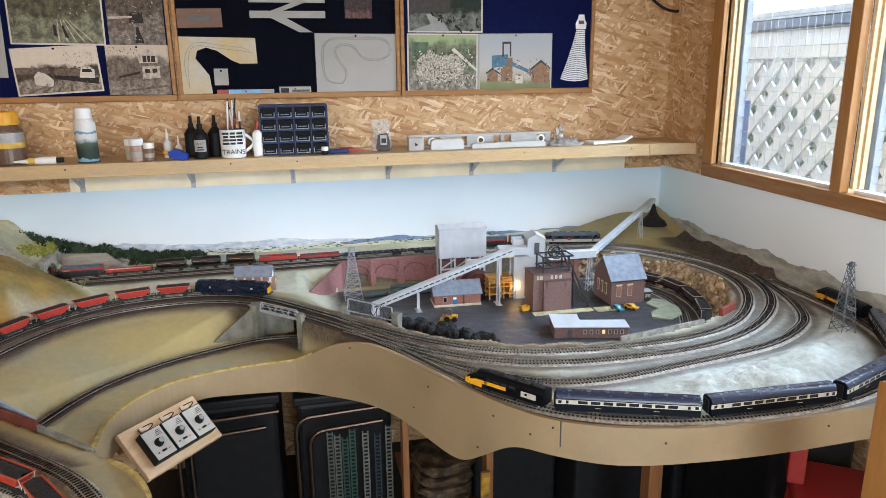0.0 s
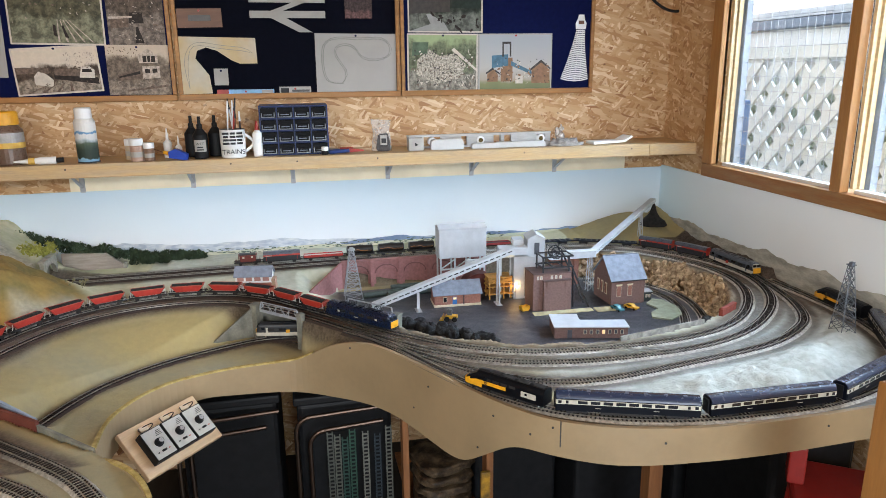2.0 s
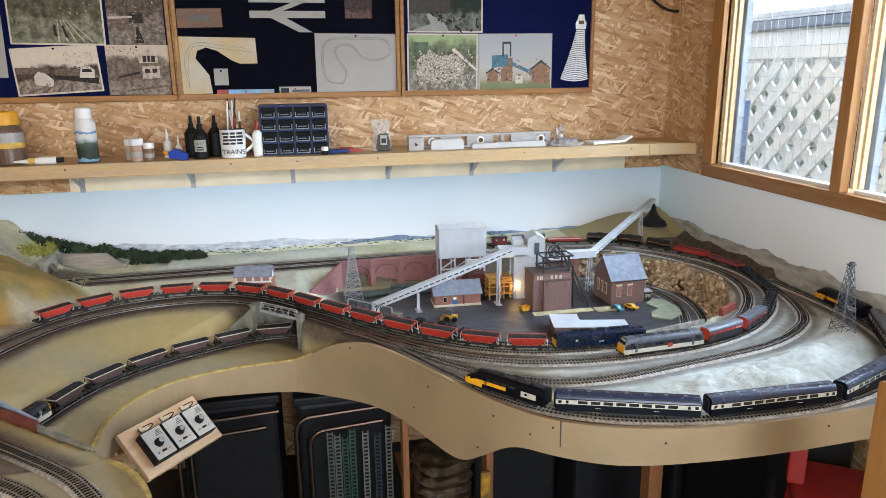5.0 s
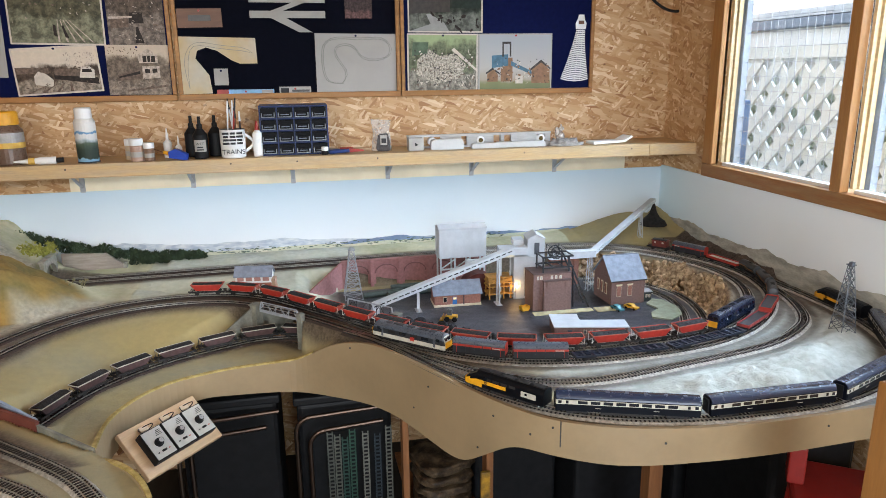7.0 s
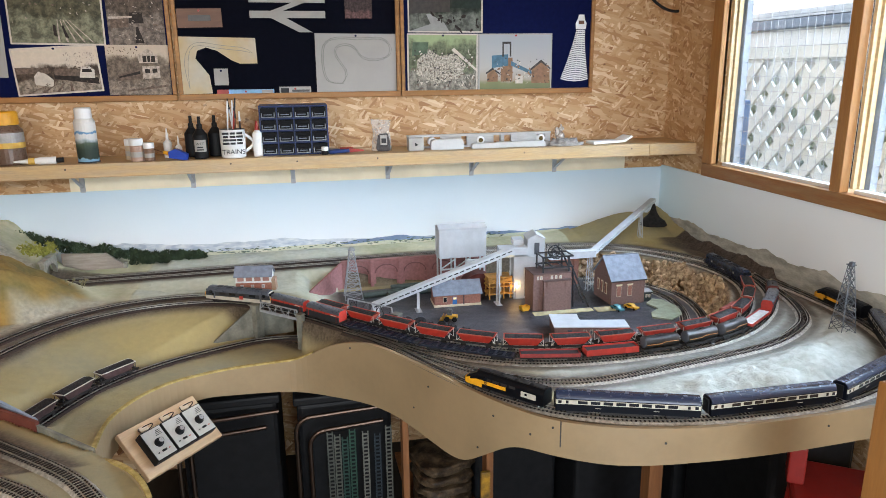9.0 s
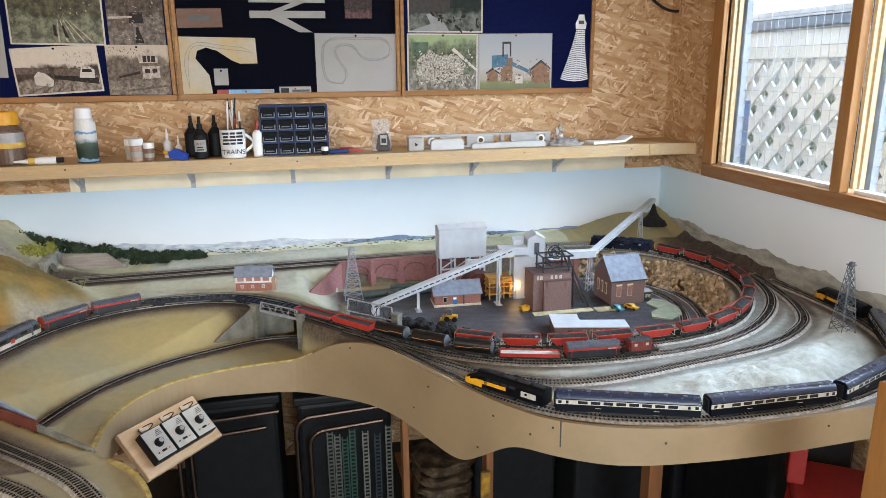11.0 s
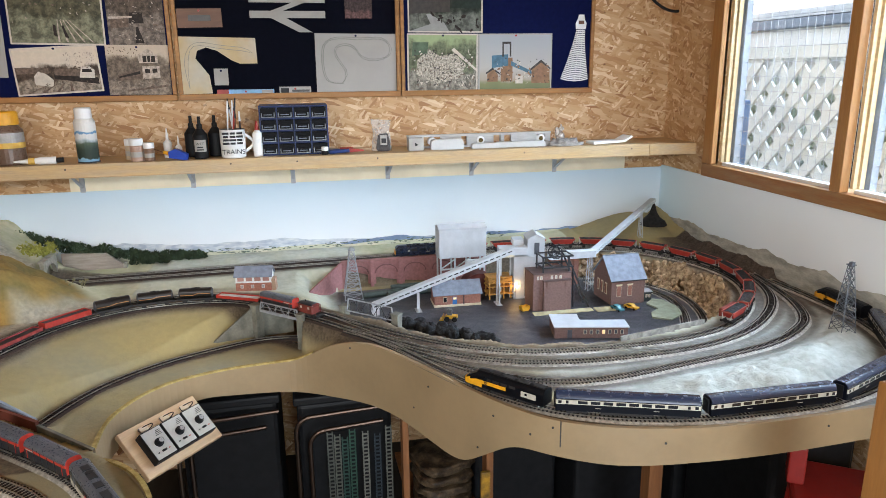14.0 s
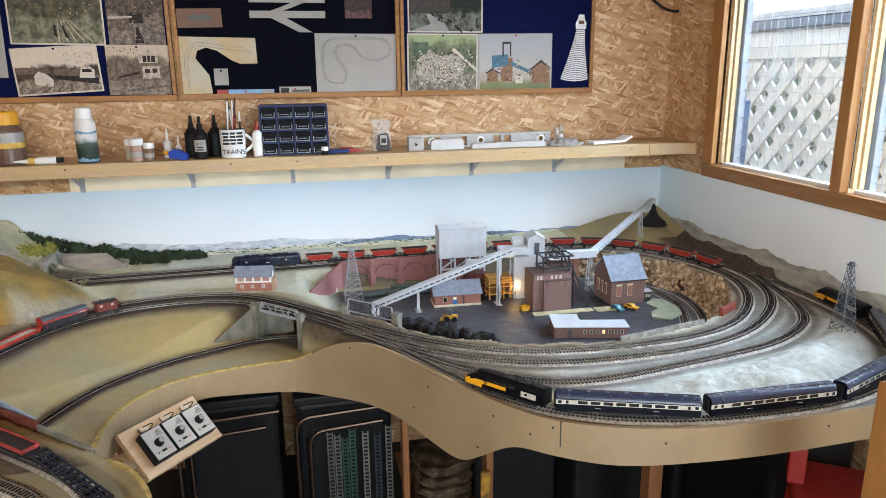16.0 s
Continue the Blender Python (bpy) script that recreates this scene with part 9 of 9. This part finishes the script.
def yard_car(name, label, x, y, turn, paint):
    c = thing(name, label, "car", Matrix.Translation(at(x, y, YARDB)) @ pose(0, 0, 0, 0, 0, turn))
    bm = bmesh.new()
    prism(bm, [(-0.026, 0.005), (0.026, 0.005), (0.027, 0.010), (0.024, 0.0115), (0.012, 0.0125), (0.006, 0.0180), (-0.012, 0.0182), (-0.022, 0.0125), (-0.026, 0.0115)], -0.010, 0.010)
    bmesh.ops.bevel(bm, geom=[e for e in bm.edges if abs(e.verts[0].co.y - e.verts[1].co.y) < 1e-6], offset=0.0012, segments=2, affect="EDGES")
    part("body", bm, paint, c)
    part("side_window", boxm(-0.013, 0.006, -0.0104, 0.0104, 0.0130, 0.0168), GLASSD, c)
    for sx in (-0.016, 0.016):
        for sy in (-1, 1):
            bm = bmesh.new()
            cyl(bm, 0.0040, -0.0012, 0.0012, seg=12, m=pose(sx, sy * 0.0092, 0.0040, 90, 0, 0))
            part("wheel", bm, BLACK, c)
    return c


yard_car("parked_car", "teal model saloon parked by the winding house", 1.072, 2.085, -75, mat("teal_car_paint", srgb("3c7c86"), 0.3, 40, 0.1))
yard_car("parked_car", "yellow model saloon parked by the winding house", 1.125, 2.086, -60, MY)
ld = thing("wheel_loader", "yellow model wheel loader in the yard", "loader", Matrix.Translation(at(0.486, 2.128, YARDB)) @ pose(0, 0, 0, 0, 0, 160))
part("chassis", boxm(-0.024, 0.016, -0.010, 0.010, 0.008, 0.020, 0.001), MY, ld)
part("cab", boxm(-0.006, 0.010, -0.009, 0.009, 0.0205, 0.040, 0.001), mat("loader_cab", srgb("5a5c5e"), 0.3, 40, 0.2), ld)
bm = bmesh.new()
prism(bm, [(0.022, 0.002), (0.036, 0.003), (0.034, 0.006), (0.026, 0.008), (0.026, 0.018), (0.022, 0.020)], -0.015, 0.015)
part("bucket", bm, MY, ld)
bm = bmesh.new()
for s in (-1, 1):
    beam(bm, (0.004, s * 0.008, 0.018), (0.024, s * 0.008, 0.009), 0.003)
part("lift_arm", bm, MY, ld)
for sx in (-0.016, 0.010):
    for sy in (-1, 1):
        bm = bmesh.new()
        cyl(bm, 0.0085, -0.004, 0.004, seg=14, m=pose(sx, sy * 0.0125, 0.0085, 90, 0, 0))
        part("wheel", bm, BLACK, ld)
sk = thing("yellow_skip", "yellow model skip on the tarmac", "skip", Matrix.Translation(at(0.760, 2.165, YARDB)) @ pose(0, 0, 0, 0, 0, 15))
bm = bmesh.new()
vs = box(bm, -0.017, 0.017, -0.011, 0.011, 0.0, 0.016)
for v in vs:
    if v.co.z < 0.008:
        v.co.x *= 0.75
bmesh.ops.delete(bm, geom=[f for f in bm.faces if f.normal.z > 0.9], context="FACES")
bmesh.ops.solidify(bm, geom=bm.faces[:], thickness=0.0012)
part("tub", bm, MY, sk)
PALEPATH = mat("pale_yard_path", srgb("b8ab84"), 0.9, 40, 0.15)
for x0, x1, y0, y1 in ((0.775, 0.99, 2.098, 2.128), (1.0, 1.066, 2.085, 2.125)):
    tagged(part("yard_path", boxm(x0, x1, y0, y1, T + YARDB - 0.001, T + YARDB + 0.003, 0.0008), PALEPATH), "pale concrete path in the yard", "path", "", "structure")
bm = bmesh.new()
prism(bm, [(1.150, 1.985), (1.20, 1.95), (1.262, 1.985), (1.29, 2.06), (1.275, 2.14), (1.245, 2.16), (1.20, 2.12), (1.215, 2.06), (1.17, 2.03)], 0, 0.005)
bmesh.ops.transform(bm, matrix=Matrix.Translation((0, 0, T + YARDB + 0.004)) @ Matrix(((1, 0, 0, 0), (0, 0, 1, 0), (0, -1, 0, 0), (0, 0, 0, 1))), verts=bm.verts)
tagged(part("yard_verge", bm, mat("verge_green_grey", srgb("9aa088"), 0.95, 40, 0.15)), "raised pale green verge beside the yard line", "verge", "", "structure")
for k, (x, y, L, turn) in enumerate(((0.42, 2.505, 0.16, 3), (0.40, 2.43, 0.17, 6), (0.30, 2.44, 0.15, 8))):
    p = thing("stacked_pipe", "dark green pipe lying behind the conveyor", "pipe", Matrix.Translation(at(x, y, YARDB + 0.0115)) @ pose(0, 0, 0, 0, 90, turn), "pipes in the yard")
    bm = bmesh.new()
    cyl(bm, 0.0115, -L / 2, L / 2, seg=18)
    part("pipe", bm, mat("dark_green_pipe", srgb("39443e"), 0.5, 40, 0.2), p)
# coal heaped along the yard's front edge
ch = bmesh.new()
rng = random.Random(21)
for k in range(30):
    u = k / 30
    x, y = 0.312 + 0.25 * u + rng.uniform(-0.018, 0.018), 2.155 - 0.235 * u + rng.uniform(-0.024, 0.020)
    o = bmesh.ops.create_icosphere(ch, subdivisions=3, radius=1)
    r = rng.uniform(0.016, 0.026)
    for v in o["verts"]:
        n = noise.fractal(v.co * 1.8 + Vector((k, 0, 0)), 0.9, 2, 5)
        v.co = Vector((x + v.co.x * r * (1 + 0.3 * n), y + v.co.y * r * (1 + 0.3 * n), T + YARDB + v.co.z * 0.022 * (1 + 0.4 * n)))
tagged(part("coal_heap", ch, COAL, smooth=True), "black coal heaped along the yard edge", "coal", "", "stuff")
# crossovers between the running lines
def crossing(pa, sa, pb, sb_, label):
    a0, a1 = pa.at(sa), pa.at(sa + 0.06)
    b0, b1 = pb.at(sb_ - 0.06), pb.at(sb_)
    root = thing("point_crossing", label, "track", kind="structure")
    line = Path([tuple(a0), tuple(a1), tuple(b0), tuple(b1)])
    for side in (-1, 1):
        bm = bmesh.new()
        u = 0.00865 * side
        sweep(bm, line, 0, line.length, [(u - 0.0006, -0.0026), (u + 0.0006, -0.0026), (u + 0.0006, 0.0002), (u - 0.0006, 0.0002)], T, 0.012)
        bmesh.ops.recalc_face_normals(bm, faces=bm.faces[:])
        part("rail", bm, STEEL, root)


crossing(LINE_A, LINE_A.nearest((0.70, 1.59)), LINE_B, LINE_B.nearest((0.98, 1.53)), "crossover rails between the two main lines")
crossing(LINE_A, LINE_A.nearest((0.06, 2.05)), LINE_B, LINE_B.nearest((0.33, 1.69)), "crossover rails beside the bridge")
crossing(LINE_B, LINE_B.nearest((0.03, 2.01)), LINE_C, LINE_C.nearest((0.31, 1.65)), "turnout rails leading to the hillside line")
crossing(LINE_C, LINE_C.nearest((0.20, 1.79)), LINE_D, LINE_D.nearest((0.36, 1.49)), "turnout rails leading to the siding")
# nail heads and the joint in the front board
rng = random.Random(2)
for k, (s, z) in enumerate(((0.30, -0.03), (0.55, -0.13), (0.61, -0.05), (0.80, -0.14), (0.86, -0.04), (0.97, -0.05), (1.02, -0.02), (1.25, -0.035), (1.62, -0.03))):
    j = int((EDGE.nearest((-0.10, 1.92)) + s) / EDGE.s[1])
    p, d = EDGE.q[j], EDGE.q[j + 1] - EDGE.q[j - 1]
    nrm = np.array([d[1], -d[0]]) / np.hypot(d[0], d[1])
    bm = bmesh.new()
    cyl(bm, 0.0026, -0.001, 0.0012, seg=10, m=Matrix.Translation((p[0] + 0.009 * nrm[0], p[1] + 0.009 * nrm[1], T + z)) @ Vector((nrm[0], nrm[1], 0)).to_track_quat("Z", "Y").to_matrix().to_4x4())
    tagged(part("screw_head", bm, DARKSTEEL), "dark screw head in the front board", "screw", "screws in the front board")

jt = EDGE.q[int(EDGE.nearest((0.516, 1.25)) / EDGE.s[1])]
tagged(part("board_joint", boxm(jt[0] - 0.001, jt[0] + 0.001, jt[1] - 0.0125, jt[1] - 0.006, T - 0.062, T - 0.002), DARKSTEEL), "dark joint between two front boards", "joint", "", "structure")


# ---- what moves ----
def motions():
    times = [0.25 * k for k in range(65)]
    for cars, path, nose, start, z, sign in ((COAL_TRAIN, LINE_A, COAL_NOSE, A0, 0, 1), (FREIGHT, LINE_B, FREIGHT_NOSE, B0, 0, -1), (BRANCH, LINE_LOW, BRANCH_NOSE, L0, LOW_Z, -1)):
        tt, ss = [n[0] for n in nose], [n[1] for n in nose]
        off = 0.0
        for ob, length, pivots in cars:
            rows = []
            for t in times:
                s = float(np.interp(t, tt, ss)) + start - sign * (off + length / 2)
                rows.append((t, placed(path, s, z, sign, pivots / 2)))
            walk(ob, rows)
            off += length


motions()
